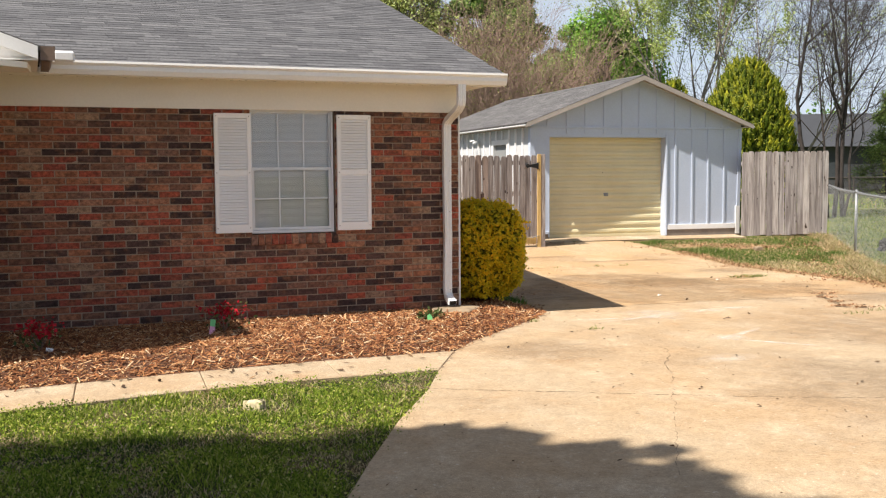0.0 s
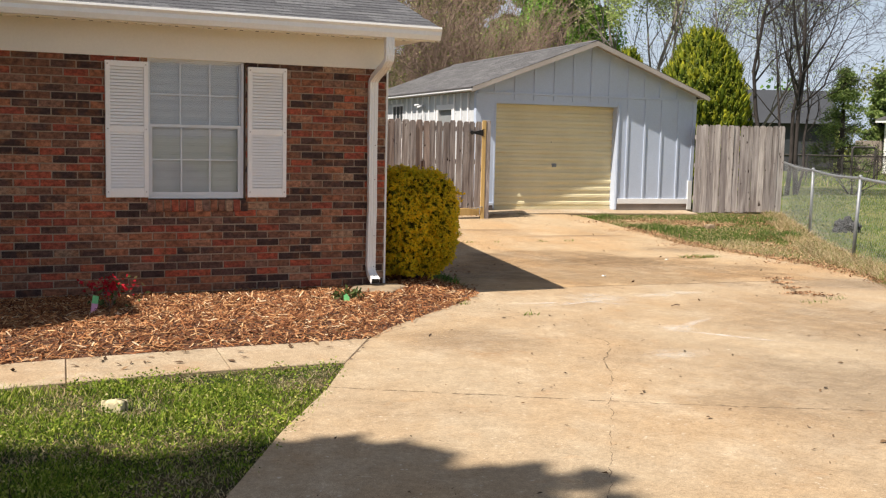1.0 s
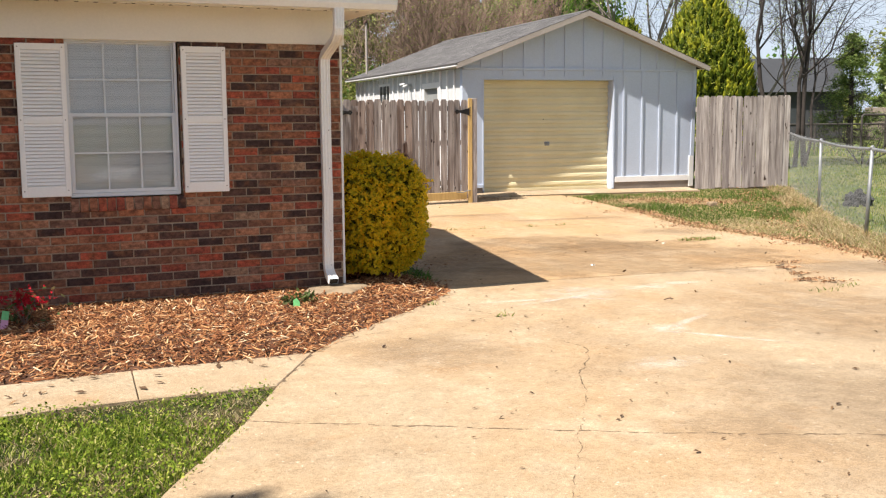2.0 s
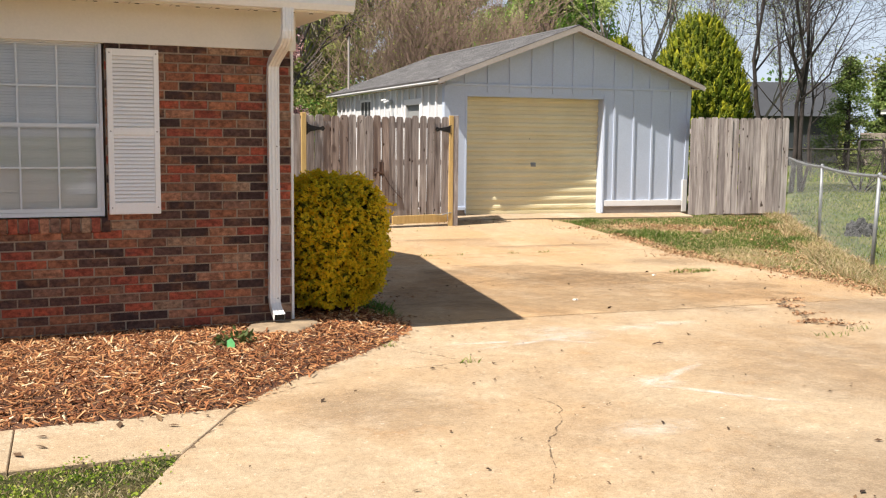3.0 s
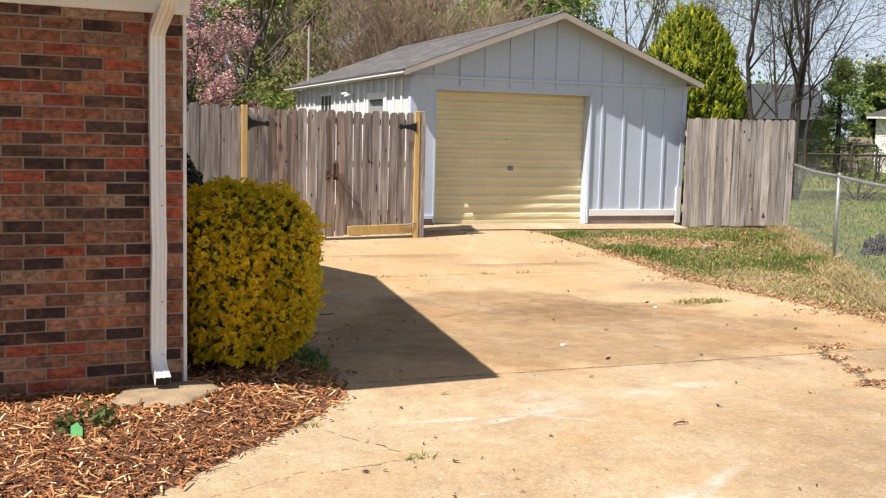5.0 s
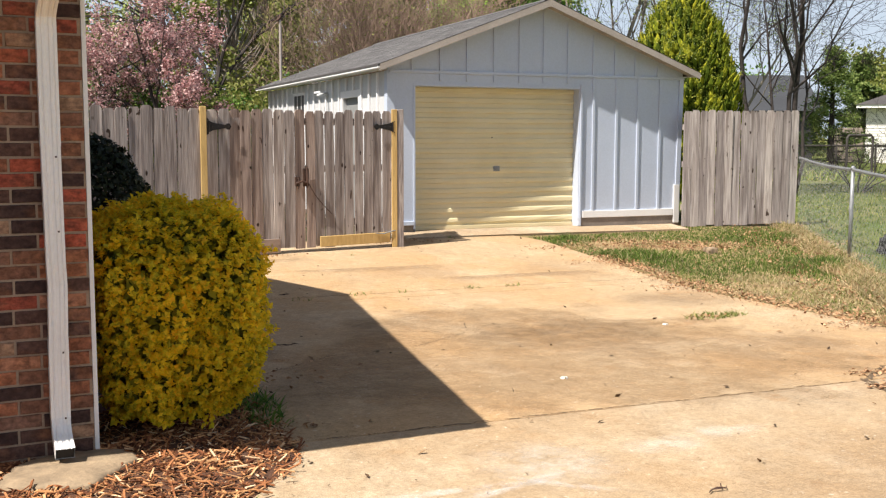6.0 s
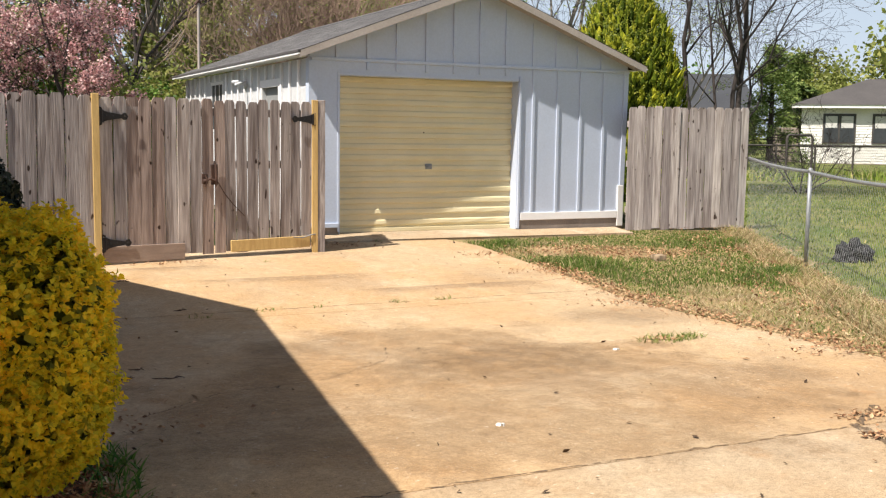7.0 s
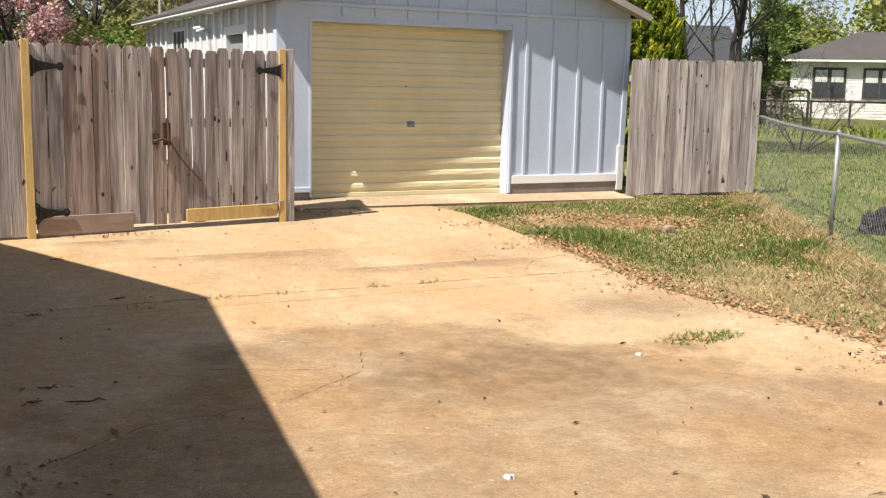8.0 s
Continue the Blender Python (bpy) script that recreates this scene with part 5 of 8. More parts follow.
def wall_piece(s, x0, x1, z0):
    """A piece of the front wall up to the roof, from z0."""
    xs = [x0] + ([GR_X] if x0 < GR_X < x1 else []) + [x1]
    pts = [(x0, z0), (x1, z0)] + [(x, under(x)) for x in xs[::-1]]
    n = len(pts)
    s.add([(x, y, z) for y in (GY0, GY0 + 0.09) for x, z in pts], [tuple(range(n)), tuple(range(2 * n - 1, n - 1, -1))] + [(i, n + i, n + (i + 1) % n, (i + 1) % n) for i in range(n)])


wall_piece(front, GX0, DOOR_X0, 0.36)
wall_piece(front, DOOR_X0, DOOR_X1, DOOR_TOP)
wall_piece(front, DOOR_X1, GX1, 0.395)
part("front_wall", front, M_BLUE, garage)
# side wall with its openings
SW_Y0, SW_Y1, SW_Z0, SW_Z1 = 27.02, 27.92, 1.62, 2.50       # small window
SD_Y0, SD_Y1, SD_Z1 = 23.62, 24.48, 2.30                    # side door
side = Shape()
for y0, y1, z0, z1 in ((GY0 + 0.09, SD_Y0, 0.3, 2.63), (SD_Y0, SD_Y1, SD_Z1, 2.63), (SD_Y1, SW_Y0, 0.3, 2.63), (SW_Y0, SW_Y1, 0.3, SW_Z0), (SW_Y0, SW_Y1, SW_Z1, 2.63), (SW_Y1, GY1, 0.3, 2.63)):
    side.box(GX0, GX0 + 0.09, y0, y1, z0, z1)
part("side_wall", side, M_WSIDE, garage, "white board-and-batten side wall")
part("back_wall", Shape().box(GX0, GX1, GY1, GY1 + 0.09, 0.3, 2.63).box(GX1 - 0.09, GX1, GY0 + 0.09, GY1, 0.3, 2.63), M_WBOARD, garage)
part("foundation", Shape().box(GX0 + 0.02, DOOR_X0 - 0.01, GY0 + 0.015, GY0 + 0.2, 0.1, 0.36).box(DOOR_X1 + 0.02, GX1 - 0.02, GY0 - 0.012, GY0 + 0.2, 0.1, 0.393).box(GX0 + 0.02, GX0 + 0.2, GY0 + 0.2, GY1, 0.1, 0.3), M_BLOCK, garage, "dark dirty foundation block")
part("floor", Shape().box(GX0 + 0.2, GX1 - 0.1, GY0 + 0.45, GY1, 0.2, 0.24), M_BLOCK, garage)
# battens
BAND_Z = 2.60
for x in (7.221, 7.667, 8.099, 8.543, 8.972, 9.385, 9.808, 10.259, 10.655, 11.029, 11.451):
    s = Shape().bevel_box(x - 0.022, x + 0.022, GY0 - 0.021, GY0, BAND_Z + 0.046, under(x) - 0.075, 0.003)
    part("batten", s, M_BLUE, garage)
    if DOOR_X0 < x < DOOR_X1:
        part("batten", Shape().bevel_box(x - 0.022, x + 0.022, GY0 - 0.021, GY0, DOOR_TOP + 0.075, BAND_Z - 0.002, 0.003), M_BLUE, garage)
for x in (10.27, 10.69, 11.09, 11.50):
    part("batten", Shape().bevel_box(x - 0.022, x + 0.022, GY0 - 0.021, GY0, 0.505, BAND_Z - 0.002, 0.003), M_BLUE, garage)
part("corner_board", Shape().bevel_box(GX0 - 0.022, GX0 + 0.10, GY0 - 0.022, GY0, 0.36, BAND_Z, 0.003).bevel_box(GX0 - 0.022, GX0, GY0 + 0.001, GY0 + 0.10, 0.32, 2.63, 0.003), M_BLUE, garage)
part("corner_board", Shape().bevel_box(-0.07, 0.012, GY0 - 0.022, GY0, 0.0, BAND_Z - 0.9, 0.003, pose(GX1 - 0.03, 0, 0.9, 0, 1.0)), M_BLUE, garage)
part("corner_patch", Shape().bevel_box(GX1 - 0.135, GX1 - 0.03, GY0 - 0.034, GY0 - 0.001, 0.27, 0.895, 0.004, pose(0, 0, 0)), M_WHITE, garage, "bare white replacement corner board")
part("band_board", Shape().bevel_box(GX0 + 0.02, GX1 + 0.02, GY0 - 0.026, GY0, BAND_Z, BAND_Z + 0.045, 0.004), M_BLUE, garage)
part("bottom_board", Shape().bevel_box(DOOR_X1 + 0.058, GX1 - 0.14, GY0 - 0.03, GY0, 0.395, 0.505, 0.004, pose(0, 0, 0)), M_WHITE, garage, "white bottom board")
part("bottom_board", Shape().bevel_box(GX0 + 0.02, DOOR_X0 - 0.02, GY0 - 0.03, GY0, 0.36, 0.42, 0.004), M_BLUE, garage)
part("door_casing", Shape().bevel_box(DOOR_X0 - 0.03, DOOR_X0, GY0 - 0.010, GY0, 0.30, DOOR_TOP + 0.035, 0.002), M_BLUE, garage)
part("door_casing", Shape().bevel_box(DOOR_X1 + 0.002, DOOR_X1 + 0.038, GY0 - 0.03, GY0, 0.27, DOOR_TOP + 0.07, 0.004), M_BLUE, garage)
part("door_casing", Shape().bevel_box(DOOR_X0, DOOR_X1, GY0 - 0.010, GY0, DOOR_TOP, DOOR_TOP + 0.035, 0.002), M_BLUE, garage)
part("jamb", Shape().box(DOOR_X1 - 0.006, DOOR_X1, GY0, GY0 + 0.25, 0.26, DOOR_TOP).box(DOOR_X0, DOOR_X0 + 0.006, GY0, GY0 + 0.25, 0.26, DOOR_TOP).box(DOOR_X0, DOOR_X1, GY0, GY0 + 0.25, DOOR_TOP - 0.006, DOOR_TOP), M_BLUE, garage)
# roll-up door: wide ribs
rolls = Shape()
DY = GY0 + 0.20
prof_d, zz = [], DOOR_BOT
RIB = (DOOR_TOP - DOOR_BOT) / 14
for k in range(14):
    z0 = DOOR_BOT + k * RIB
    prof_d += [(0.0, z0), (0.001, z0 + RIB * 0.36), (0.0, z0 + RIB * 0.44), (-0.018, z0 + RIB * 0.50), (-0.020, z0 + RIB * 0.60), (-0.019, z0 + RIB * 0.86), (-0.012, z0 + RIB * 0.95)]
prof_d.append((0.0, DOOR_TOP + 0.02))
xd = [DOOR_X0 + 0.007 + (DOOR_X1 - DOOR_X0 - 0.014) * k / 12 for k in range(13)]
wob = random.Random(5)
nv = len(prof_d)
rolls.add([(x, DY + y + wob.gauss(0, 0.0018), z + wob.gauss(0, 0.0008)) for x in xd for y, z in prof_d], [(i * nv + j, (i + 1) * nv + j, (i + 1) * nv + j + 1, i * nv + j + 1) for i in range(12) for j in range(nv - 1)])
rollup = part("roll_up_door", rolls, M_DOOR, garage, "yellowed ribbed steel roll-up door, closed")
part("bottom_bar", Shape().bevel_box(DOOR_X0 + 0.007, DOOR_X1 - 0.007, DY - 0.034, DY - 0.002, DOOR_BOT - 0.02, DOOR_BOT + 0.035, 0.004), M_DOOR, rollup)
part("handle", Shape().bevel_box(8.62, 8.73, DY - 0.026, DY - 0.001, 1.14, 1.22, 0.008).bevel_box(8.645, 8.705, DY - 0.045, DY - 0.027, 1.165, 1.195, 0.006), M_GALV, rollup, "worn steel lock plate and handle")
for hx, hz in ((8.60, 2.10), (8.60, 1.66)):
    part("bolt", Shape().prism([(hx + 0.012 * math.cos(a), hz + 0.012 * math.sin(a)) for a in (0, 1.05, 2.09, 3.14, 4.19, 5.24)], 0, 0.006, pose(0, DY - 0.002, 0, 90)), M_RUST, rollup)
# side window and side door
sw_frame = Shape()
for y0, y1, z0, z1 in ((SW_Y0, SW_Y0 + 0.05, SW_Z0, SW_Z1), (SW_Y1 - 0.05, SW_Y1, SW_Z0, SW_Z1), (SW_Y0 + 0.05, SW_Y1 - 0.05, SW_Z1 - 0.05, SW_Z1), (SW_Y0 + 0.05, SW_Y1 - 0.05, SW_Z0, SW_Z0 + 0.05)):
    sw_frame.box(GX0 - 0.006, GX0 + 0.05, y0, y1, z0, z1)
sw = part("window", sw_frame, M_WHITE, garage, "small barred window with dark panes")
part("pane", Shape().box(GX0 + 0.010, GX0 + 0.014, SW_Y0 + 0.05, SW_Y1 - 0.05, SW_Z0 + 0.05, SW_Z1 - 0.05), M_FARGLASS, sw)
for yy in (SW_Y0 + 0.30, SW_Y0 + 0.60):
    part("bar", Shape().box(GX0 + 0.002, GX0 + 0.009, yy - 0.016, yy + 0.016, SW_Z0 + 0.05, SW_Z1 - 0.05), M_WHITE, sw)
part("meeting_rail", Shape().box(GX0 + 0.001, GX0 + 0.0095, SW_Y0 + 0.05, SW_Y1 - 0.05, 2.035, 2.065), M_WHITE, sw)
sd = part("side_door", Shape().bevel_box(GX0 + 0.05, GX0 + 0.09, SD_Y0, SD_Y1, 0.3, SD_Z1, 0.004), M_OLDDOOR, garage, "grey side door set back in its white casing")
part("casing", Shape().box(GX0 - 0.024, GX0 + 0.0, SD_Y0 - 0.11, SD_Y0, 0.3, SD_Z1 + 0.11).box(GX0 - 0.024, GX0 + 0.0, SD_Y1, SD_Y1 + 0.11, 0.3, SD_Z1 + 0.11).box(GX0 - 0.024, GX0 + 0.0, SD_Y0, SD_Y1, SD_Z1, SD_Z1 + 0.11), M_WHITE, sd)
yb = GY0 + 0.42
while yb < GY1:
    clear = [(0.3, 2.62)]
    if SD_Y0 - 0.13 < yb < SD_Y1 + 0.13:
        clear = [(SD_Z1 + 0.115, 2.62)]
    if SW_Y0 - 0.03 < yb < SW_Y1 + 0.03:
        clear = [(0.3, SW_Z0 - 0.01), (SW_Z1 + 0.01, 2.62)]
    for z0, z1 in clear:
        part("batten", Shape().bevel_box(GX0 - 0.036, GX0, yb - 0.026, yb + 0.026, z0, z1, 0.004), M_WBOARD, garage)
    yb += 0.405
lamp = part("flood_lamp", Shape().bevel_box(GX0 - 0.05, GX0 - 0.001, 25.39, 25.47, 2.36, 2.44, 0.01).tube([(GX0 - 0.05, 25.40, 2.42), (GX0 - 0.12, 25.36, 2.40), (GX0 - 0.21, 25.30, 2.37)], [0.012, 0.022, 0.034], 10).tube([(GX0 - 0.05, 25.46, 2.42), (GX0 - 0.10, 25.52, 2.44), (GX0 - 0.19, 25.60, 2.42)], [0.012, 0.022, 0.032], 10), M_WSIDE, garage, "grey-white twin flood lamp", True)
# roof
GF = GY0 - 0.285
groof = Shape()
prof_r = [(GX0 - G_OVER, GE_Z), (GR_X, GR_Z), (2 * GR_X - GX0 + G_OVER, GE_Z), (2 * GR_X - GX0 + G_OVER, GE_Z - 0.035), (GR_X, GR_Z - 0.04), (GX0 - G_OVER, GE_Z - 0.035)]
groof.add([(x, y, z) for y in (GF + 0.01, GY1 + 0.25) for x, z in prof_r], [(0, 1, 7, 6), (1, 2, 8, 7), (2, 3, 9, 8), (3, 4, 10, 9), (4, 5, 11, 10), (5, 0, 6, 11), (0, 5, 4, 1), (1, 4, 3, 2), (6, 7, 10, 11), (7, 8, 9, 10)])
gr = part("roof", groof, M_FARROOF, garage)
for sgn in (1, -1):
    sh = shingle_slope(-(GY1 + 0.25), -GF + 0.012, 0.0, GR_X - GX0 + G_OVER, lambda d: GE_Z + G_SLOPE * d + 0.003, 0.127, 0.30, 61 if sgn > 0 else 62)
    vs = [((GX0 - G_OVER + d) if sgn > 0 else (2 * GR_X - GX0 + G_OVER - d), -xx, zz) for xx, d, zz in sh.v]
    sh.v = vs
    if sgn < 0:
        sh.f = [f[::-1] for f in sh.f]
    part("shingles", sh, M_GSHINGLE, gr, kind="stuff")
part("ridge_cap", Shape().add([(x, y, z) for y in (GF - 0.002, GY1 + 0.26) for x, z in ((GR_X - 0.13, GR_Z - 0.13 * G_SLOPE + 0.014), (GR_X, GR_Z + 0.02), (GR_X + 0.13, GR_Z - 0.13 * G_SLOPE + 0.014))], [(0, 3, 4, 1), (1, 4, 5, 2)]), M_GSHINGLE, gr)
for sgn in (1, -1):
    e, r = GX0 - G_OVER, GR_X
    pts = [(e, GE_Z - 0.004), (r, GR_Z - 0.004), (r, GR_Z - 0.105), (e, GE_Z - 0.095)]
    if sgn < 0:
        pts = [(2 * GR_X - x, z) for x, z in pts]
    part("rake_board", Shape().add([(x, y, z) for y in (GF - 0.012, GF + 0.012) for x, z in pts], [(0, 3, 2, 1) if sgn > 0 else (0, 1, 2, 3), (4, 5, 6, 7) if sgn > 0 else (7, 6, 5, 4), (0, 1, 5, 4), (1, 2, 6, 5), (2, 3, 7, 6), (3, 0, 4, 7)]), M_GTRIM, gr, "faded rake board")
part("eave_fascia", Shape().box(GX0 - G_OVER - 0.02, GX0 - G_OVER, GF - 0.01, GY1 + 0.25, GE_Z - 0.054, GE_Z - 0.032), M_WBOARD, gr)
part("eave_fascia", Shape().box(2 * GR_X - GX0 + G_OVER, 2 * GR_X - GX0 + G_OVER + 0.02, GF - 0.01, GY1 + 0.25, GE_Z - 0.054, GE_Z - 0.032), M_WBOARD, gr)
for sgn in (1, -1):
    pts = [(GX0 - G_OVER, GE_Z - 0.040), (GR_X, GR_Z - 0.045), (GR_X, GR_Z - 0.055), (GX0 - G_OVER, GE_Z - 0.050)]
    pts = pts if sgn > 0 else [(2 * GR_X - x, z) for x, z in pts]
    part("soffit", Shape().add([(x, y, z) for y in (GF + 0.013, GY0 - 0.002) for x, z in pts], [(0, 1, 2, 3), (7, 6, 5, 4), (0, 4, 5, 1), (1, 5, 6, 2), (2, 6, 7, 3), (3, 7, 4, 0)]), M_GTRIM, gr)
    ex = (GX0 - G_OVER, GX0 - 0.002) if sgn > 0 else (GX1 + 0.002, 2 * GR_X - GX0 + G_OVER)
    part("soffit", Shape().box(*ex, GY0, GY1, GE_Z - 0.054, GE_Z - 0.046), M_WBOARD, gr)
part("drip_edge", Shape().box(GX0 - G_OVER - 0.026, GX0 - G_OVER + 0.01, GF - 0.012, GY1 + 0.26, GE_Z - 0.028, GE_Z + 0.006), M_FARROOF, gr)
# service mast with a drooping cable, at the back eave
mast = thing("service_mast", pose(6.95, 29.4, GE_Z), "thin steel mast with a loose cable on the garage roof", "mast")
part("pole", Shape().tube([(0, 0, 0.0), (0, 0, 1.38)], 0.028, 8), M_GTRIM, mast)
part("cap", Shape().tube([(-0.06, 0, 1.36), (0, 0, 1.44), (0.05, 0, 1.36)], [0.03, 0.05, 0.025], 8), M_RUST, mast)
part("cable", Shape().tube([(-0.05, 0, 1.34), (-0.16, 0, 1.22), (-0.24, 0.05, 0.9), (-0.42, 0.1, 0.55), (-0.62, 0.2, 0.3), (-0.8, 0.3, 0.14)], 0.010, 6), M_STONE, mast, "pale sagging cable")


# ---- the parked car that the window mirrors ----
def parked_car(m):
    """A white saloon: lofted body and cabin, glass, lamps and wheels; its nose points along +y."""
    paint = plain("white_car_paint", (0.85, 0.85, 0.86), (0.78, 0.78, 0.79), 1.0, 40, 0.18, 0.0, 0.5, grainy=0.05)
    car = thing("car", m, "white saloon car parked on the street before the house", "car")

    def loft(rows):
        """rows: y, half width at the sill, half width at the top, sill height, top height."""
        vs = [(x, y, z) for y, a, b, z0, z1 in rows for x, z in ((-a * 0.94, z0), (-a, z0 + 0.3 * (z1 - z0)), (-b, z1 - 0.03), (-b * 0.9, z1), (b * 0.9, z1), (b, z1 - 0.03), (a, z0 + 0.3 * (z1 - z0)), (a * 0.94, z0))]
        n = len(rows)
        return Shape().add(vs, [(i * 8 + j, (i + 1) * 8 + j, (i + 1) * 8 + (j + 1) % 8, i * 8 + (j + 1) % 8) for i in range(n - 1) for j in range(8)] + [tuple(range(8)), tuple(range(n * 8 - 1, n * 8 - 9, -1))])

    body = part("body", loft([(-2.2, 0.70, 0.66, 0.34, 0.88), (-2.05, 0.84, 0.76, 0.22, 0.95), (-1.2, 0.87, 0.82, 0.2, 0.96), (0.7, 0.87, 0.82, 0.2, 0.93), (1.7, 0.86, 0.74, 0.2, 0.80), (2.1, 0.80, 0.66, 0.22, 0.70), (2.25, 0.64, 0.56, 0.30, 0.60)]), paint, car, smooth=False)
    cabin = part("cabin", loft([(-1.75, 0.72, 0.70, 0.90, 0.97), (-1.0, 0.76, 0.58, 0.90, 1.36), (-0.2, 0.77, 0.60, 0.90, 1.41), (0.3, 0.77, 0.58, 0.90, 1.36), (1.05, 0.74, 0.70, 0.86, 0.93)]), M_FARGLASS, car, "dark car windows")
    part("roof", loft([(-1.1, 0.60, 0.56, 1.345, 1.385), (-0.2, 0.63, 0.59, 1.385, 1.425), (0.36, 0.60, 0.55, 1.335, 1.375)]), paint, car)
    for sx in (-1, 1):
        part("windscreen_pillar", Shape().tube([(sx * 0.73, 1.03, 0.92), (sx * 0.60, 0.34, 1.36)], 0.035, 6), paint, car)
        part("headlight", Shape().bevel_box(sx * 0.58 - 0.16, sx * 0.58 + 0.16, 2.02, 2.18, 0.54, 0.67, 0.03), M_GALV, car, "clear headlight")
        part("wing_mirror", Shape().bevel_box(sx * 0.95 - 0.09, sx * 0.95 + 0.09, 0.62, 0.74, 0.92, 1.05, 0.03), paint, car)
        for wy in (-1.35, 1.38):
            wheel = part("wheel", Shape().tube([(sx * 0.70, wy, 0.31), (sx * 0.72, wy, 0.31), (sx * 0.86, wy, 0.31), (sx * 0.88, wy, 0.31)], [0.28, 0.31, 0.31, 0.28], 24), M_PLASTIC, car, "black tyre")
            part("rim", Shape().tube([(sx * 0.872, wy, 0.31), (sx * 0.885, wy, 0.31)], [0.20, 0.17], 18), M_GALV, wheel, "grey metal rim")
    part("grille", Shape().bevel_box(-0.34, 0.34, 2.20, 2.262, 0.44, 0.56, 0.01), M_PLASTIC, car, "black grille")
    part("bumper", Shape().bevel_box(-0.76, 0.76, 2.06, 2.28, 0.24, 0.42, 0.05), paint, car)


parked_car(pose(6.2, -15.2, gz(6.2, -15.2), 0, 0, 45))


# ---- wooden fences and gates ----
def picket_mesh(w, h, seed, wood=None):
    """A dog-eared board, slightly bowed and cupped."""
    r = random.Random(seed)
    c, t = 0.022, 0.016
    out = [(-w / 2, 0), (w / 2, 0), (w / 2, h * 0.35), (w / 2, h * 0.7), (w / 2, h - c), (w / 2 - c * 1.1, h), (-w / 2 + c * 1.1, h), (-w / 2, h - c), (-w / 2, h * 0.7), (-w / 2, h * 0.35)]
    bow = r.gauss(0, 0.003)
    vs = [(x + bow * math.sin(math.pi * z / h) + r.gauss(0, 0.0012), y + r.gauss(0, 0.001), z) for y in (0, t) for x, z in out]
    n = len(out)
    return Shape().add(vs, [tuple(range(n)), tuple(range(2 * n - 1, n - 1, -1))] + [((i + 1) % n, i, n + i, n + (i + 1) % n) for i in range(n)]).mesh("picket", wood or M_WOOD)


PICKETS = [picket_mesh(0.138, 1.0, 300 + k) for k in range(7)]
STAINED_PICKETS = [picket_mesh(0.138, 1.0, 320 + k, M_RUSTWOOD) for k in range(3)]


def fence_run(parent, p0, p1, n, top, bottom, seed, wave=0.012, stained=(), gap=0.0):
    """n pickets side by side from p0 to p1 in plan, on two rails; heights are functions of 0..1 along the run."""
    r = random.Random(seed)
    a, b = Vector((*p0, 0)), Vector((*p1, 0))
    d = b - a
    ang = math.degrees(math.atan2(d.y, d.x))
    step = d.length / n
    for i in range(n):
        t = (i + 0.5) / n
        z0, z1 = bottom(t) + r.uniform(-0.01, 0.02), top(t) + r.gauss(0, wave)
        w = (step - gap - r.choice((0.004, 0.006, 0.007, 0.009))) / 0.138
        m = Matrix.Translation(a + d * t + Vector((0, 0, z0))) @ pose(0, r.gauss(0, 0.005), 0, r.gauss(0, 0.2), r.gauss(0, 0.18), ang + r.gauss(0, 0.5)) @ Matrix.Diagonal((w, 1, z1 - z0, 1))
        part("picket", r.choice(STAINED_PICKETS if i in stained else PICKETS), None, parent, m=m)
    for h in (0.3, 1.0, 1.6):
        s = Shape().box(0, d.length, 0.02, 0.058, -0.045, 0.045, Matrix.Translation(a + Vector((0, 0, bottom(0.5) + h))) @ pose(0, 0, 0, 0, 0, ang))
        part("rail", s, M_WOOD, parent)


GL, GM, GRP = (3.93, 20.53), (5.20, 20.72), (6.44, 20.90)      # gate posts and the middle, in plan
g_bot = lambda t: 0.24 + 0.02 * t
fence_left = thing("wooden_fence", pose(0, 0, 0), "weathered grey dog-eared picket fence", "fence")
fence_run(fence_left, (-0.1, 19.96), (3.86, 20.52), 28, lambda t: 2.0 + 0.01 * t, lambda t: 0.2, 1)
for x, y in ((0.0, 20.06), (2.0, 20.34)):
    part("post", Shape().bevel_box(x - 0.045, x + 0.045, y, y + 0.09, 0.0, 1.9, 0.004), M_WOOD, fence_left)


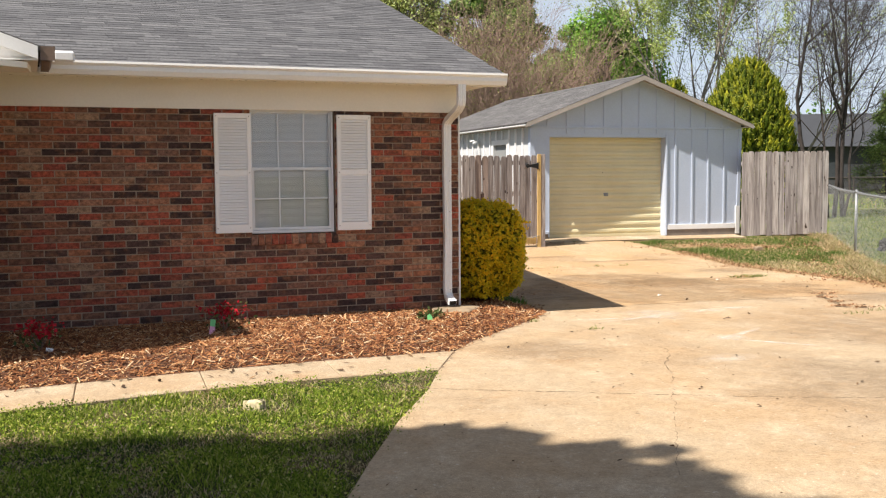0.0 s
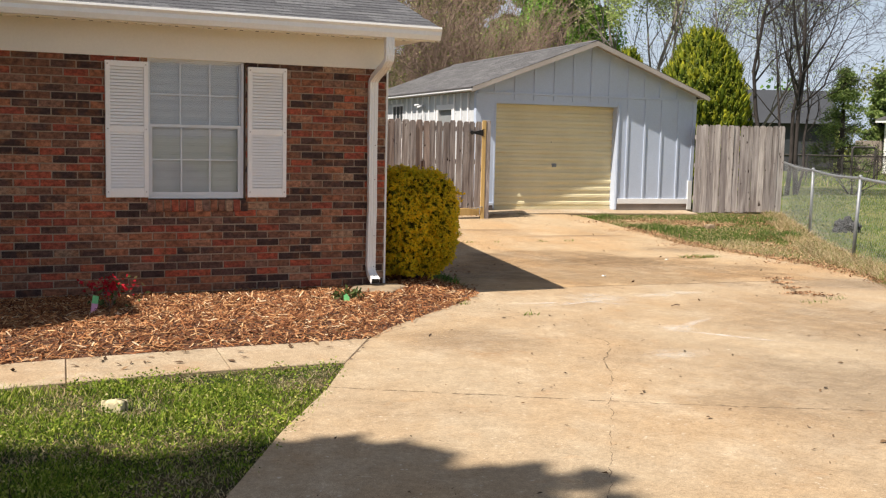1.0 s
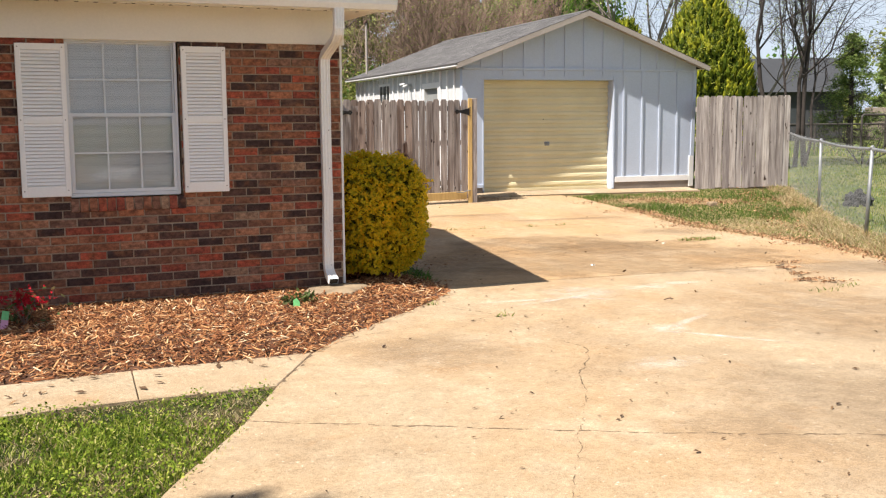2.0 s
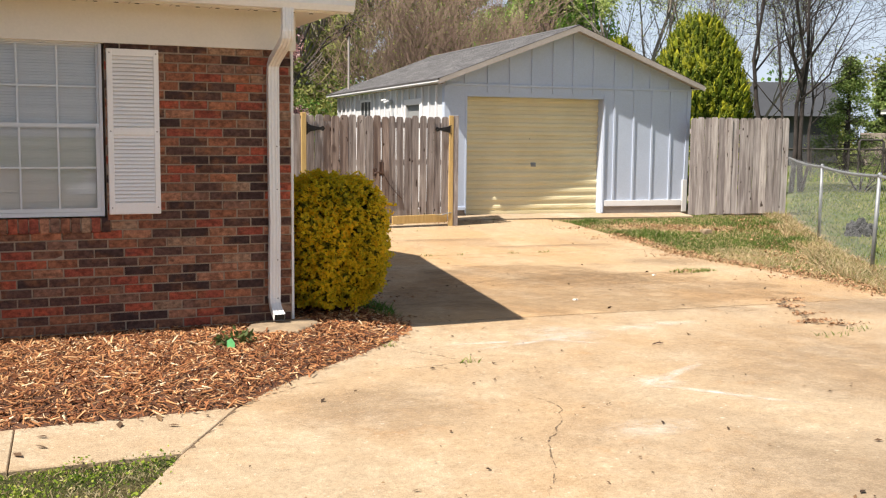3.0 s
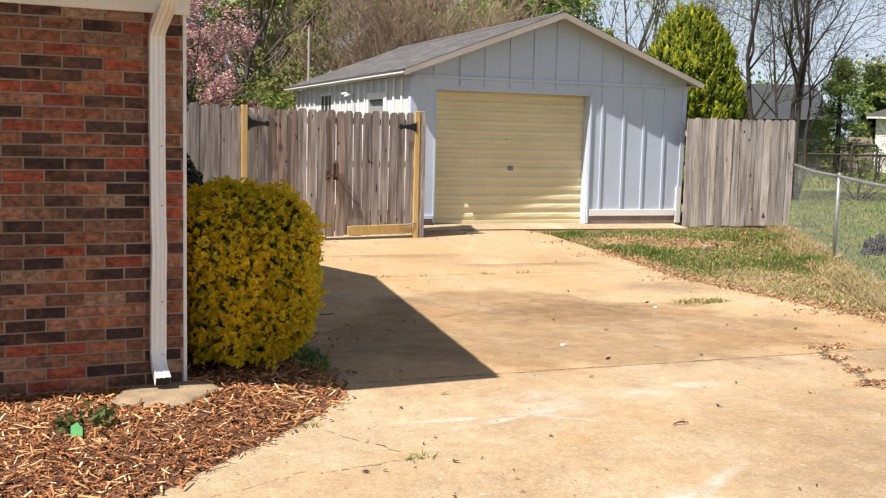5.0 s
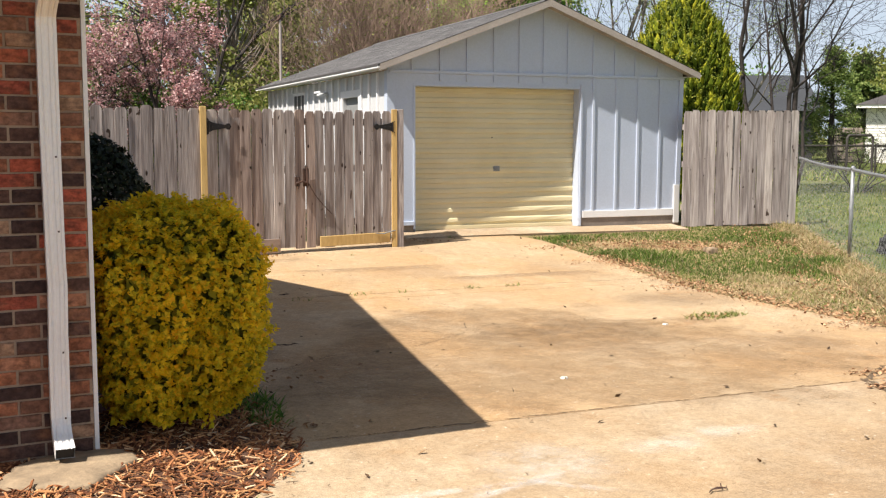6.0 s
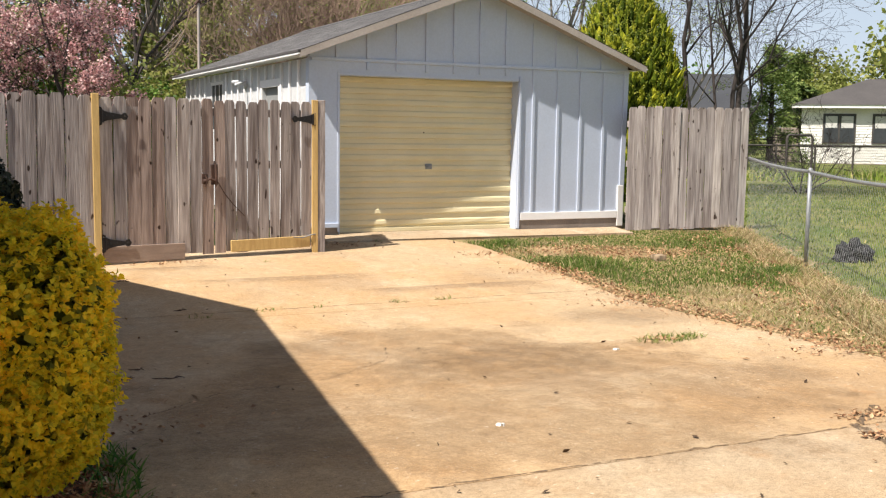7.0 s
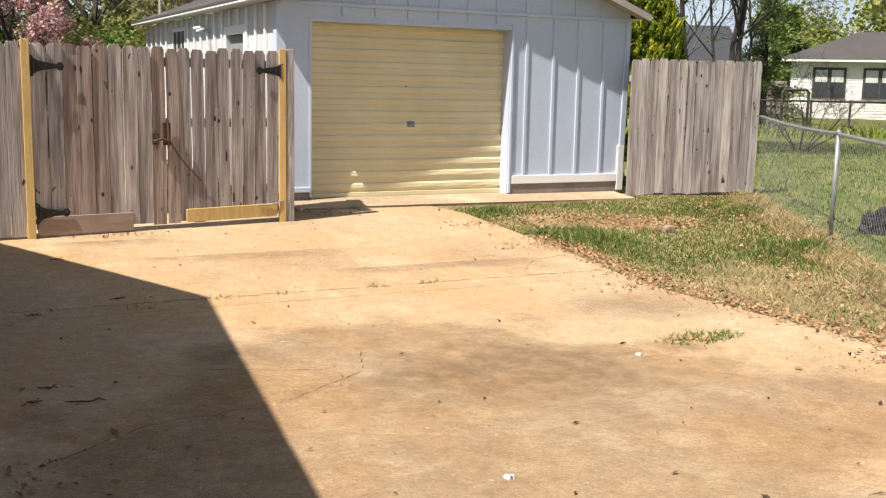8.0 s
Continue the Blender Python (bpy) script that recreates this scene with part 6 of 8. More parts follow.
def strap_hinge(name, m, parent, flip=1):
    """Black ornamental strap hinge: a leaf, a knuckle and a spade-tipped strap."""
    s = Shape()
    leaf = [(-0.028, -0.085), (0.0, -0.072), (0.006, -0.03), (0.006, 0.03), (0.0, 0.072), (-0.028, 0.085), (-0.04, 0.06), (-0.028, 0.035), (-0.028, -0.035), (-0.04, -0.06)]
    strap = [(0.01, -0.05), (0.05, -0.036), (0.12, -0.024), (0.175, -0.016), (0.19, -0.030), (0.215, -0.030), (0.235, 0.0), (0.215, 0.030), (0.19, 0.030), (0.175, 0.016), (0.12, 0.024), (0.05, 0.036), (0.01, 0.05)]
    for poly, y in ((leaf, -0.006), (strap, -0.010)):
        pts = [(x * flip, z) for x, z in poly]
        if flip < 0:
            pts = pts[::-1]
        n = len(pts)
        s.add([(x, yy, z) for yy in (y, y + 0.005) for x, z in pts], [tuple(range(n)), tuple(range(2 * n - 1, n - 1, -1))] + [((i + 1) % n, i, n + i, n + (i + 1) % n) for i in range(n)])
    s.tube([(0.006 * flip, -0.012, -0.055), (0.006 * flip, -0.012, 0.055)], 0.009, 8)
    for x, z in ((-0.015, 0.055), (-0.015, -0.055), (0.04, 0.0), (0.10, 0.0), (0.205, 0.0)):
        s.tube([(x * flip, -0.012, z), (x * flip, -0.017, z)], [0.007, 0.004], 6)
    return part(name, s, M_IRON, parent, "black ornamental strap hinge", m=m @ Matrix.Diagonal((1.2, 1, 1.25, 1)))


def face(p0, p1, t, z, out=0.02):
    """A pose on the front of a fence run."""
    a, b = Vector((*p0, 0)), Vector((*p1, 0))
    d = b - a
    nrm = Vector((d.y, -d.x, 0)).normalized()
    return Matrix.Translation(a + d * t + nrm * out + Vector((0, 0, z))) @ pose(0, 0, 0, 0, 0, math.degrees(math.atan2(d.y, d.x)))


post_l = thing("gate_post", pose(GL[0] - 0.05, GL[1] - 0.01, 0.0), "new yellow pine gate post", "post", "gate posts")
part("board", Shape().bevel_box(-0.022, 0.052, -0.035, 0.055, 0.15, 2.03, 0.004), M_PINE, post_l)
post_r = thing("gate_post", pose(GRP[0] + 0.02, GRP[1] - 0.005, 0.0), "new yellow pine board on a grey gate post", "post", "gate posts")
part("board", Shape().bevel_box(-0.036, 0.036, -0.035, 0.003, 0.18, 2.03, 0.004), M_PINE, post_r)
part("grey_post", Shape().bevel_box(0.04, 0.13, -0.025, 0.075, 0.12, 2.03, 0.004), M_WOOD, post_r, "grey weathered post")

gate_l = thing("fence_gate", pose(0, 0, 0), "weathered grey picket gate leaf with a faded kick board, closed", "gate", "gate leaves")
fence_run(gate_l, (GL[0] + 0.012, GL[1] + 0.002), GM, 9, lambda t: 2.0 + 0.005 * t, lambda t: 0.27 - 0.03 * t, 21, stained=(2, 3, 4, 8), gap=0.002)
part("kick_board", Shape().bevel_box(0.02, 0.93, -0.024, -0.001, 0.205, 0.385, 0.004, face(GL, GM, 0.0, 0.0, 0.0)), M_OLDBOARD, gate_l, "faded brown kick board")
gate_r = thing("fence_gate", pose(0, 0, 0), "weathered grey picket gate leaf with a new pine kick board, closed", "gate", "gate leaves")
fence_run(gate_r, (GM[0] + 0.008, GM[1] + 0.001), (GRP[0] - 0.02, GRP[1] - 0.003), 9, lambda t: 2.005, lambda t: 0.24 + 0.04 * t, 33, stained=(0,), gap=0.006)
part("kick_board", Shape().bevel_box(0.2, 1.21, -0.026, -0.002, 0.25, 0.385, 0.004, face(GM, GRP, 0.0, 0.0, 0.0) @ pose(0, 0, 0, 0, -0.8)), M_PINE, gate_r, "new yellow pine kick board")
part("strap", Shape().tube([(0.98, -0.034, 0.395), (1.10, -0.038, 0.385), (1.22, -0.045, 0.415), (1.32, -0.034, 0.425)], [0.005, 0.009, 0.009, 0.005], 6), M_GALV, gate_r, "pale strap tied round the gate post", m=face(GM, GRP, 0.0, 0.0, 0.0))
strap_hinge("hinge", face(GL, GM, 0.02, 1.79, 0.03), gate_l)
strap_hinge("hinge", face(GL, GM, 0.03, 0.42, 0.03), gate_l)
strap_hinge("hinge", face(GM, GRP, 0.995, 1.80, 0.03), gate_r, -1)
latch = part("latch", Shape().bevel_box(-0.035, 0.035, -0.010, 0.0, -0.08, 0.12, 0.003).tube([(0.006, -0.022, -0.10), (0.010, -0.030, 0.0), (0.004, -0.024, 0.14)], [0.010, 0.015, 0.010], 8).tube([(-0.12, -0.018, -0.045), (-0.05, -0.026, -0.02), (0.02, -0.022, -0.05)], [0.016, 0.012, 0.014], 8).bevel_box(-0.13, -0.07, -0.014, 0.0, -0.07, 0.03, 0.003).tube([(-0.10, -0.02, 0.02), (-0.085, -0.03, -0.03), (-0.10, -0.02, -0.10)], 0.010, 6), M_RUST, gate_r, "rusty iron gate latch", m=face(GM, GRP, 0.0, 1.13, 0.016) @ Matrix.Diagonal((1.15, 1.2, 1.15, 1)))
part("pull_wire", Shape().tube([(0.03, -0.02, -0.05), (0.12, -0.016, -0.20), (0.24, -0.012, -0.34), (0.36, -0.012, -0.46)], 0.005, 5), M_RUST, gate_r, m=face(GM, GRP, 0.0, 1.13, 0.016))

fence_return = thing("wooden_fence", pose(0, 0, 0), "short weathered picket return behind the gate post", "fence")
fence_run(fence_return, (6.56, 21.02), (6.75, 21.80), 6, lambda t: 2.0, lambda t: 0.24, 55)
fence_right = thing("wooden_fence", pose(0, 0, 0), "weathered grey dog-eared picket fence beside the garage", "fence")
fence_run(fence_right, (11.80, 21.98), (13.76, 21.57), 14, lambda t: 2.10 + 0.012 * t, lambda t: 0.22 + 0.03 * t, 44, wave=0.006)
part("post", Shape().bevel_box(13.66, 13.75, 21.62, 21.71, 0.1, 2.05, 0.004), M_WOOD, fence_right)


# ---- chain-link fence ----
chain = thing("chain_link_fence", pose(0, 0, 0), "galvanised chain-link fence with a sagging top rail", "fence")
TOPS = [1.34, 1.25, 1.23, 1.2, 1.18, 1.18]
rail_path = []
for k in range(len(CHAIN) - 1):
    (x0, y0), (x1, y1) = CHAIN[k], CHAIN[k + 1]
    for t in np.linspace(0, 1, 6)[:-1]:
        dip = -0.03 * math.sin(math.pi * t)
        rail_path.append((x0 + (x1 - x0) * t, y0 + (y1 - y0) * t, TOPS[k] + (TOPS[k + 1] - TOPS[k]) * t + dip))
rail_path.append((*CHAIN[-1], TOPS[-1]))
part("top_rail", Shape().tube(rail_path, 0.021, 8), M_GALV, chain, smooth=True)
for k, ((x, y), zt) in enumerate(zip(CHAIN[1:], TOPS[1:])):
    lean = (0.0, 0.05, -0.02, 0.01, 0)[k]
    p = part("post", Shape().tube([(x - lean, y, gz(x, y) - 0.1), (x, y, zt + 0.005)], 0.027, 10), M_GALV, chain, smooth=True)
    part("post_cap", Shape().tube([(x, y, zt + 0.0), (x, y, zt + 0.03), (x, y, zt + 0.05)], [0.034, 0.032, 0.012], 10), M_GALV, p, smooth=True)
for k in range(len(CHAIN) - 1):
    (x0, y0), (x1, y1) = CHAIN[k], CHAIN[k + 1]
    ln = math.hypot(x1 - x0, y1 - y0)
    wires = Shape()
    hgt, cell = 1.0, 0.075

    def at_wire(u, h):
        t = u / ln
        zb = gz(x0 + (x1 - x0) * t, y0 + (y1 - y0) * t) + 0.02
        zt = TOPS[k] + (TOPS[k + 1] - TOPS[k]) * t + 0.02
        return Vector((x0 + (x1 - x0) * t - 0.02, y0 + (y1 - y0) * t, zb + (zt - zb) * h))

    n = int((ln + hgt) / cell) + 1
    for sgn in (1, -1):
        for i in range(n):
            u0 = i * cell - (hgt if sgn > 0 else 0.0)
            pts = []
            for h in np.linspace(0, 1, 7):
                u = u0 + h * hgt if sgn > 0 else u0 - h * hgt
                if 0 <= u <= ln:
                    pts.append(at_wire(u, h))
            if len(pts) > 1:
                wires.tube(pts, 0.0012, 3)
    part("wire_mesh", wires, M_WIRE, chain, kind="stuff")

# crumpled black bag in the neighbour's grass
bag = Shape()
bm = bmesh.new()
bmesh.ops.create_icosphere(bm, subdivisions=4, radius=1)
for v in bm.verts:
    n1 = noise.noise(v.co * 2.3) * 0.35 + noise.noise(v.co * 6.0) * 0.16
    v.co = Vector((v.co.x * 0.29 * (1 + n1), v.co.y * 0.22 * (1 + n1), max(v.co.z, -0.25) * 0.20 * (1 + 1.5 * n1)))
bag.take(bm)
bag_thing = thing("plastic_bag", pose(13.06, 18.7, gz(13, 18.7) + 0.02, 0, 0, 25), "crumpled black plastic bag lying in the grass", "bag")
part("bag", bag, M_PLASTIC, bag_thing)


# ---- shrubs and small plants ----
def golden_shrub():
    rng = np.random.default_rng(21)
    base = Vector((2.57, 13.42, 0.12))
    sh = thing("golden_shrub", Matrix.Translation(base), "clipped rounded shrub with dense golden-yellow leaves", "shrub")
    stems = Shape()
    r = random.Random(4)
    for k in range(12):
        a = r.uniform(0, 6.28)
        q = 0.26 * r.random() ** 0.5
        stems.tube([(q * 0.3 * math.cos(a), q * 0.3 * math.sin(a), -0.05), (q * math.cos(a), q * math.sin(a), 0.35), (q * 1.5 * math.cos(a), q * 1.7 * math.sin(a), 0.85)], [0.014, 0.01, 0.006], 5)
    part("stems", stems, M_BARK, sh)

    def surface(n, shrink):
        u = rng.normal(0, 1, (n, 3))
        u /= np.linalg.norm(u, axis=1, keepdims=True)
        e = 3.6
        k = (np.abs(u) ** e).sum(1, keepdims=True) ** (-1 / e)
        p = u * k
        nrm = np.sign(u) * np.abs(p) ** (e - 1)
        nrm /= np.linalg.norm(nrm, axis=1, keepdims=True)
        lump = np.array([noise.noise(Vector(q) * 2.2) for q in p.tolist()])[:, None] * 0.11 + np.array([noise.noise(Vector(q) * 6.0 + Vector((7, 3, 1))) for q in p.tolist()])[:, None] * 0.09
        # fuller at the shoulder than at the foot
        taper = 1.0 - 0.16 * np.clip(-p[:, 2:3], 0, 1) ** 1.5
        size = np.array([0.455, 0.60, 0.585])
        q = p * (1 + lump) * shrink * np.concatenate([taper, taper, np.ones_like(taper)], 1) * size + [0, 0, 0.60]
        ok = q[:, 2] > 0.10
        return q[ok], nrm[ok]

    # rosettes of leaves that stand out of the surface
    c, nrm = surface(7600, 0.985)
    c = c - nrm * rng.exponential(0.026, (len(c), 1)) + nrm * np.clip(rng.normal(0, 0.018, (len(c), 1)), 0, 0.05)
    cs, ns, tips = [], [], []
    vs, fs = [], []
    for p, q in zip(c, nrm):
        axis = Vector(q) + Vector(rng.normal(0, 0.35, 3)) + Vector((0, 0, 0.9))
        axis.normalize()
        side = axis.orthogonal().normalized()
        m = int(rng.integers(5, 8))
        spin = rng.uniform(0, 6.28)
        for k in range(m):
            a = spin + 6.283 * k / m + rng.normal(0, 0.25)
            out = (side * math.cos(a) + axis.cross(side) * math.sin(a))
            tilt = rng.uniform(0.35, 1.0)
            d = (out * math.sin(tilt * 1.3) + axis * math.cos(tilt * 1.3)).normalized()
            wv = d.cross(axis)
            wv = wv.normalized() if wv.length > 0.01 else side
            ln, wd = rng.uniform(0.020, 0.038), rng.uniform(0.008, 0.0135)
            o = Vector(p) + axis * rng.uniform(-0.015, 0.015)
            up = wv.cross(d)
            n0 = len(vs)
            vs += [o, o + d * ln * 0.5 + wv * wd + up * 0.004, o + d * ln - axis * 0.004, o + d * ln * 0.5 - wv * wd + up * 0.004]
            fs += [(n0, n0 + 1, n0 + 2), (n0, n0 + 2, n0 + 3)]
    part("leaves", mesh_of("leaves", vs, fs, L_GOLD), None, sh, kind="stuff")
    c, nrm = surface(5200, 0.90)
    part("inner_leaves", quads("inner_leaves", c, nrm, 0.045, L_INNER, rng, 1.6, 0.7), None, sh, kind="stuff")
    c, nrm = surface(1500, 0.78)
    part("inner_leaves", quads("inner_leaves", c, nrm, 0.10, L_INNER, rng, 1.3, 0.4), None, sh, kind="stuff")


golden_shrub()


def dark_shrub(x, y, r, h, seed):
    rng = np.random.default_rng(seed)
    sh = thing("dark_shrub", pose(x, y, gz(x, y)), "rounded evergreen shrub, coloured dark for the shade of the house", "shrub")
    part("stems", Shape().tube([(0, 0, -0.05), (0.03, 0, h * 0.5)], [0.05, 0.02], 6), M_BARK, sh)
    u = rng.normal(0, 1, (13000, 3))
    u /= np.linalg.norm(u, axis=1, keepdims=True)
    lump = 1 + np.array([noise.noise(Vector(q) * 2.5) for q in u.tolist()])[:, None] * 0.10
    p = u * lump * rng.uniform(0.82, 1.0, (len(u), 1)) * [r, r, h / 2] + [0, 0, h / 2]
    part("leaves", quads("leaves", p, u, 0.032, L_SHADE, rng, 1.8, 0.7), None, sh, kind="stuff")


dark_shrub(2.42, 18.1, 0.6, 1.6, 5)


def bedding_plant(x, y, petals, label, seed, size=0.16, tagpos=None):
    rng = np.random.default_rng(seed)
    z = mulch_height(x, y)
    pl = thing("bedding_plant", pose(x, y, z), label, "plant", "plants in the mulch bed")
    p = rng.normal(0, 1, (90, 3)) * [size * 0.45, size * 0.45, size * 0.3] + [0, 0, size * 0.55]
    p[:, 2] = np.abs(p[:, 2]) + 0.01
    part("leaves", quads("leaves", p, p * [1, 1, 0] + [0, 0, 0.1], 0.022, L_PLANT, rng, 2.2, 0.5), None, pl, kind="stuff")
    st = Shape()
    for k in range(7):
        a = 0.9 * k
        st.tube([(0, 0, -0.01), (size * 0.35 * math.cos(a), size * 0.35 * math.sin(a), size * 0.7)], [0.005, 0.003], 5)
    part("stems", st, M_TWIG, pl)
    if petals:
        p = rng.normal(0, 1, (150, 3)) * [size * 0.42, size * 0.42, size * 0.18] + [0, 0, size * 0.95]
        part("petals", quads("petals", p, [[0, 0, 1]] * 150, 0.032, L_RED, rng, 1.1, 0.8, 0.2), None, pl, kind="stuff")
    if tagpos:
        tx, ty, mat, w, h, ang = tagpos
        part("plant_label", Shape().box(-w / 2, w / 2, -0.001, 0.001, 0.0, h * 0.55), M_TAGPINK if mat == 2 else M_WHITE, pl, "pale plastic plant label", m=pose(tx, ty, 0, -20, 12, ang))
        if mat == 2:
            part("plant_label", Shape().box(-w / 2, w / 2, -0.0012, 0.0012, h * 0.55, h), M_TAGGREEN, pl, "green and pink plant label", m=pose(tx, ty, 0, -20, 12, ang))
    return pl


bedding_plant(-2.2, 11.30, True, "small bedding plant with bright red flowers", 31, 0.2, (0.08, -0.1, 1, 0.06, 0.07, 10))
bedding_plant(-0.57, 11.93, True, "bedding plant with dark red flowers and a green label", 32, 0.22, (-0.14, -0.2, 2, 0.05, 0.15, 8))
p3 = bedding_plant(1.45, 11.95, False, "small leafy bedding plant with a bright green label", 33, 0.085)
part("plant_label", Shape().prism([(-0.028, 0), (0.028, 0.0), (0.034, 0.05), (0.012, 0.085), (-0.02, 0.07)], 0, 0.003, pose(0.03, -0.10, 0.0, 70, 0, 12)), M_TAGGREEN, p3, "bright green plant label")
bedding_plant(1.62, 12.05, False, "small leafy bedding plant with reddish leaves", 34, 0.08)


def stone_at(name, poly, z0, z1, mat, label, seed):
    """A flat, uneven stone over a rough outline."""
    r = random.Random(seed)
    cx, cy = sum(p[0] for p in poly) / len(poly), sum(p[1] for p in poly) / len(poly)
    fine = []
    for (x0, y0), (x1, y1) in zip(poly, poly[1:] + poly[:1]):
        for k in range(5):
            t = k / 5
            fine.append((x0 + (x1 - x0) * t + r.gauss(0, 0.012) - cx, y0 + (y1 - y0) * t + r.gauss(0, 0.012) - cy))
    n = len(fine)
    s = Shape()
    rings = [(1.0, z0), (1.02, z1 - 0.014), (0.95, z1 - 0.002), (0.6, z1 + 0.003)]
    vs = [(x * k, y * k, z + r.gauss(0, 0.002)) for k, z in rings for x, y in fine] + [(0, 0, z1 + 0.004)]
    fs = [(i * n + j, i * n + (j + 1) % n, (i + 1) * n + (j + 1) % n, (i + 1) * n + j) for i in range(3) for j in range(n)] + [(3 * n + j, 3 * n + (j + 1) % n, 4 * n) for j in range(n)]
    ob = new(name, s.add(vs, fs).mesh(name, mat, True))
    ob.location = (cx, cy, 0)
    return tagged(ob, label, name.split("_")[-1])


stone_at("splash_stone", [(1.66, 12.44), (2.04, 12.30), (2.30, 12.62), (2.27, 12.80), (1.95, 12.84), (1.76, 12.70)], 0.08, 0.182, M_STONE, "flat tan splash stone under the downspout", 3)
stone_at("rock", [(-0.72, 8.89), (-0.63, 8.86), (-0.59, 8.93), (-0.66, 8.97), (-0.73, 8.95)], 0.03, 0.10, M_ROCK, "pale yellow rock lying in the grass", 4)
stone_at("pebble", [(10.35, 19.3), (10.5, 19.28), (10.52, 19.4), (10.4, 19.42)], 0.1, 0.19, M_STONE, "pale stone in the straw-coloured grass", 5)


# ---- trees ----
def limbs(rng, start, way, length, radius, depth, spread, shape, tips, droop=0.0, forks=(2, 3), wander=0.16, sides=5, shrink=0.72, thin=0.62):
    """Grows one limb and its children into shape; gathers the ends of the last ones in tips."""
    n = 4 if depth > 0 else 3
    pts, radii = [Vector(start)], [radius]
    d = Vector(way).normalized()
    for k in range(n):
        d = (d + Vector((rng.gauss(0, wander), rng.gauss(0, wander), rng.gauss(0, wander * 0.6) - droop))).normalized()
        pts.append(pts[-1] + d * length / n)
        radii.append(radius * (1 - (1 - thin) * (k + 1) / n))
    shape.tube(pts, radii, sides if radius > 0.03 else 3)
    if depth == 0:
        tips += [(p, d) for p in pts[1:]]
        return
    for k in range(rng.randint(*forks)):
        a, s = rng.uniform(0, 6.283), spread * rng.uniform(0.6, 1.3)
        o = d.orthogonal().normalized()
        w = (d * math.cos(s) + (o * math.cos(a) + d.cross(o) * math.sin(a)) * math.sin(s)).normalized()
        i = rng.randint(2, n) if k else n
        limbs(rng, pts[i], w, length * shrink * rng.uniform(0.8, 1.2), radii[i] * 0.8, depth - 1, spread, shape, tips, droop, forks, wander, sides, shrink, thin)


def tree(name, x, y, height, label, bark, leaf, seed, trunks=1, depth=4, spread=0.5, trunk_r=0.14, leaves=0, leaf_size=0.12, cloud=0.35, base_len=0.32, droop=0.0, forks=(2, 3), base_spread=0.2, lean=(0, 0), shrink=0.72, wander=0.16, group=""):
    rng, nrng = random.Random(seed), np.random.default_rng(seed)
    tr = thing(name, pose(x, y, gz(x, y) - 0.05), label, "tree", group)
    wood, tips = Shape(), []
    for k in range(trunks):
        a = 6.283 * k / max(trunks, 1) + rng.uniform(-0.4, 0.4)
        b = base_spread * (1 if trunks > 1 else 0.3)
        limbs(rng, (0.06 * trunks * math.cos(a), 0.06 * trunks * math.sin(a), 0), (b * math.cos(a) + lean[0], b * math.sin(a) + lean[1], 1), height * base_len * rng.uniform(0.85, 1.15), trunk_r * rng.uniform(0.75, 1.1), depth, spread, wood, tips, droop, forks, wander, 6, shrink)
    k = height / (max(p.z for p, d in tips) + cloud)
    wood.v = [(a * k, b * k, c * k) for a, b, c in wood.v]
    tips = [(p * k, d) for p, d in tips]
    part("trunk", wood, bark, tr)
    if leaves and tips:
        pick = nrng.integers(0, len(tips), leaves)
        c = np.array([tips[i][0] for i in pick]) + np.clip(nrng.normal(0, 0.8, (leaves, 3)), -1.3, 1.3) * cloud
        c[:, 2] = np.maximum(c[:, 2], 0.3)
        up = np.array([tips[i][1] for i in pick]) * 0.3 + [0, 0, 0.5]
        part("crown", quads("crown", c, up, leaf_size, leaf, nrng, 1.3, 0.8), None, tr, kind="stuff")
    return tr


CONE = ([0, 0.15, 0.35, 0.55, 0.7, 0.82, 0.92, 1.0], [0.86, 1.0, 1.0, 0.90, 0.76, 0.58, 0.36, 0.05])


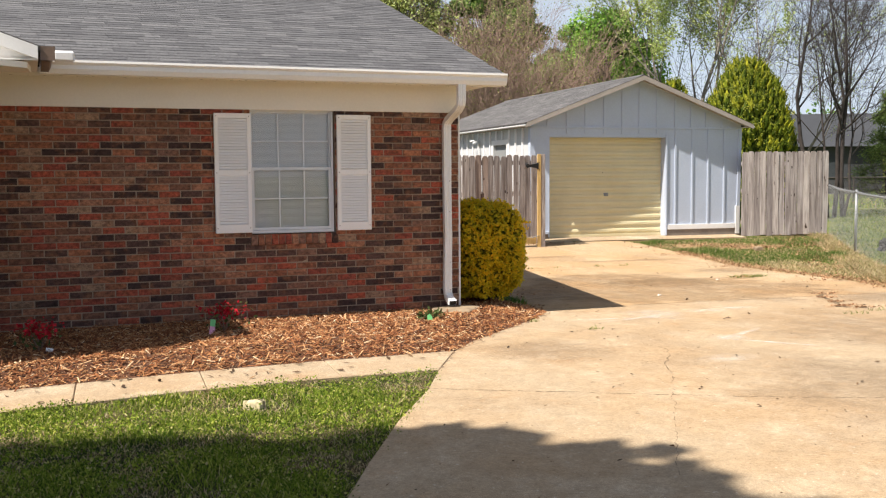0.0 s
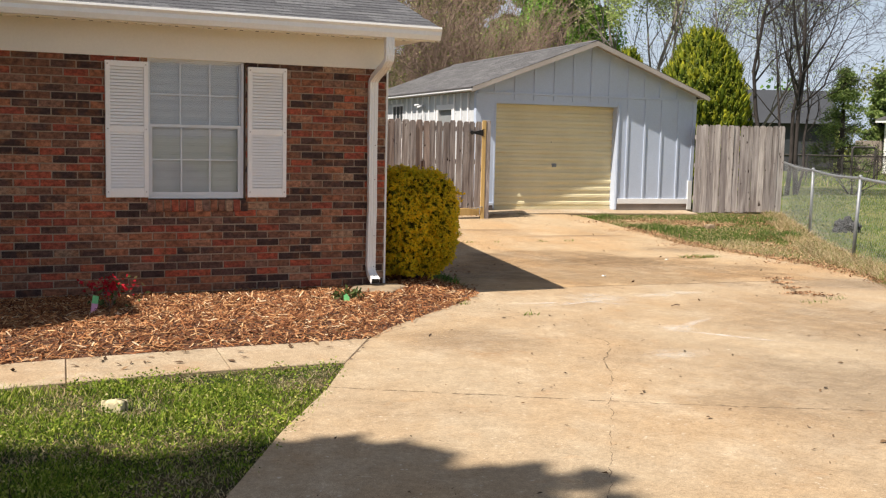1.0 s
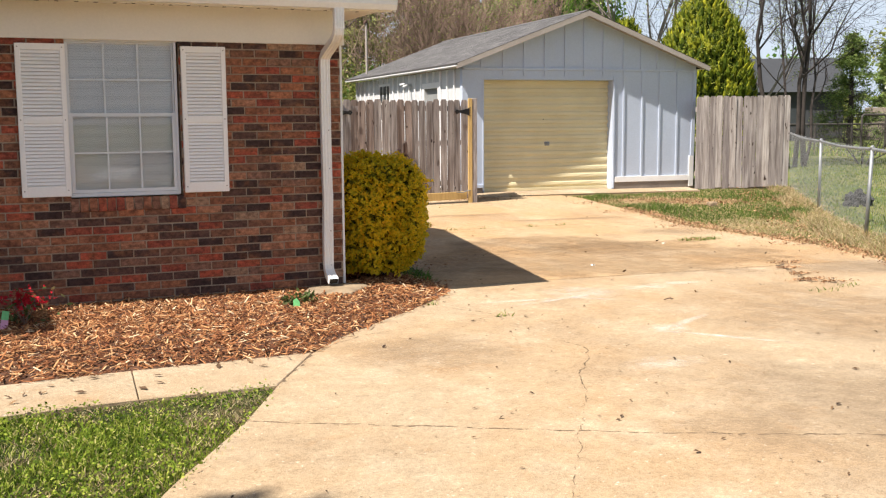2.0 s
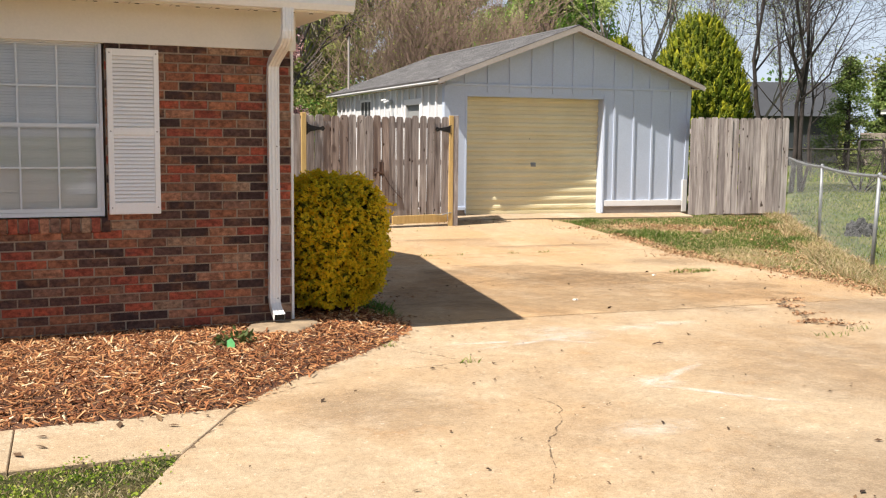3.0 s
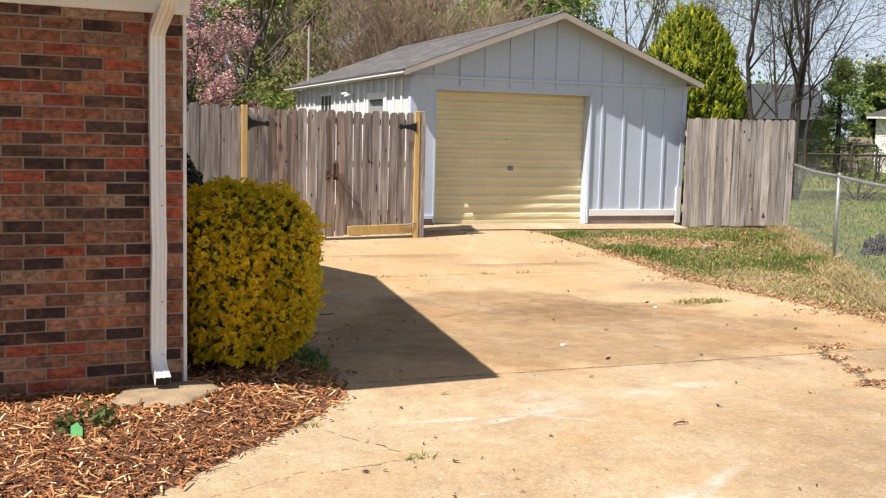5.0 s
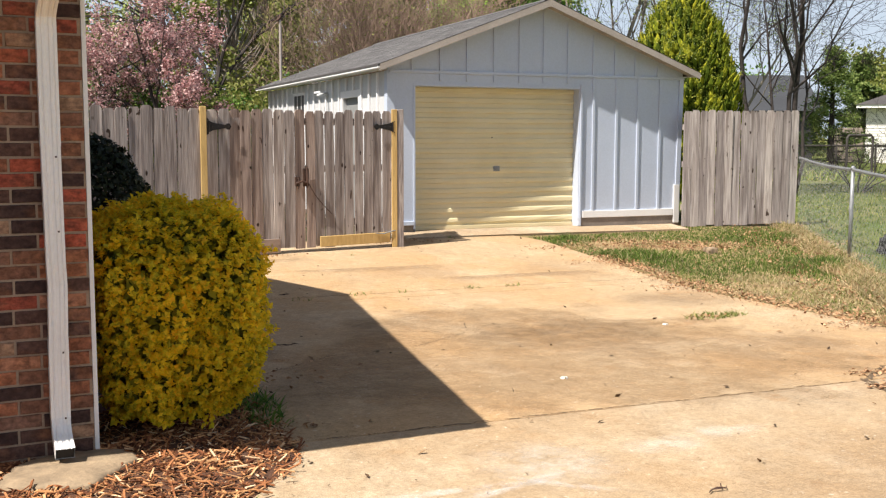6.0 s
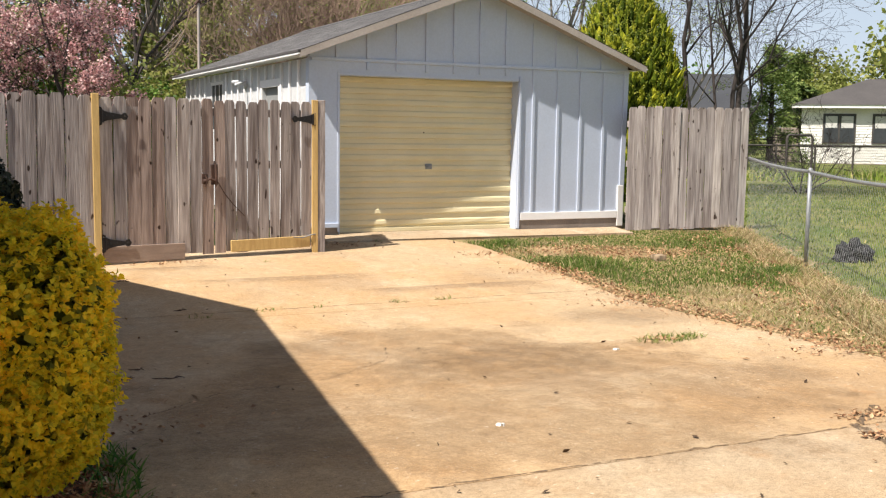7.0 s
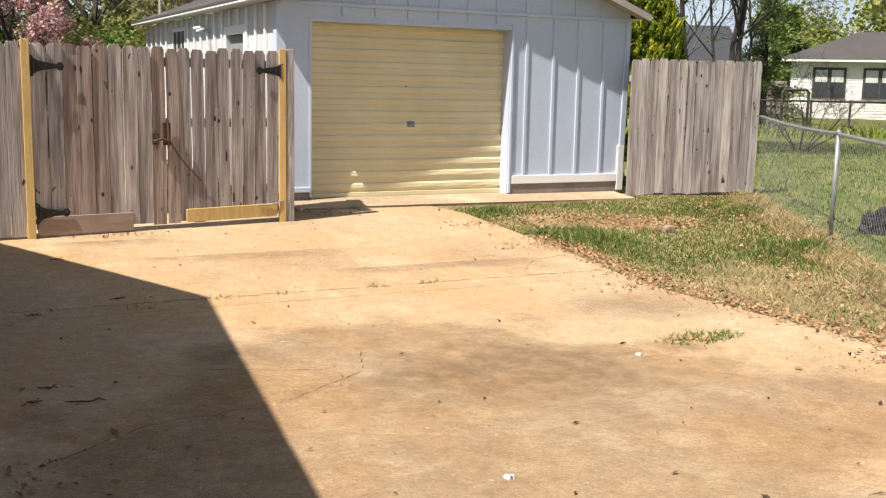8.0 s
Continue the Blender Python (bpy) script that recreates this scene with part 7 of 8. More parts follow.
def arborvitae(x, y, height, radius, seed, plumes=2300, label="golden-green arborvitae with flat upright sprays"):
    """A dense cone: a core coloured dark for the shade between many upright plumes that end in small golden sprays."""
    rng = np.random.default_rng(seed)
    tr = thing("arborvitae", pose(x, y, gz(x, y)), label, "tree")
    part("trunk", Shape().tube([(0, 0, -0.1), (0, 0, height * 0.9)], [0.12, 0.02], 8), M_BARK, tr)
    na, nh = 72, 40
    vs = []
    for j in range(nh + 1):
        for i in range(na):
            aa, hh = 6.2832 * i / na, j / nh
            q = Vector((math.cos(aa) * 2.2, math.sin(aa) * 2.2, hh * height * 0.9))
            rr = float(np.interp(hh, *CONE)) * radius * (0.84 + 0.16 * noise.noise(q))
            vs.append((rr * math.cos(aa), rr * math.sin(aa), hh * height * 0.95))
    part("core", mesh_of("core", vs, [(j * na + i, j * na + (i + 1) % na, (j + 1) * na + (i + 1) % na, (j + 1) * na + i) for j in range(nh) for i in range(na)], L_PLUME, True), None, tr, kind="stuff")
    shape, cs, ns = Shape(), [], []
    for k in range(plumes):
        h = rng.uniform(0.01, 0.97) ** 0.9
        a = rng.uniform(0, 6.283)
        q = Vector((math.cos(a) * 2.2, math.sin(a) * 2.2, h * height * 0.9))
        r = float(np.interp(h, *CONE)) * radius * (0.90 + 0.16 * noise.noise(q)) * rng.uniform(0.93, 1.04)
        out = Vector((math.cos(a), math.sin(a), 0))
        foot = out * r + Vector((0, 0, h * height))
        axis = (Vector((0, 0, 1)) + out * rng.uniform(0.05, 0.5) + Vector(rng.normal(0, 0.16, 3))).normalized()
        ln, wd = rng.uniform(0.20, 0.44), rng.uniform(0.038, 0.075)
        side = axis.cross(out).normalized()
        deep = side.cross(axis)
        shape.add([foot - axis * ln * 0.35] + [foot + axis * ln * 0.12 + (side * math.cos(c) * wd + deep * math.sin(c) * wd * 0.6) for c in (0, 1.26, 2.51, 3.77, 5.03)] + [foot + axis * ln * 0.65],
                  [(0, i + 2 if i < 4 else 1, i + 1) for i in range(5)] + [(6, i + 1, i + 2 if i < 4 else 1) for i in range(5)])
        m = 9
        t = rng.uniform(0.1, 0.72, m)
        c = np.array(foot) + np.outer(t * ln, np.array(axis)) + rng.normal(0, 1, (m, 3)) * wd * (1.0 - t[:, None])
        cs.append(c)
        ns.append(np.tile(np.array(out) + [0, 0, 0.4], (m, 1)))
    part("foliage", shape, L_PLUMES, tr, kind="stuff")
    part("sprays", quads("sprays", np.concatenate(cs), np.concatenate(ns), 0.024, L_ARBOR, rng, 2.4, 0.6), None, tr, kind="stuff")


def clump_tree(name, x, y, height, rx, rz, label, bark, leaf, seed, clumps=70, leaves=24000, leaf_size=0.11, size=0.34, trunk_r=0.16, group=""):
    """A leafy tree: limbs that reach leafy clumps set through an uneven crown; gaps stay between the clumps."""
    rng = np.random.default_rng(seed)
    tr = thing(name, pose(x, y, gz(x, y) - 0.05), label, "tree", group)
    mid = height - rz
    wood = Shape().tube([(0, 0, 0), (0.1, 0.05, mid * 0.5), (0, 0.05, mid), (0.05, 0, mid + rz * 0.7)], [trunk_r, trunk_r * 0.8, trunk_r * 0.55, trunk_r * 0.15], 8)
    cc, cr = [], []
    for k in range(clumps):
        u = Vector(rng.normal(0, 1, 3)).normalized()
        bulge = 0.86 + 0.32 * noise.noise(u * 1.6 + Vector((seed, 0, 0)))
        d = rng.uniform(0.25, 1.0) ** 0.45
        taper = 1.0 - 0.30 * max(u.z, 0) ** 2
        c = Vector((u.x * rx * bulge * d * taper, u.y * rx * bulge * d * taper, mid + u.z * rz * d * 0.9))
        cc.append(c)
        cr.append(rx * size * rng.uniform(0.6, 1.15))
        foot = Vector((0, 0, mid - rz * 0.6 + (c.z - mid + rz) * 0.25))
        bend = foot.lerp(c, 0.5) + Vector((0, 0, -0.1 * rx))
        wood.tube([foot, bend, c], [trunk_r * 0.28, trunk_r * 0.16, 0.012], 5)
    part("trunk", wood, bark, tr)
    n = leaves
    pick = rng.integers(0, clumps, n)
    u = rng.normal(0, 1, (n, 3))
    u /= np.linalg.norm(u, axis=1, keepdims=True)
    c = np.array(cc)[pick] + u * np.array(cr)[pick][:, None] * rng.uniform(0.45, 1.0, (n, 1)) ** 0.5 * [1, 1, 0.8]
    part("crown", quads("crown", c, u + [0, 0, 0.25], leaf_size, leaf, rng, 1.5, 0.45), None, tr, kind="stuff")
    return tr


def branch(rng, start, way, length, radius, depth, stem, twigs, tips, kids=8, open_angle=0.75, wander=0.10, rise=0.05):
    """A bending branch, drawn into stem, with side branches all along it, drawn into twigs."""
    n = 7 if depth > 1 else 4
    pts, radii = [Vector(start)], [radius]
    d = Vector(way).normalized()
    for k in range(n):
        d = (d + Vector((rng.gauss(0, wander), rng.gauss(0, wander), rng.gauss(0, wander * 0.8) + rise))).normalized()
        pts.append(pts[-1] + d * length / n)
        radii.append(max(radius * (1 - 0.88 * (k + 1) / n), 0.0036))
    stem.tube(pts, radii, 7 if radius > 0.04 else (4 if radius > 0.015 else 3))
    if depth == 0:
        tips += [(p, d) for p in pts[1:]]
        return
    m = kids + rng.randint(-1, 1)
    for k in range(m):
        t = 0.26 + 0.74 * (k + rng.random()) / m
        i = min(int(t * n), n - 1)
        p = pts[i].lerp(pts[i + 1], t * n - i)
        ax = (pts[i + 1] - pts[i]).normalized()
        a, sp = rng.uniform(0, 6.283), open_angle * rng.uniform(0.7, 1.25)
        o = ax.orthogonal().normalized()
        w = ax * math.cos(sp) + (o * math.cos(a) + ax.cross(o) * math.sin(a)) * math.sin(sp)
        r = radius * (1 - 0.88 * t)
        branch(rng, p, w, length * rng.uniform(0.34, 0.60) * (1.12 - 0.45 * t), max(r * rng.uniform(0.45, 0.7), 0.0046), depth - 1, twigs, twigs, tips, max(kids - 1, 3), open_angle, wander * 1.25, rise)


def branchy_tree(name, x, y, stems, label, bark, leaf, seed, depth=3, kids=8, leaves=0, leaf_size=0.05, cloud=0.12, open_angle=0.75, wander=0.10, rise=0.05, group=""):
    """stems: (dx, dy, lean x, lean y, length, radius) for each stem from the ground."""
    rng, nrng = random.Random(seed), np.random.default_rng(seed)
    tr = thing(name, pose(x, y, gz(x, y) - 0.05), label, "tree", group)
    twigs, tips = Shape(), []
    for dx, dy, lx, ly, ln, r in stems:
        stem = Shape()
        branch(rng, (dx, dy, 0), (lx, ly, 1), ln, r, depth, stem, twigs, tips, kids, open_angle, wander, rise)
        part("stem", stem, bark, tr, smooth=True)
    part("twig_mass", twigs, bark, tr, kind="stuff")
    if leaves:
        pick = nrng.integers(0, len(tips), leaves)
        c = np.array([tips[i][0] for i in pick]) + nrng.normal(0, 0.6, (leaves, 3)) * cloud
        part("crown", quads("crown", c, [[0, 0, 1.0]] * leaves, leaf_size, leaf, nrng, 1.4, 0.8), None, tr, kind="stuff")
    return tr


def spruce(x, y, height, radius, seed, leaf, label, n=5200, size=0.22):
    """A ragged cone of drooping boughs."""
    rng, r2 = np.random.default_rng(seed), random.Random(seed)
    tr = thing("conifer", pose(x, y, gz(x, y)), label, "tree")
    wood = Shape().tube([(0, 0, -0.1), (0, 0, height)], [0.16, 0.02], 7)
    tips = []
    for k in range(70):
        h = r2.uniform(0.06, 0.96)
        a, ln = r2.uniform(0, 6.283), radius * (1.02 - h) * r2.uniform(0.65, 1.15)
        p = [Vector((math.cos(a) * ln * t, math.sin(a) * ln * t, h * height + 0.12 * ln * t - 0.25 * ln * t * t)) for t in (0, 0.35, 0.7, 1.0)]
        wood.tube(p, [0.03, 0.022, 0.015, 0.006], 4)
        tips += [p[1].lerp(p[2], r2.random()) for _ in range(2)] + [p[2].lerp(p[3], r2.random()) for _ in range(3)] + [p[3]]
    part("trunk", wood, M_BARK, tr)
    pick = rng.integers(0, len(tips), n)
    c = np.array(tips)[pick] + rng.normal(0, 1, (n, 3)) * [0.17, 0.17, 0.10]
    part("needles", quads("needles", c, [[0, 0, 1.0]] * n, size, leaf, rng, 2.2, 0.7), None, tr, kind="stuff")


arborvitae(16.32, 28.65, 4.74, 1.62, 7)
arborvitae(15.6, 31.6, 4.35, 0.95, 8, 700, "smaller golden arborvitae behind the garage")

# bare trees beyond the right fence
branchy_tree("bare_tree", 19.1, 29.4, [(0, 0, -0.06, 0.04, 9.0, 0.085), (-0.25, 0.2, -0.36, 0.22, 8.0, 0.06)], "tall bare tree with dark stems and first buds", M_BARK, L_BUD, 14, 3, 12, 900, 0.05, 0.2, 0.8, 0.13)
branchy_tree("bare_tree", 19.75, 29.0, [(0, 0, 0.03, -0.03, 8.6, 0.075), (0.2, -0.15, 0.20, -0.14, 8.8, 0.085), (0.1, -0.3, 0.55, -0.26, 6.2, 0.05), (-0.15, 0.1, -0.12, 0.2, 7.6, 0.05)], "bare many-stemmed tree with fine dark twigs", M_BARK, L_BUD, 15, 3, 12, 0, 0.05, 0.1, 0.85, 0.13)
branchy_tree("bare_bush", 22.4, 29.2, [(0.1 * math.cos(k * 0.9), 0.1 * math.sin(k * 0.9), 0.9 * math.cos(k * 0.9), 0.9 * math.sin(k * 0.9), 2.2, 0.02) for k in range(7)], "low bare bush of dark tangled twigs", M_BARK, L_BUD, 16, 2, 9, 0, 0.05, 0.1, 0.9, 0.2, 0.0)
# budding and green trees behind the garage
branchy_tree("budding_tree", 19.9, 38.2, [(0, 0, 0.02, 0, 11.0, 0.11), (0.3, 0, 0.16, -0.1, 10.0, 0.09), (-0.3, 0.1, -0.15, 0.1, 10.0, 0.09), (-0.1, 0, -0.06, 0.0, 10.5, 0.07)], "tall slender tree in pale yellow-green bud", M_GREYBARK, L_BUD, 24, 3, 8, 46000, 0.066, 0.18, 0.5, 0.07, 0.06)
branchy_tree("budding_tree", 25.5, 40.0, [(0, 0, 0.0, 0, 9.5, 0.10), (0.3, 0, 0.2, -0.1, 8.0, 0.08)], "slender tree in pale bud", M_GREYBARK, L_BUD, 25, 3, 7, 5000, 0.05, 0.2, 0.6)
clump_tree("leafy_tree", 18.9, 43.2, 8.85, 2.5, 3.1, "round bright green tree in fresh leaf", M_GREYBARK, L_SPRING, 35, 100, 46000, 0.10, 0.33)
clump_tree("leafy_tree", 17.2, 44.6, 6.9, 1.5, 2.2, "round bright green tree in fresh leaf", M_GREYBARK, L_SPRING, 32, 46, 15000, 0.105, 0.36)
clump_tree("leafy_tree", 17.6, 53.0, 13.5, 3.0, 5.6, "tall deep green tree behind the garage", M_BARK, L_FOREST, 33, 130, 52000, 0.115, 0.28, 0.26)
clump_tree("leafy_tree", 12.6, 52.0, 13.0, 3.2, 5.2, "tall olive-green tree with thin foliage", M_GREYBARK, L_OLIVE, 34, 110, 22000, 0.105, 0.26, 0.2)
# brown thicket behind the garage
for k, (x, y, h) in enumerate(((10.2, 35.4, 5.4), (11.3, 36.0, 6.5), (12.6, 36.4, 6.3), (13.9, 36.8, 5.4), (11.9, 37.8, 6.8))):
    stems = [(0.5 * math.cos(j * 2.4), 0.5 * math.sin(j * 2.4), (0.10 + 0.024 * j) * math.cos(j * 2.4), (0.10 + 0.024 * j) * math.sin(j * 2.4), h * (1.0 - 0.02 * j), 0.035) for j in range(14)]
    branchy_tree("bare_thicket", x, y, stems, "dense thicket of bare brown twigs", M_TWIG, L_OLIVE, 50 + k, 2, 12, 1300, 0.05, 0.3, 0.6, 0.10, 0.03, "bare thickets")
# left side: pink blossom and green woods behind the fence
branchy_tree("pink_blossom_tree", 5.2, 30.4, [(0, 0, -0.12, 0, 4.3, 0.075), (0.1, 0, 0.15, -0.1, 3.0, 0.05), (-0.1, 0, -0.5, 0.1, 3.8, 0.05), (0, -0.1, -0.3, -0.4, 3.4, 0.04)], "small tree in full pink blossom", M_BARK, L_PINK, 61, 3, 8, 17000, 0.04, 0.07, 0.8, 0.12, 0.03)
branchy_tree("pink_blossom_tree", 3.2, 31.4, [(0, 0, 0.1, 0, 4.4, 0.08), (0.1, 0, 0.5, 0, 3.4, 0.05), (-0.1, 0, -0.4, 0.1, 3.8, 0.06)], "small tree in full pink blossom", M_BARK, L_PINK, 62, 3, 8, 12000, 0.04, 0.07, 0.8, 0.12, 0.03)
tree("bare_tree", 6.7, 36.0, 11.0, "tall dark-stemmed tree in first bud", M_BARK, L_BUD, 63, 2, 5, 0.4, 0.13, 4000, 0.07, 0.5, 0.34, 0.0, (2, 3), 0.1, (0, 0), 0.70, 0.12)
clump_tree("leafy_tree", 8.0, 40.0, 7.6, 2.1, 3.2, "light green tree in young leaf", M_GREYBARK, L_OLIVE, 64, 80, 14000, 0.085, 0.24, 0.12)
clump_tree("leafy_tree", 10.2, 46.0, 10.5, 2.6, 4.4, "light green tree in young leaf", M_GREYBARK, L_OLIVE, 65, 90, 15000, 0.09, 0.24, 0.14)
tree("leafy_tree", 3.6, 40.0, 8.5, "olive-green tree in young leaf", M_GREYBARK, L_OLIVE, 66, 2, 5, 0.45, 0.14, 18000, 0.10, 0.5, 0.27, 0.0, (2, 3), 0.2)
tree("leafy_tree", 0.6, 38.0, 8.0, "olive-green tree in young leaf", M_GREYBARK, L_OLIVE, 67, 2, 5, 0.45, 0.14, 15000, 0.10, 0.5, 0.27, 0.0, (2, 3), 0.2)
for k, (x, y) in enumerate(((5.5, 44), (7.2, 35.5), (6.3, 32.5), (3.6, 33.0), (16.6, 40.0))):
    tree("green_bush", x, y, 3.4, "tangled green bush behind the fence", M_TWIG, L_DEEP if k % 2 else L_OLIVE, 80 + k, 6, 3, 0.5, 0.03, 7000, 0.07, 0.35, 0.4, 0.0, (3, 3), 0.5, (0, 0), 0.72, 0.16, "green bushes")
# right distance
spruce(30.3, 39.0, 4.9, 1.9, 71, L_SPRUCE, "broad lacy green evergreen by the neighbour's fence", 16000, 0.05)
spruce(49.4, 57.5, 6.6, 2.3, 72, L_SPRUCE, "dark conifer behind the neighbour's house", 14000, 0.12)
tree("leafy_tree", 60, 66, 5.6, "olive-green tree behind the neighbour's house", M_GREYBARK, L_OLIVE, 74, 2, 5, 0.5, 0.2, 10000, 0.17, 0.8, 0.28, 0.0, (3, 4), 0.3)
tree("leafy_tree", 50, 66, 5.0, "olive-green tree behind the neighbour's house", M_GREYBARK, L_OLIVE, 75, 2, 5, 0.5, 0.2, 8000, 0.17, 0.8, 0.28, 0.0, (3, 4), 0.3)
# far tree line on the horizon
for k in range(12):
    a = radians(-8 + k * 5.2)
    d = 95 + 18 * math.sin(k * 2.1)
    tree("distant_tree", 2 + d * math.sin(a), 8 + d * math.cos(a), 9.5 + 2.5 * math.sin(k * 1.3), "distant hazy tree on the skyline", M_GREYBARK, L_OLIVE if k % 3 else L_DEEP, 90 + k, 2, 3, 0.55, 0.25, 4200, 0.3, 1.0, 0.3, 0.0, (3, 4), 0.3, (0, 0), 0.74, 0.16, "distant trees")
# the tree whose shade falls over the lawn and the foot of the drive
def shade_tree(x, y, height, rx, ry, rz, seed):
    """A tall, broad-crowned tree: limbs from the trunk to many leafy clumps."""
    rng = np.random.default_rng(seed)
    tr = thing("shade_tree", pose(x, y, gz(x, y) - 0.05), "tall leafy tree that shades the front lawn", "tree")
    u = rng.normal(0, 1, (900, 3))
    u /= (np.abs(u) ** 3).sum(1, keepdims=True) ** (1 / 3)
    clump = u * (rng.uniform(0, 1, (900, 1)) ** 0.25) * [rx, ry, rz] * 0.97 + [0, 0, height]
    wood = Shape().tube([(0, 0, 0), (0.1, 0.05, height * 0.35), (0, 0, height * 0.7), (0, 0, height + rz * 0.5)], [0.36, 0.28, 0.22, 0.06], 10)
    for c in clump[::9]:
        foot = Vector((0, 0, height * 0.55 + 0.3 * (c[2] - height * 0.55)))
        mid = foot.lerp(Vector(c), 0.5) + Vector((0, 0, 0.4))
        wood.tube([foot, mid, Vector(c)], [0.09, 0.05, 0.015], 5)
    part("trunk", wood, M_BARK, tr)
    n = 60000
    p = clump[rng.integers(0, len(clump), n)] + np.clip(rng.normal(0, 0.7, (n, 3)), -1.2, 1.2) * 0.30
    part("crown", quads("crown", p, [[0, 0, 1.0]] * n, 0.24, L_DEEP, rng, 1.4, 0.6), None, tr, kind="stuff")


shade_tree(-9.0, 2.42, 10.0, 3.62, 3.62, 1.9, 101)


# ---- neighbour's house and yard ----
def neighbour():
    hs = thing("neighbour_house", pose(46.6, 54.2, 0.25, 0, 0, -44), "white sided bungalow with a dark roof across the lawn", "house")
    wall = part("wall", Shape().box(0, 16, 0.04, 7, 0, 3.2), M_SIDING, hs)
    lap = Shape()
    for k in range(21):
        z = 0.02 + k * 0.15
        lap.add([(x, y, zz) for x in (0, 16) for y, zz in ((0.0, z), (0.035, z + 0.15), (0.035, z))], [(0, 3, 4, 1), (2, 5, 3, 0)])
        lap.add([(x, y, zz) for y in (0.0, 7) for x, zz in ((-0.03, z), (0.0, z + 0.15), (0.0, z))], [(0, 1, 4, 3), (2, 0, 3, 5)])
    part("lap_siding", lap, M_SIDING, wall, kind="stuff")
    part("foundation", Shape().box(-0.02, 16, 0.0, 7, -0.35, 0.02), M_BLOCK, hs)
    for x0 in (1.15, 3.75, 8.0, 10.6):
        w = part("window", Shape().box(x0, x0 + 1.75, -0.04, 0.03, 1.12, 2.80), M_FARMETAL, hs, "dark double window")
        for k in (0, 1):
            part("pane", Shape().box(x0 + 0.08 + k * 0.84, x0 + 0.83 + k * 0.84, -0.055, -0.042, 1.2, 2.72), M_FARGLASS, w)
            part("curtain", Shape().box(x0 + 0.14 + k * 0.84, x0 + 0.77 + k * 0.84, -0.058, -0.056, 2.0, 2.66), M_CURTAIN, w)
    eave = part("fascia", Shape().box(-0.55, 16.5, -0.55, -0.50, 3.10, 3.28).box(-0.55, -0.5, -0.5, 7.5, 3.10, 3.28), M_WHITE, hs)
    part("roof", Shape().add([(-0.6, -0.6, 3.28), (16.6, -0.6, 3.28), (16.6, 7.6, 3.28), (-0.6, 7.6, 3.28), (3.6, 3.5, 4.9), (12.5, 3.5, 4.9)], [(0, 1, 5, 4), (1, 2, 5), (2, 3, 4, 5), (3, 0, 4), (3, 2, 1, 0)]), M_FARROOF, hs)
    part("chimney", Shape().bevel_box(5.3, 5.9, 3.2, 3.8, 4.5, 5.5, 0.02), M_FARROOF, hs)
    part("porch_box", Shape().bevel_box(-1.7, -0.1, 1.2, 2.4, 0.0, 2.0, 0.03), M_BLOCK, hs, "dark brown lean-to")
    grey = thing("grey_house", pose(30.5, 62, 0.25, 0, 0, -25), "grey house half hidden behind bare trees", "house")
    part("wall", Shape().box(0, 15, 0, 8, 0, 3.0), M_GREYROOF, grey)
    part("roof", Shape().add([(-0.5, -0.5, 2.95), (15.5, -0.5, 2.95), (15.5, 8.5, 2.95), (-0.5, 8.5, 2.95), (-0.5, 4, 5.2), (15.5, 4, 5.2)], [(0, 1, 5, 4), (1, 2, 5), (2, 3, 4, 5), (3, 0, 4), (3, 2, 1, 0)]), M_GREYROOF, grey)
    part("chimney", Shape().bevel_box(1.0, 1.8, 1.5, 2.2, 3.4, 6.2, 0.03), M_WHITE, grey, "white chimney")
    for x0 in (3, 7, 11):
        part("window", Shape().box(x0, x0 + 1.4, -0.05, 0.0, 1.0, 2.2), M_FARGLASS, grey)


neighbour()

# dark chain-link fence across the neighbour's yard
far_fence = thing("yard_fence", pose(0, 0, 0.25), "dark chain-link yard fence with a tube gate", "fence")
FF = [(23.2, 36.6), (28.6, 35.6), (34.0, 34.6), (39.4, 33.6)]
part("top_rail", Shape().tube([(x, y, 1.15) for x, y in FF], 0.035, 6), M_FARMETAL, far_fence)
for k in range(12):
    t = k / 11
    x, y = 23.2 + 16.2 * t, 36.6 - 3.0 * t
    part("post", Shape().tube([(x, y, -0.1), (x, y, 1.2)], 0.04, 6), M_FARMETAL, far_fence)
part("gate_frame", Shape().tube([(28.0, 35.7, 0.05), (28.0, 35.7, 1.42), (28.06, 35.69, 1.5), (28.9, 35.53, 1.5), (28.96, 35.52, 1.42), (28.96, 35.52, 0.05)], 0.045, 8), M_FARMETAL, far_fence, "dark tube gate frame")
mesh_far = Shape()
for k in range(240):
    t = k / 239
    x, y = 23.2 + 16.2 * t, 36.6 - 3.0 * t
    for dx in (-0.5, 0.5):
        mesh_far.tube([(x, y, 0.0), (x + dx, y - dx * 0.185, 1.12)], 0.004, 3)
part("wire_mesh", mesh_far, M_FARMETAL, far_fence, kind="stuff")


# ---- grass ----
def scatter(rng, n, poly, ragged=0.05):
    x0, x1 = min(p[0] for p in poly), max(p[0] for p in poly)
    y0, y1 = min(p[1] for p in poly), max(p[1] for p in poly)
    x, y = rng.uniform(x0, x1, n), rng.uniform(y0, y1, n)
    ok = inside(poly, x + rng.normal(0, ragged, n), y + rng.normal(0, ragged, n))
    return x[ok], y[ok]


def field_noise(x, y, s, off=0.0):
    return np.array([noise.noise(Vector((a * s + off, b * s, 3.7))) for a, b in zip(x, y)])


def grass_object(name, x, y, h, width, mat, rng, label, lean=0.4):
    spots = np.stack([x, y, GZ(x, y) - 0.026], 1)
    ob = new(name, blades(name, spots, h, width, mat, rng, lean))
    return tagged(ob, label, "grass", kind="stuff")


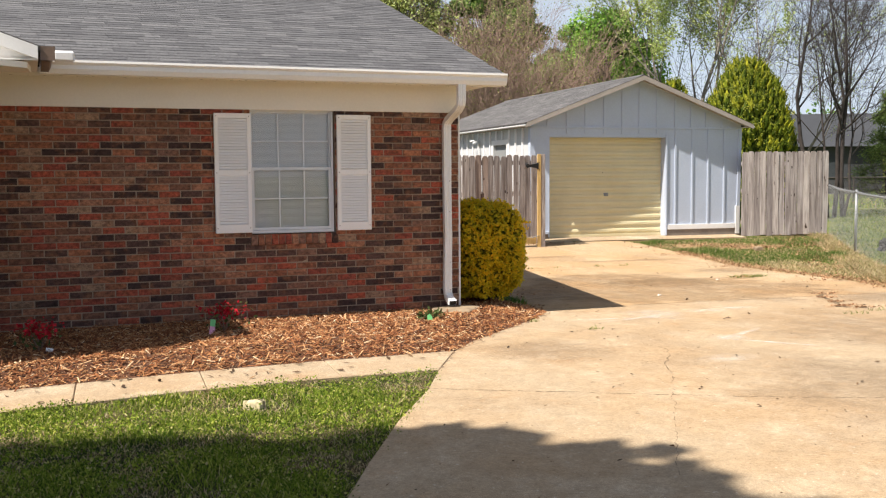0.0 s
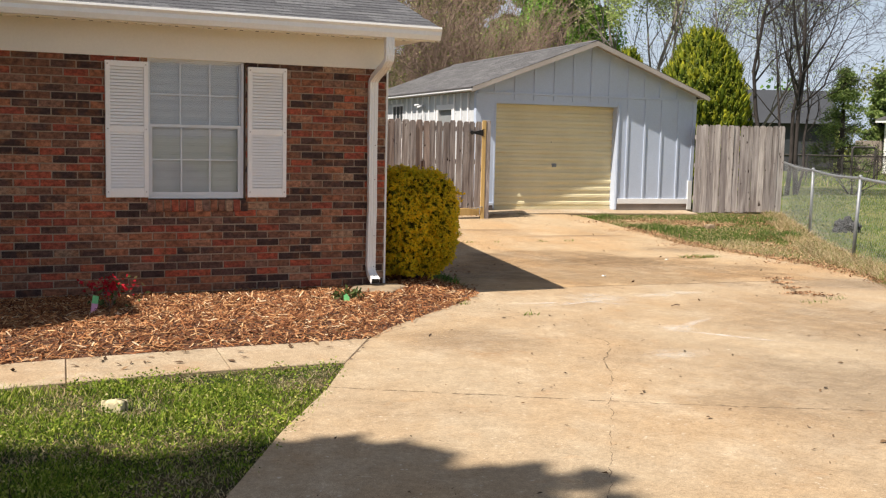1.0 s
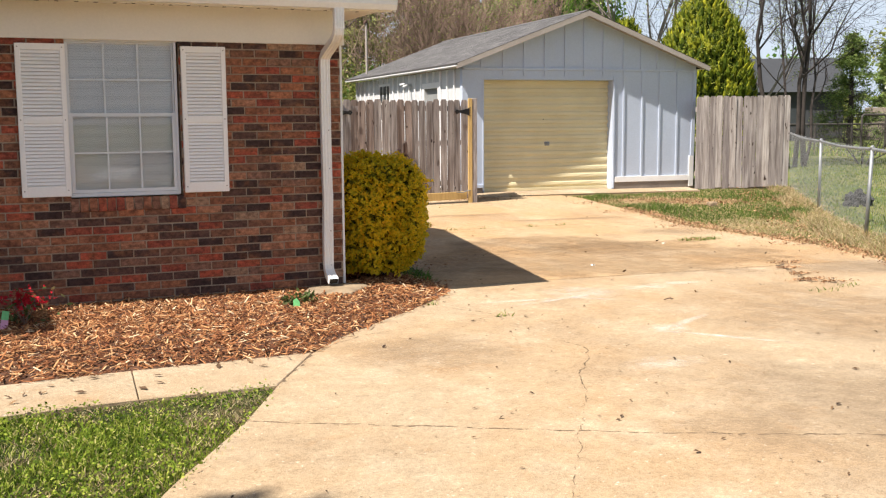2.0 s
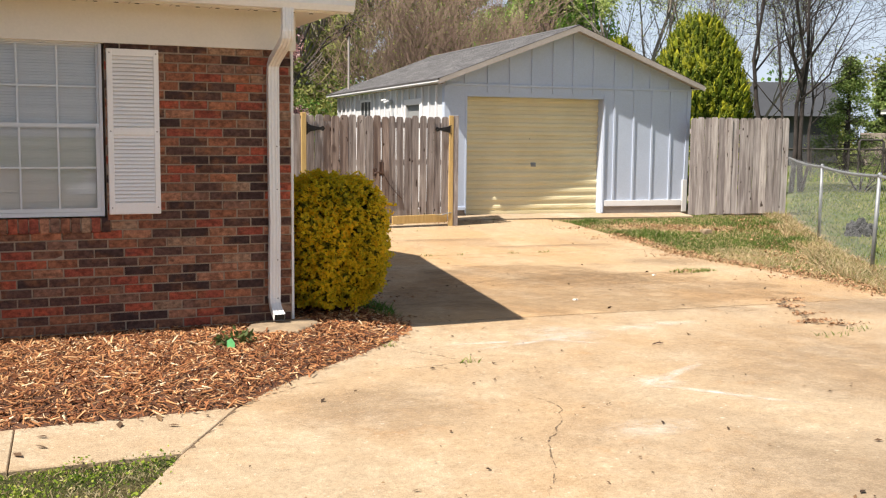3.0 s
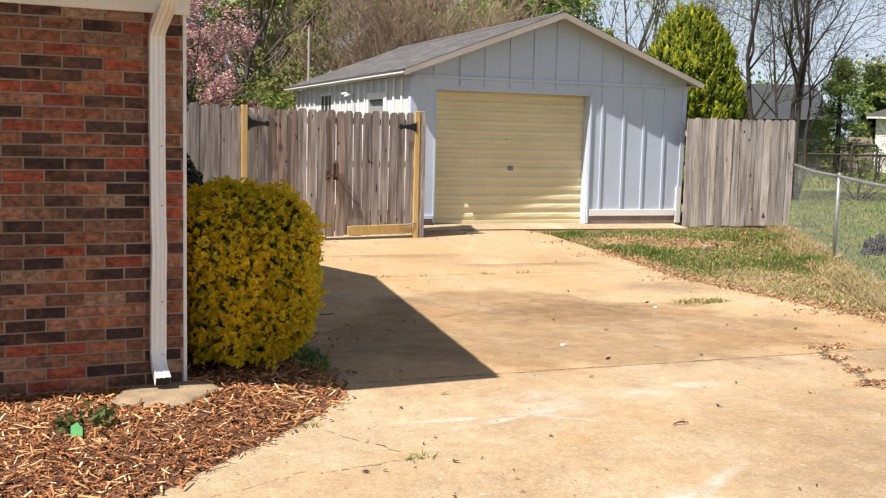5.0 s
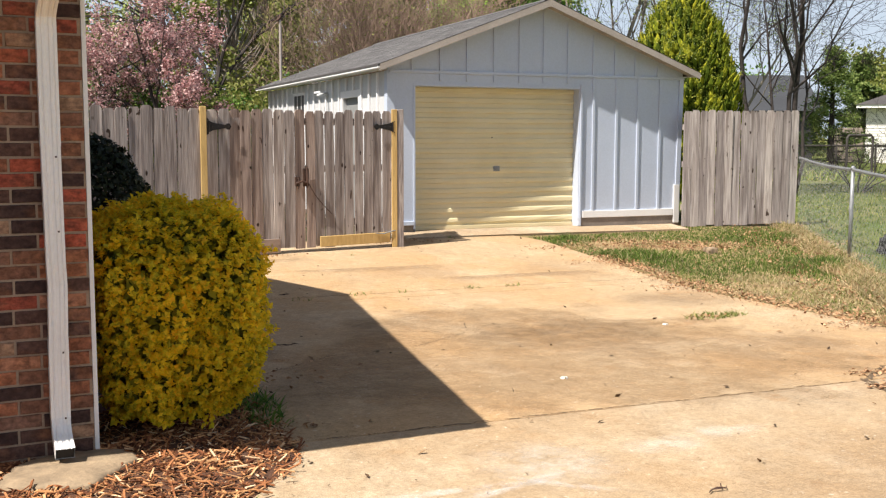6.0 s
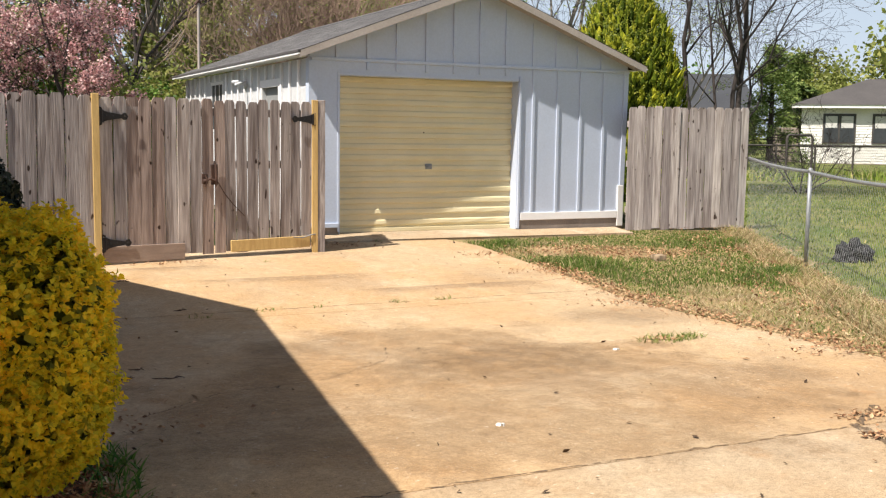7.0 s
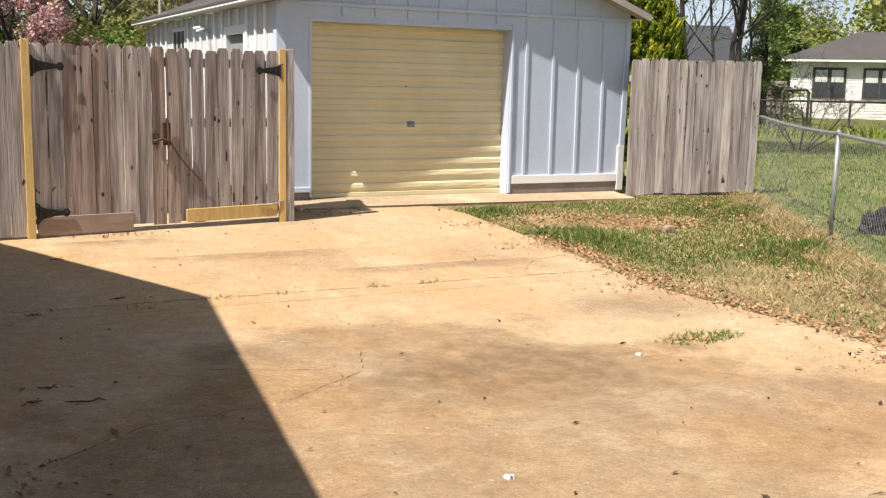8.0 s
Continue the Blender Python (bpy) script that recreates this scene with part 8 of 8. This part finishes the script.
rng_g = np.random.default_rng(77)
LAWN = [(-5.5, 9.05), (-4.2, 8.77), (-2.28, 9.30), (-1.15, 9.59), (0.0, 9.74), (0.93, 9.80)] + LAWN_EDGE[1:7] + [(-5.5, 2.2)]
gx_, gy_ = scatter(rng_g, 230000, LAWN)
near = (gy_ > 5.2) & (gx_ > -3.4)
gx_, gy_ = gx_[near], gy_[near]
patch = field_noise(gx_, gy_, 1.7)
h_ = (0.018 + 0.03 * np.clip(patch + 0.3, 0, 1) + 0.02 * np.clip(field_noise(gx_, gy_, 11.0, 3), 0, 1)) * rng_g.uniform(0.6, 1.6, len(gx_))
green = patch + 0.5 * field_noise(gx_, gy_, 5.0, 12) + rng_g.normal(0, 0.22, len(gx_)) > -0.17
grass_object("lawn_grass", gx_[green], gy_[green], h_[green], 0.0032, L_CLOVER, rng_g, "thick green spring grass on the front lawn", 0.6)
grass_object("lawn_straw", gx_[~green], gy_[~green], h_[~green] * 0.8, 0.0030, L_STRAW, rng_g, "dry straw patches in the front lawn", 0.9)
# broad clover leaves among the blades
cx_, cy_ = scatter(rng_g, 110000, LAWN)
near = (cy_ > 5.2) & (cx_ > -3.4) & (field_noise(cx_, cy_, 1.6, 5) + 0.5 * field_noise(cx_, cy_, 5.0, 8) > -0.16 + rng_g.normal(0, 0.1, len(cx_)))
cx_, cy_ = cx_[near], cy_[near]
cl = np.stack([cx_, cy_, GZ(cx_, cy_) + rng_g.uniform(-0.005, 0.034, len(cx_)) + 0.035 * field_noise(cx_, cy_, 6.0, 2) + 0.02 * field_noise(cx_, cy_, 15.0, 6)], 1)
tagged(new("clover", quads("clover", cl, [[0, 0, 1.0]] * len(cl), 0.0128, L_CLOVER, rng_g, 1.3, 0.9)), "low clover leaves in the lawn", "grass", kind="stuff")

STRIP = [(8.75, 21.45), (8.72, 20.95), (8.68, 19.85), (8.62, 18.7), (8.46, 16.8), (8.54, 15.5), (8.64, 14.2), (8.37, 12.9), (7.57, 11.4), (6.72, 9.8), (7.95, 9.9), (8.95, 12.4), (9.95, 14.98), (11.95, 18.46), (13.65, 21.45), (11.80, 21.9), (11.65, 21.5)]
sx_, sy_ = scatter(rng_g, 170000, STRIP)
chain_x = np.interp(sy_, [p[1] for p in CHAIN[::-1]], [p[0] for p in CHAIN[::-1]])
to_fence = chain_x - sx_
edge_x = np.interp(sy_, [p[1] for p in DRIVE_RIGHT], [p[0] for p in DRIVE_RIGHT])
to_drive = sx_ - edge_x
patch = field_noise(sx_, sy_, 0.8) + 0.5 * field_noise(sx_, sy_, 2.6, 9)
clear = 0.15 + 0.22 * np.clip(19.3 - sy_, 0, 1) * (1 + 0.8 * field_noise(sx_, sy_, 2.2, 5))
reach = np.clip((sy_ - 17.25 + 0.9 * field_noise(sx_, sy_, 1.1, 3)) * 1.5, -0.5, 0.55)
is_green = (0.75 * patch + rng_g.normal(0, 0.30, len(sx_)) + reach > 0.0) & (to_fence > 0.55 + 0.3 * field_noise(sx_, sy_, 1.5, 7)) & (to_drive > clear * (sy_ < 19.6))
bare = (((sx_ - 10.25 + 0.5 * (sy_ - 19.9)) / 1.0) ** 2 + ((sy_ - 19.95) / 0.62) ** 2 + 1.7 * field_noise(sx_, sy_, 2.6, 4) + rng_g.normal(0, 0.3, len(sx_))) < 0.75
# rank tufts by the corner of the drive and in the middle of the verge
rank = np.zeros(len(sx_))
for x, y, rx, ry in ((9.35, 19.2, 0.55, 0.45), (11.1, 17.95, 0.75, 0.5), (8.95, 18.9, 0.3, 0.35), (12.3, 20.3, 0.5, 0.4), (9.1, 20.9, 0.4, 0.25)):
    rank = np.maximum(rank, np.exp(-((sx_ - x) / rx) ** 2 - ((sy_ - y) / ry) ** 2))
rank *= np.clip(0.75 + 1.2 * field_noise(sx_, sy_, 4.0, 2), 0, 1.3)
is_green = (is_green & ~bare) | ((rank > 0.45) & (to_drive > 0.15))
hg = (0.028 + 0.085 * np.clip(rank, 0, 1)) * rng_g.uniform(0.6, 1.4, len(sx_))
grass_object("verge_grass", sx_[is_green], sy_[is_green], hg[is_green], 0.0045, L_VERGE, rng_g, "green tufts on the verge beside the drive", 0.5)
bank = (~is_green) & (to_fence < 0.75)
low = (~is_green) & ~bank & ~bare & (to_drive > 0.6 * clear * rng_g.uniform(0.3, 1.3, len(sx_)))
grass_object("bank_straw", sx_[bank], sy_[bank], 0.095 * rng_g.uniform(0.4, 1.6, bank.sum()), 0.0038, L_STRAW, rng_g, "pale dead grass heaped along the wire fence", 1.0)
grass_object("verge_straw", sx_[low][::2], sy_[low][::2], 0.034 * rng_g.uniform(0.4, 1.5, low.sum())[::2], 0.0038, L_STRAW, rng_g, "pale dead grass on the verge", 1.2)
# mown lawn beyond the wire
FIELD = [(7.1, 7.2), (8.1, 9.9), (9.1, 12.6), (10.3, 15.35), (12.0, 18.3), (13.7, 21.2), (15.0, 23.0), (24, 34), (30, 30), (22, 18), (16, 9)]
fx_, fy_ = scatter(rng_g, 100000, FIELD)
grass_object("field_grass", fx_, fy_, 0.05 * rng_g.uniform(0.5, 1.5, len(fx_)), 0.009, L_FIELD, rng_g, "mown green grass beyond the wire fence", 0.5)
wx_, wy_ = scatter(rng_g, 9000, [(22, 36.2), (39.6, 33.0), (39.6, 34.2), (22, 37.6)])
grass_object("far_weeds", wx_, wy_, 0.35 * rng_g.uniform(0.4, 1.4, len(wx_)), 0.02, L_GRASS, rng_g, "taller weeds along the yard fence", 0.4)
# tufts in cracks, joints and against the slabs
tufts = []
for x, y, r, n in ((7.53, 15.38, 0.20, 420), (7.72, 15.40, 0.16, 300), (3.07, 11.33, 0.06, 70), (6.72, 17.75, 0.09, 50), (6.25, 17.75, 0.08, 40), (5.45, 17.72, 0.06, 30), (3.02, 13.75, 0.14, 130), (2.98, 14.1, 0.16, 160), (3.1, 13.3, 0.1, 60), (5.0, 17.72, 0.1, 40), (2.72, 12.05, 0.05, 30), (6.7, 11.55, 0.12, 60), (6.32, 11.4, 0.12, 60), (4.35, 17.6, 0.07, 30), (5.7, 20.3, 0.05, 20), (7.6, 21.6, 0.05, 16)):
    a, q = rng_g.uniform(0, 6.283, n), rng_g.uniform(0, 1, n) ** 0.5 * r
    tufts.append(np.stack([x + q * np.cos(a) * 1.4, y + q * np.sin(a) * 0.7], 1))
tufts = np.concatenate(tufts)[::2]
tz = np.stack([tufts[:, 0], tufts[:, 1], GZ(tufts[:, 0], tufts[:, 1]) - 0.01], 1)
tagged(new("crack_weeds", blades("crack_weeds", tz, 0.040 * rng_g.uniform(0.4, 1.5, len(tz)), 0.004, L_FIELD, rng_g, 0.8)), "small weeds growing from joints in the concrete", "grass", kind="stuff")


# ---- litter on the concrete ----
def litter():
    rng = np.random.default_rng(9)
    n = 9000
    x, y = rng.uniform(-1, 9, n), rng.uniform(4, 21.5, n)
    dens = 0.10 + 0.5 * np.exp(-np.abs(np.interp(y, [p[1] for p in DRIVE_RIGHT], [p[0] for p in DRIVE_RIGHT]) - x) / 0.25) + 0.25 * np.exp(-((x - 2.9) ** 2) / 0.4)
    ok = inside(DRIVE, x, y) & (rng.uniform(0, 1, n) < dens)
    x, y = x[ok], y[ok]
    c = np.stack([x, y, GZ(x, y) + 0.009], 1)
    size = 0.008 + 0.016 * rng.uniform(0, 1, len(x)) ** 3
    tagged(new("leaf_litter", quads("leaf_litter", c, [[0, 0, 1.0]] * len(c), size, M_LITTER, rng, 2.2, 0.3, 0.15)), "small dry leaves and bits scattered over the concrete", "leaves", kind="stuff")
    n = 900
    x, y = rng.uniform(-4, 1.3, n), rng.uniform(8.7, 10.6, n)
    ok = inside(WALK_LOW + WALK_TOP, x, y) & (rng.uniform(0, 1, n) < 0.20)
    x, y = x[ok], y[ok]
    c = np.stack([x, y, GZ(x, y) + 0.014], 1)
    tagged(new("leaf_litter", quads("leaf_litter", c, [[0, 0, 1.0]] * len(c), 0.019 + 0.014 * rng.uniform(0, 1, len(c)), M_LITTER, rng, 2.8, 0.2, 0.1)), "dark bits of mulch scattered on the garden walk", "leaves", kind="stuff")
    n = 9000
    x, y = rng.uniform(8, 14.5, n), rng.uniform(10, 22, n)
    ok = inside(STRIP, x, y) & ((np.interp(y, [p[1] for p in CHAIN[::-1]], [p[0] for p in CHAIN[::-1]]) - x < 1.4) | (rng.uniform(0, 1, n) < 0.07))
    x, y = x[ok], y[ok]
    c = np.stack([x, y, GZ(x, y) + rng.uniform(0.0, 0.05, len(x))], 1)
    tagged(new("leaf_litter", quads("leaf_litter", c, [[0, 0, 1.0]] * len(c), 0.014 + 0.012 * rng.uniform(0, 1, len(c)), M_LEAVES, rng, 1.6, 0.6, 0.15)), "dry brown leaves lying in the verge", "leaves", kind="stuff")


def corner_bits():
    rng = np.random.default_rng(19)
    pts = []
    for x, y, r, n in ((6.75, 21.35, 0.35, 160), (3.05, 14.6, 0.35, 120), (8.6, 18.9, 0.3, 120), (8.65, 20.2, 0.3, 120), (4.6, 20.5, 0.25, 60), (8.35, 17.0, 0.3, 120), (8.5, 14.6, 0.3, 100), (3.1, 13.2, 0.2, 80), (7.2, 13.1, 0.12, 70), (6.95, 12.75, 0.08, 80), (6.8, 12.35, 0.08, 90), (6.6, 12.0, 0.10, 110), (6.75, 11.8, 0.10, 60), (7.5, 15.4, 0.12, 60), (10.2, 20.0, 0.55, 900), (10.7, 19.65, 0.4, 350), (9.6, 20.4, 0.4, 300), (12.6, 20.6, 0.5, 300), (12.2, 19.7, 0.35, 200), (11.3, 18.0, 0.35, 200), (10.3, 16.2, 0.35, 200)):
        pts.append(np.stack([rng.normal(x, r, n), rng.normal(y, r * 0.45, n)], 1))
    along = rng.uniform(12.5, 19.4, 2600)
    pts.append(np.stack([np.interp(along, [q[1] for q in DRIVE_RIGHT], [q[0] for q in DRIVE_RIGHT]) + rng.normal(0.12, 0.13, len(along)), along], 1))
    p = np.concatenate(pts)
    c = np.stack([p[:, 0], p[:, 1], GZ(p[:, 0], p[:, 1]) + 0.012], 1)
    tagged(new("leaf_litter", quads("leaf_litter", c, [[0, 0, 1.0]] * len(c), 0.012 + 0.012 * rng.uniform(0, 1, len(c)), M_LEAVES, rng, 1.8, 0.45, 0.2)), "brown leaves blown against the edges of the drive", "leaves", kind="stuff")
    n = 380
    a, q = rng.uniform(0, 6.283, n), rng.uniform(0, 1, n) ** 0.5
    x, y = 3.0 + 0.22 * q * np.cos(a), 13.75 + 0.5 * q * np.sin(a)
    spots = np.stack([x, y, GZ(x, y) - 0.01], 1)
    tagged(new("foot_weeds", blades("foot_weeds", spots, 0.075 * rng.uniform(0.4, 1.4, n), 0.006, L_DEEP, rng, 0.8)), "dark green weeds at the foot of the shrub", "grass", kind="stuff")


corner_bits()
litter()
twig_rng = random.Random(12)
for x, y, a, ln in ((4.72, 11.5, 10, 0.13), (3.53, 15.78, 4, 0.10), (3.68, 15.47, -6, 0.20), (3.43, 15.54, 20, 0.12), (4.24, 17.9, 20, 0.14), (3.99, 19.45, 0, 0.12), (3.63, 17.59, 10, 0.12), (2.95, 14.9, 30, 0.14)):
    tw = thing("twig", pose(x, y, gz(x, y) + 0.008, 0, 0, a), "small dry twig lying on the concrete", "twig", "twigs on the drive")
    bends = [(ln * (k / 6 - 0.5), twig_rng.gauss(0, 0.010), 0.002 + abs(twig_rng.gauss(0, 0.005))) for k in range(7)]
    part("stick", Shape().tube(bends, [0.002, 0.0045, 0.0035, 0.005, 0.0035, 0.004, 0.0015], 5), M_RUST, tw)
    for k in (2, 4):
        bx, by, bz = bends[k]
        part("side_shoot", Shape().tube([(bx, by, bz), (bx + 0.02, by + 0.025 * (k - 3), bz + 0.008), (bx + 0.035, by + 0.035 * (k - 3), bz + 0.004)], [0.003, 0.0025, 0.0015], 5), M_RUST, tw)
for x, y, r in ((5.15, 13.73, 0.008), (6.93, 15.19, 0.007)):
    stone_at("pebble", [(x + r * 1.5 * math.cos(k * 1.05), y + r * math.sin(k * 1.05)) for k in range(6)], gz(x, y) - 0.004, gz(x, y) + r * 0.8, M_CREAM, "small white pebble on the concrete", 8)


# bricks: those near the corner singly, the rest of the wall joined
BRICK_MESHES = []
for k in range(4):
    rr = random.Random(70 + k)
    e = [rr.uniform(-0.0015, 0.0015) for _ in range(4)]
    BRICK_MESHES.append(Shape().add([(-0.5, 0.02, -0.0298), (0.5, 0.02, -0.0298), (0.5, 0.02, 0.0298), (-0.5, 0.02, 0.0298),
                                     (-0.5, 0.003 + e[0], -0.0298), (0.5, 0.003, -0.0298), (0.5, 0.003 + e[1], 0.0298), (-0.5, 0.003, 0.0298),
                                     (-0.485, e[2], -0.0272), (0.485, e[3], -0.0272), (0.485, e[0], 0.0272), (-0.485, e[1], 0.0272)],
                                    [(8, 9, 10, 11), (4, 5, 9, 8), (5, 6, 10, 9), (6, 7, 11, 10), (7, 4, 8, 11), (0, 1, 5, 4), (1, 2, 6, 5), (2, 3, 7, 6), (3, 0, 4, 7)]).mesh("brick", M_BRICK))
brick_rng = random.Random(8)
joined = Shape()


def lay_brick(xc, zc, length, single):
    y = brick_rng.gauss(0, 0.0018)
    m = pose(xc, y, zc + brick_rng.gauss(0, 0.0008), 0, brick_rng.gauss(0, 0.35), 0) @ Matrix.Diagonal((length, 1, 1, 1))
    src = brick_rng.choice(BRICK_MESHES)
    if single:
        part("brick", src, None, wall_front, m=m)
    else:
        joined.add([m @ v.co for v in src.vertices], [tuple(p.vertices) for p in src.polygons])


row, z = 0, BASE
while z + COURSE * 0.6 < BRICK_TOP:
    zc = z + COURSE / 2
    x = X_FAR - (BRICK / 2 if row % 2 else 0) + brick_rng.uniform(-0.006, 0.006)
    gaps = [(X_FAR, X_END)]
    if SILL_Z0 < zc < OPEN_Z0:
        gaps = [(X_FAR, SILL_X0), (SILL_X1, X_END)]
    elif zc >= OPEN_Z0:
        gaps = [(X_FAR, OPEN_X0), (OPEN_X1, X_END)]
    while x < X_END:
        for g0, g1 in gaps:
            a, b = max(x, g0), min(x + BRICK - 0.0115, g1)
            if b - a > 0.03:
                lay_brick((a + b) / 2, zc, b - a, a > -0.46)
        x += BRICK
    z += COURSE
    row += 1
# rowlock sill, tipped outwards
for k in range(13):
    xc = SILL_X0 + 0.036 + k * 0.0722
    m = pose(xc, -0.004, (SILL_Z0 + OPEN_Z0) / 2 - 0.004, -10, 0, 0) @ pose(0, 0, 0, 0, 90, 0) @ Matrix.Diagonal((0.112, 1.6, 1.06, 1))
    part("brick", brick_rng.choice(BRICK_MESHES), None, wall_front, m=m)
part("bricks", joined, M_BRICKS, wall_front, kind="stuff")
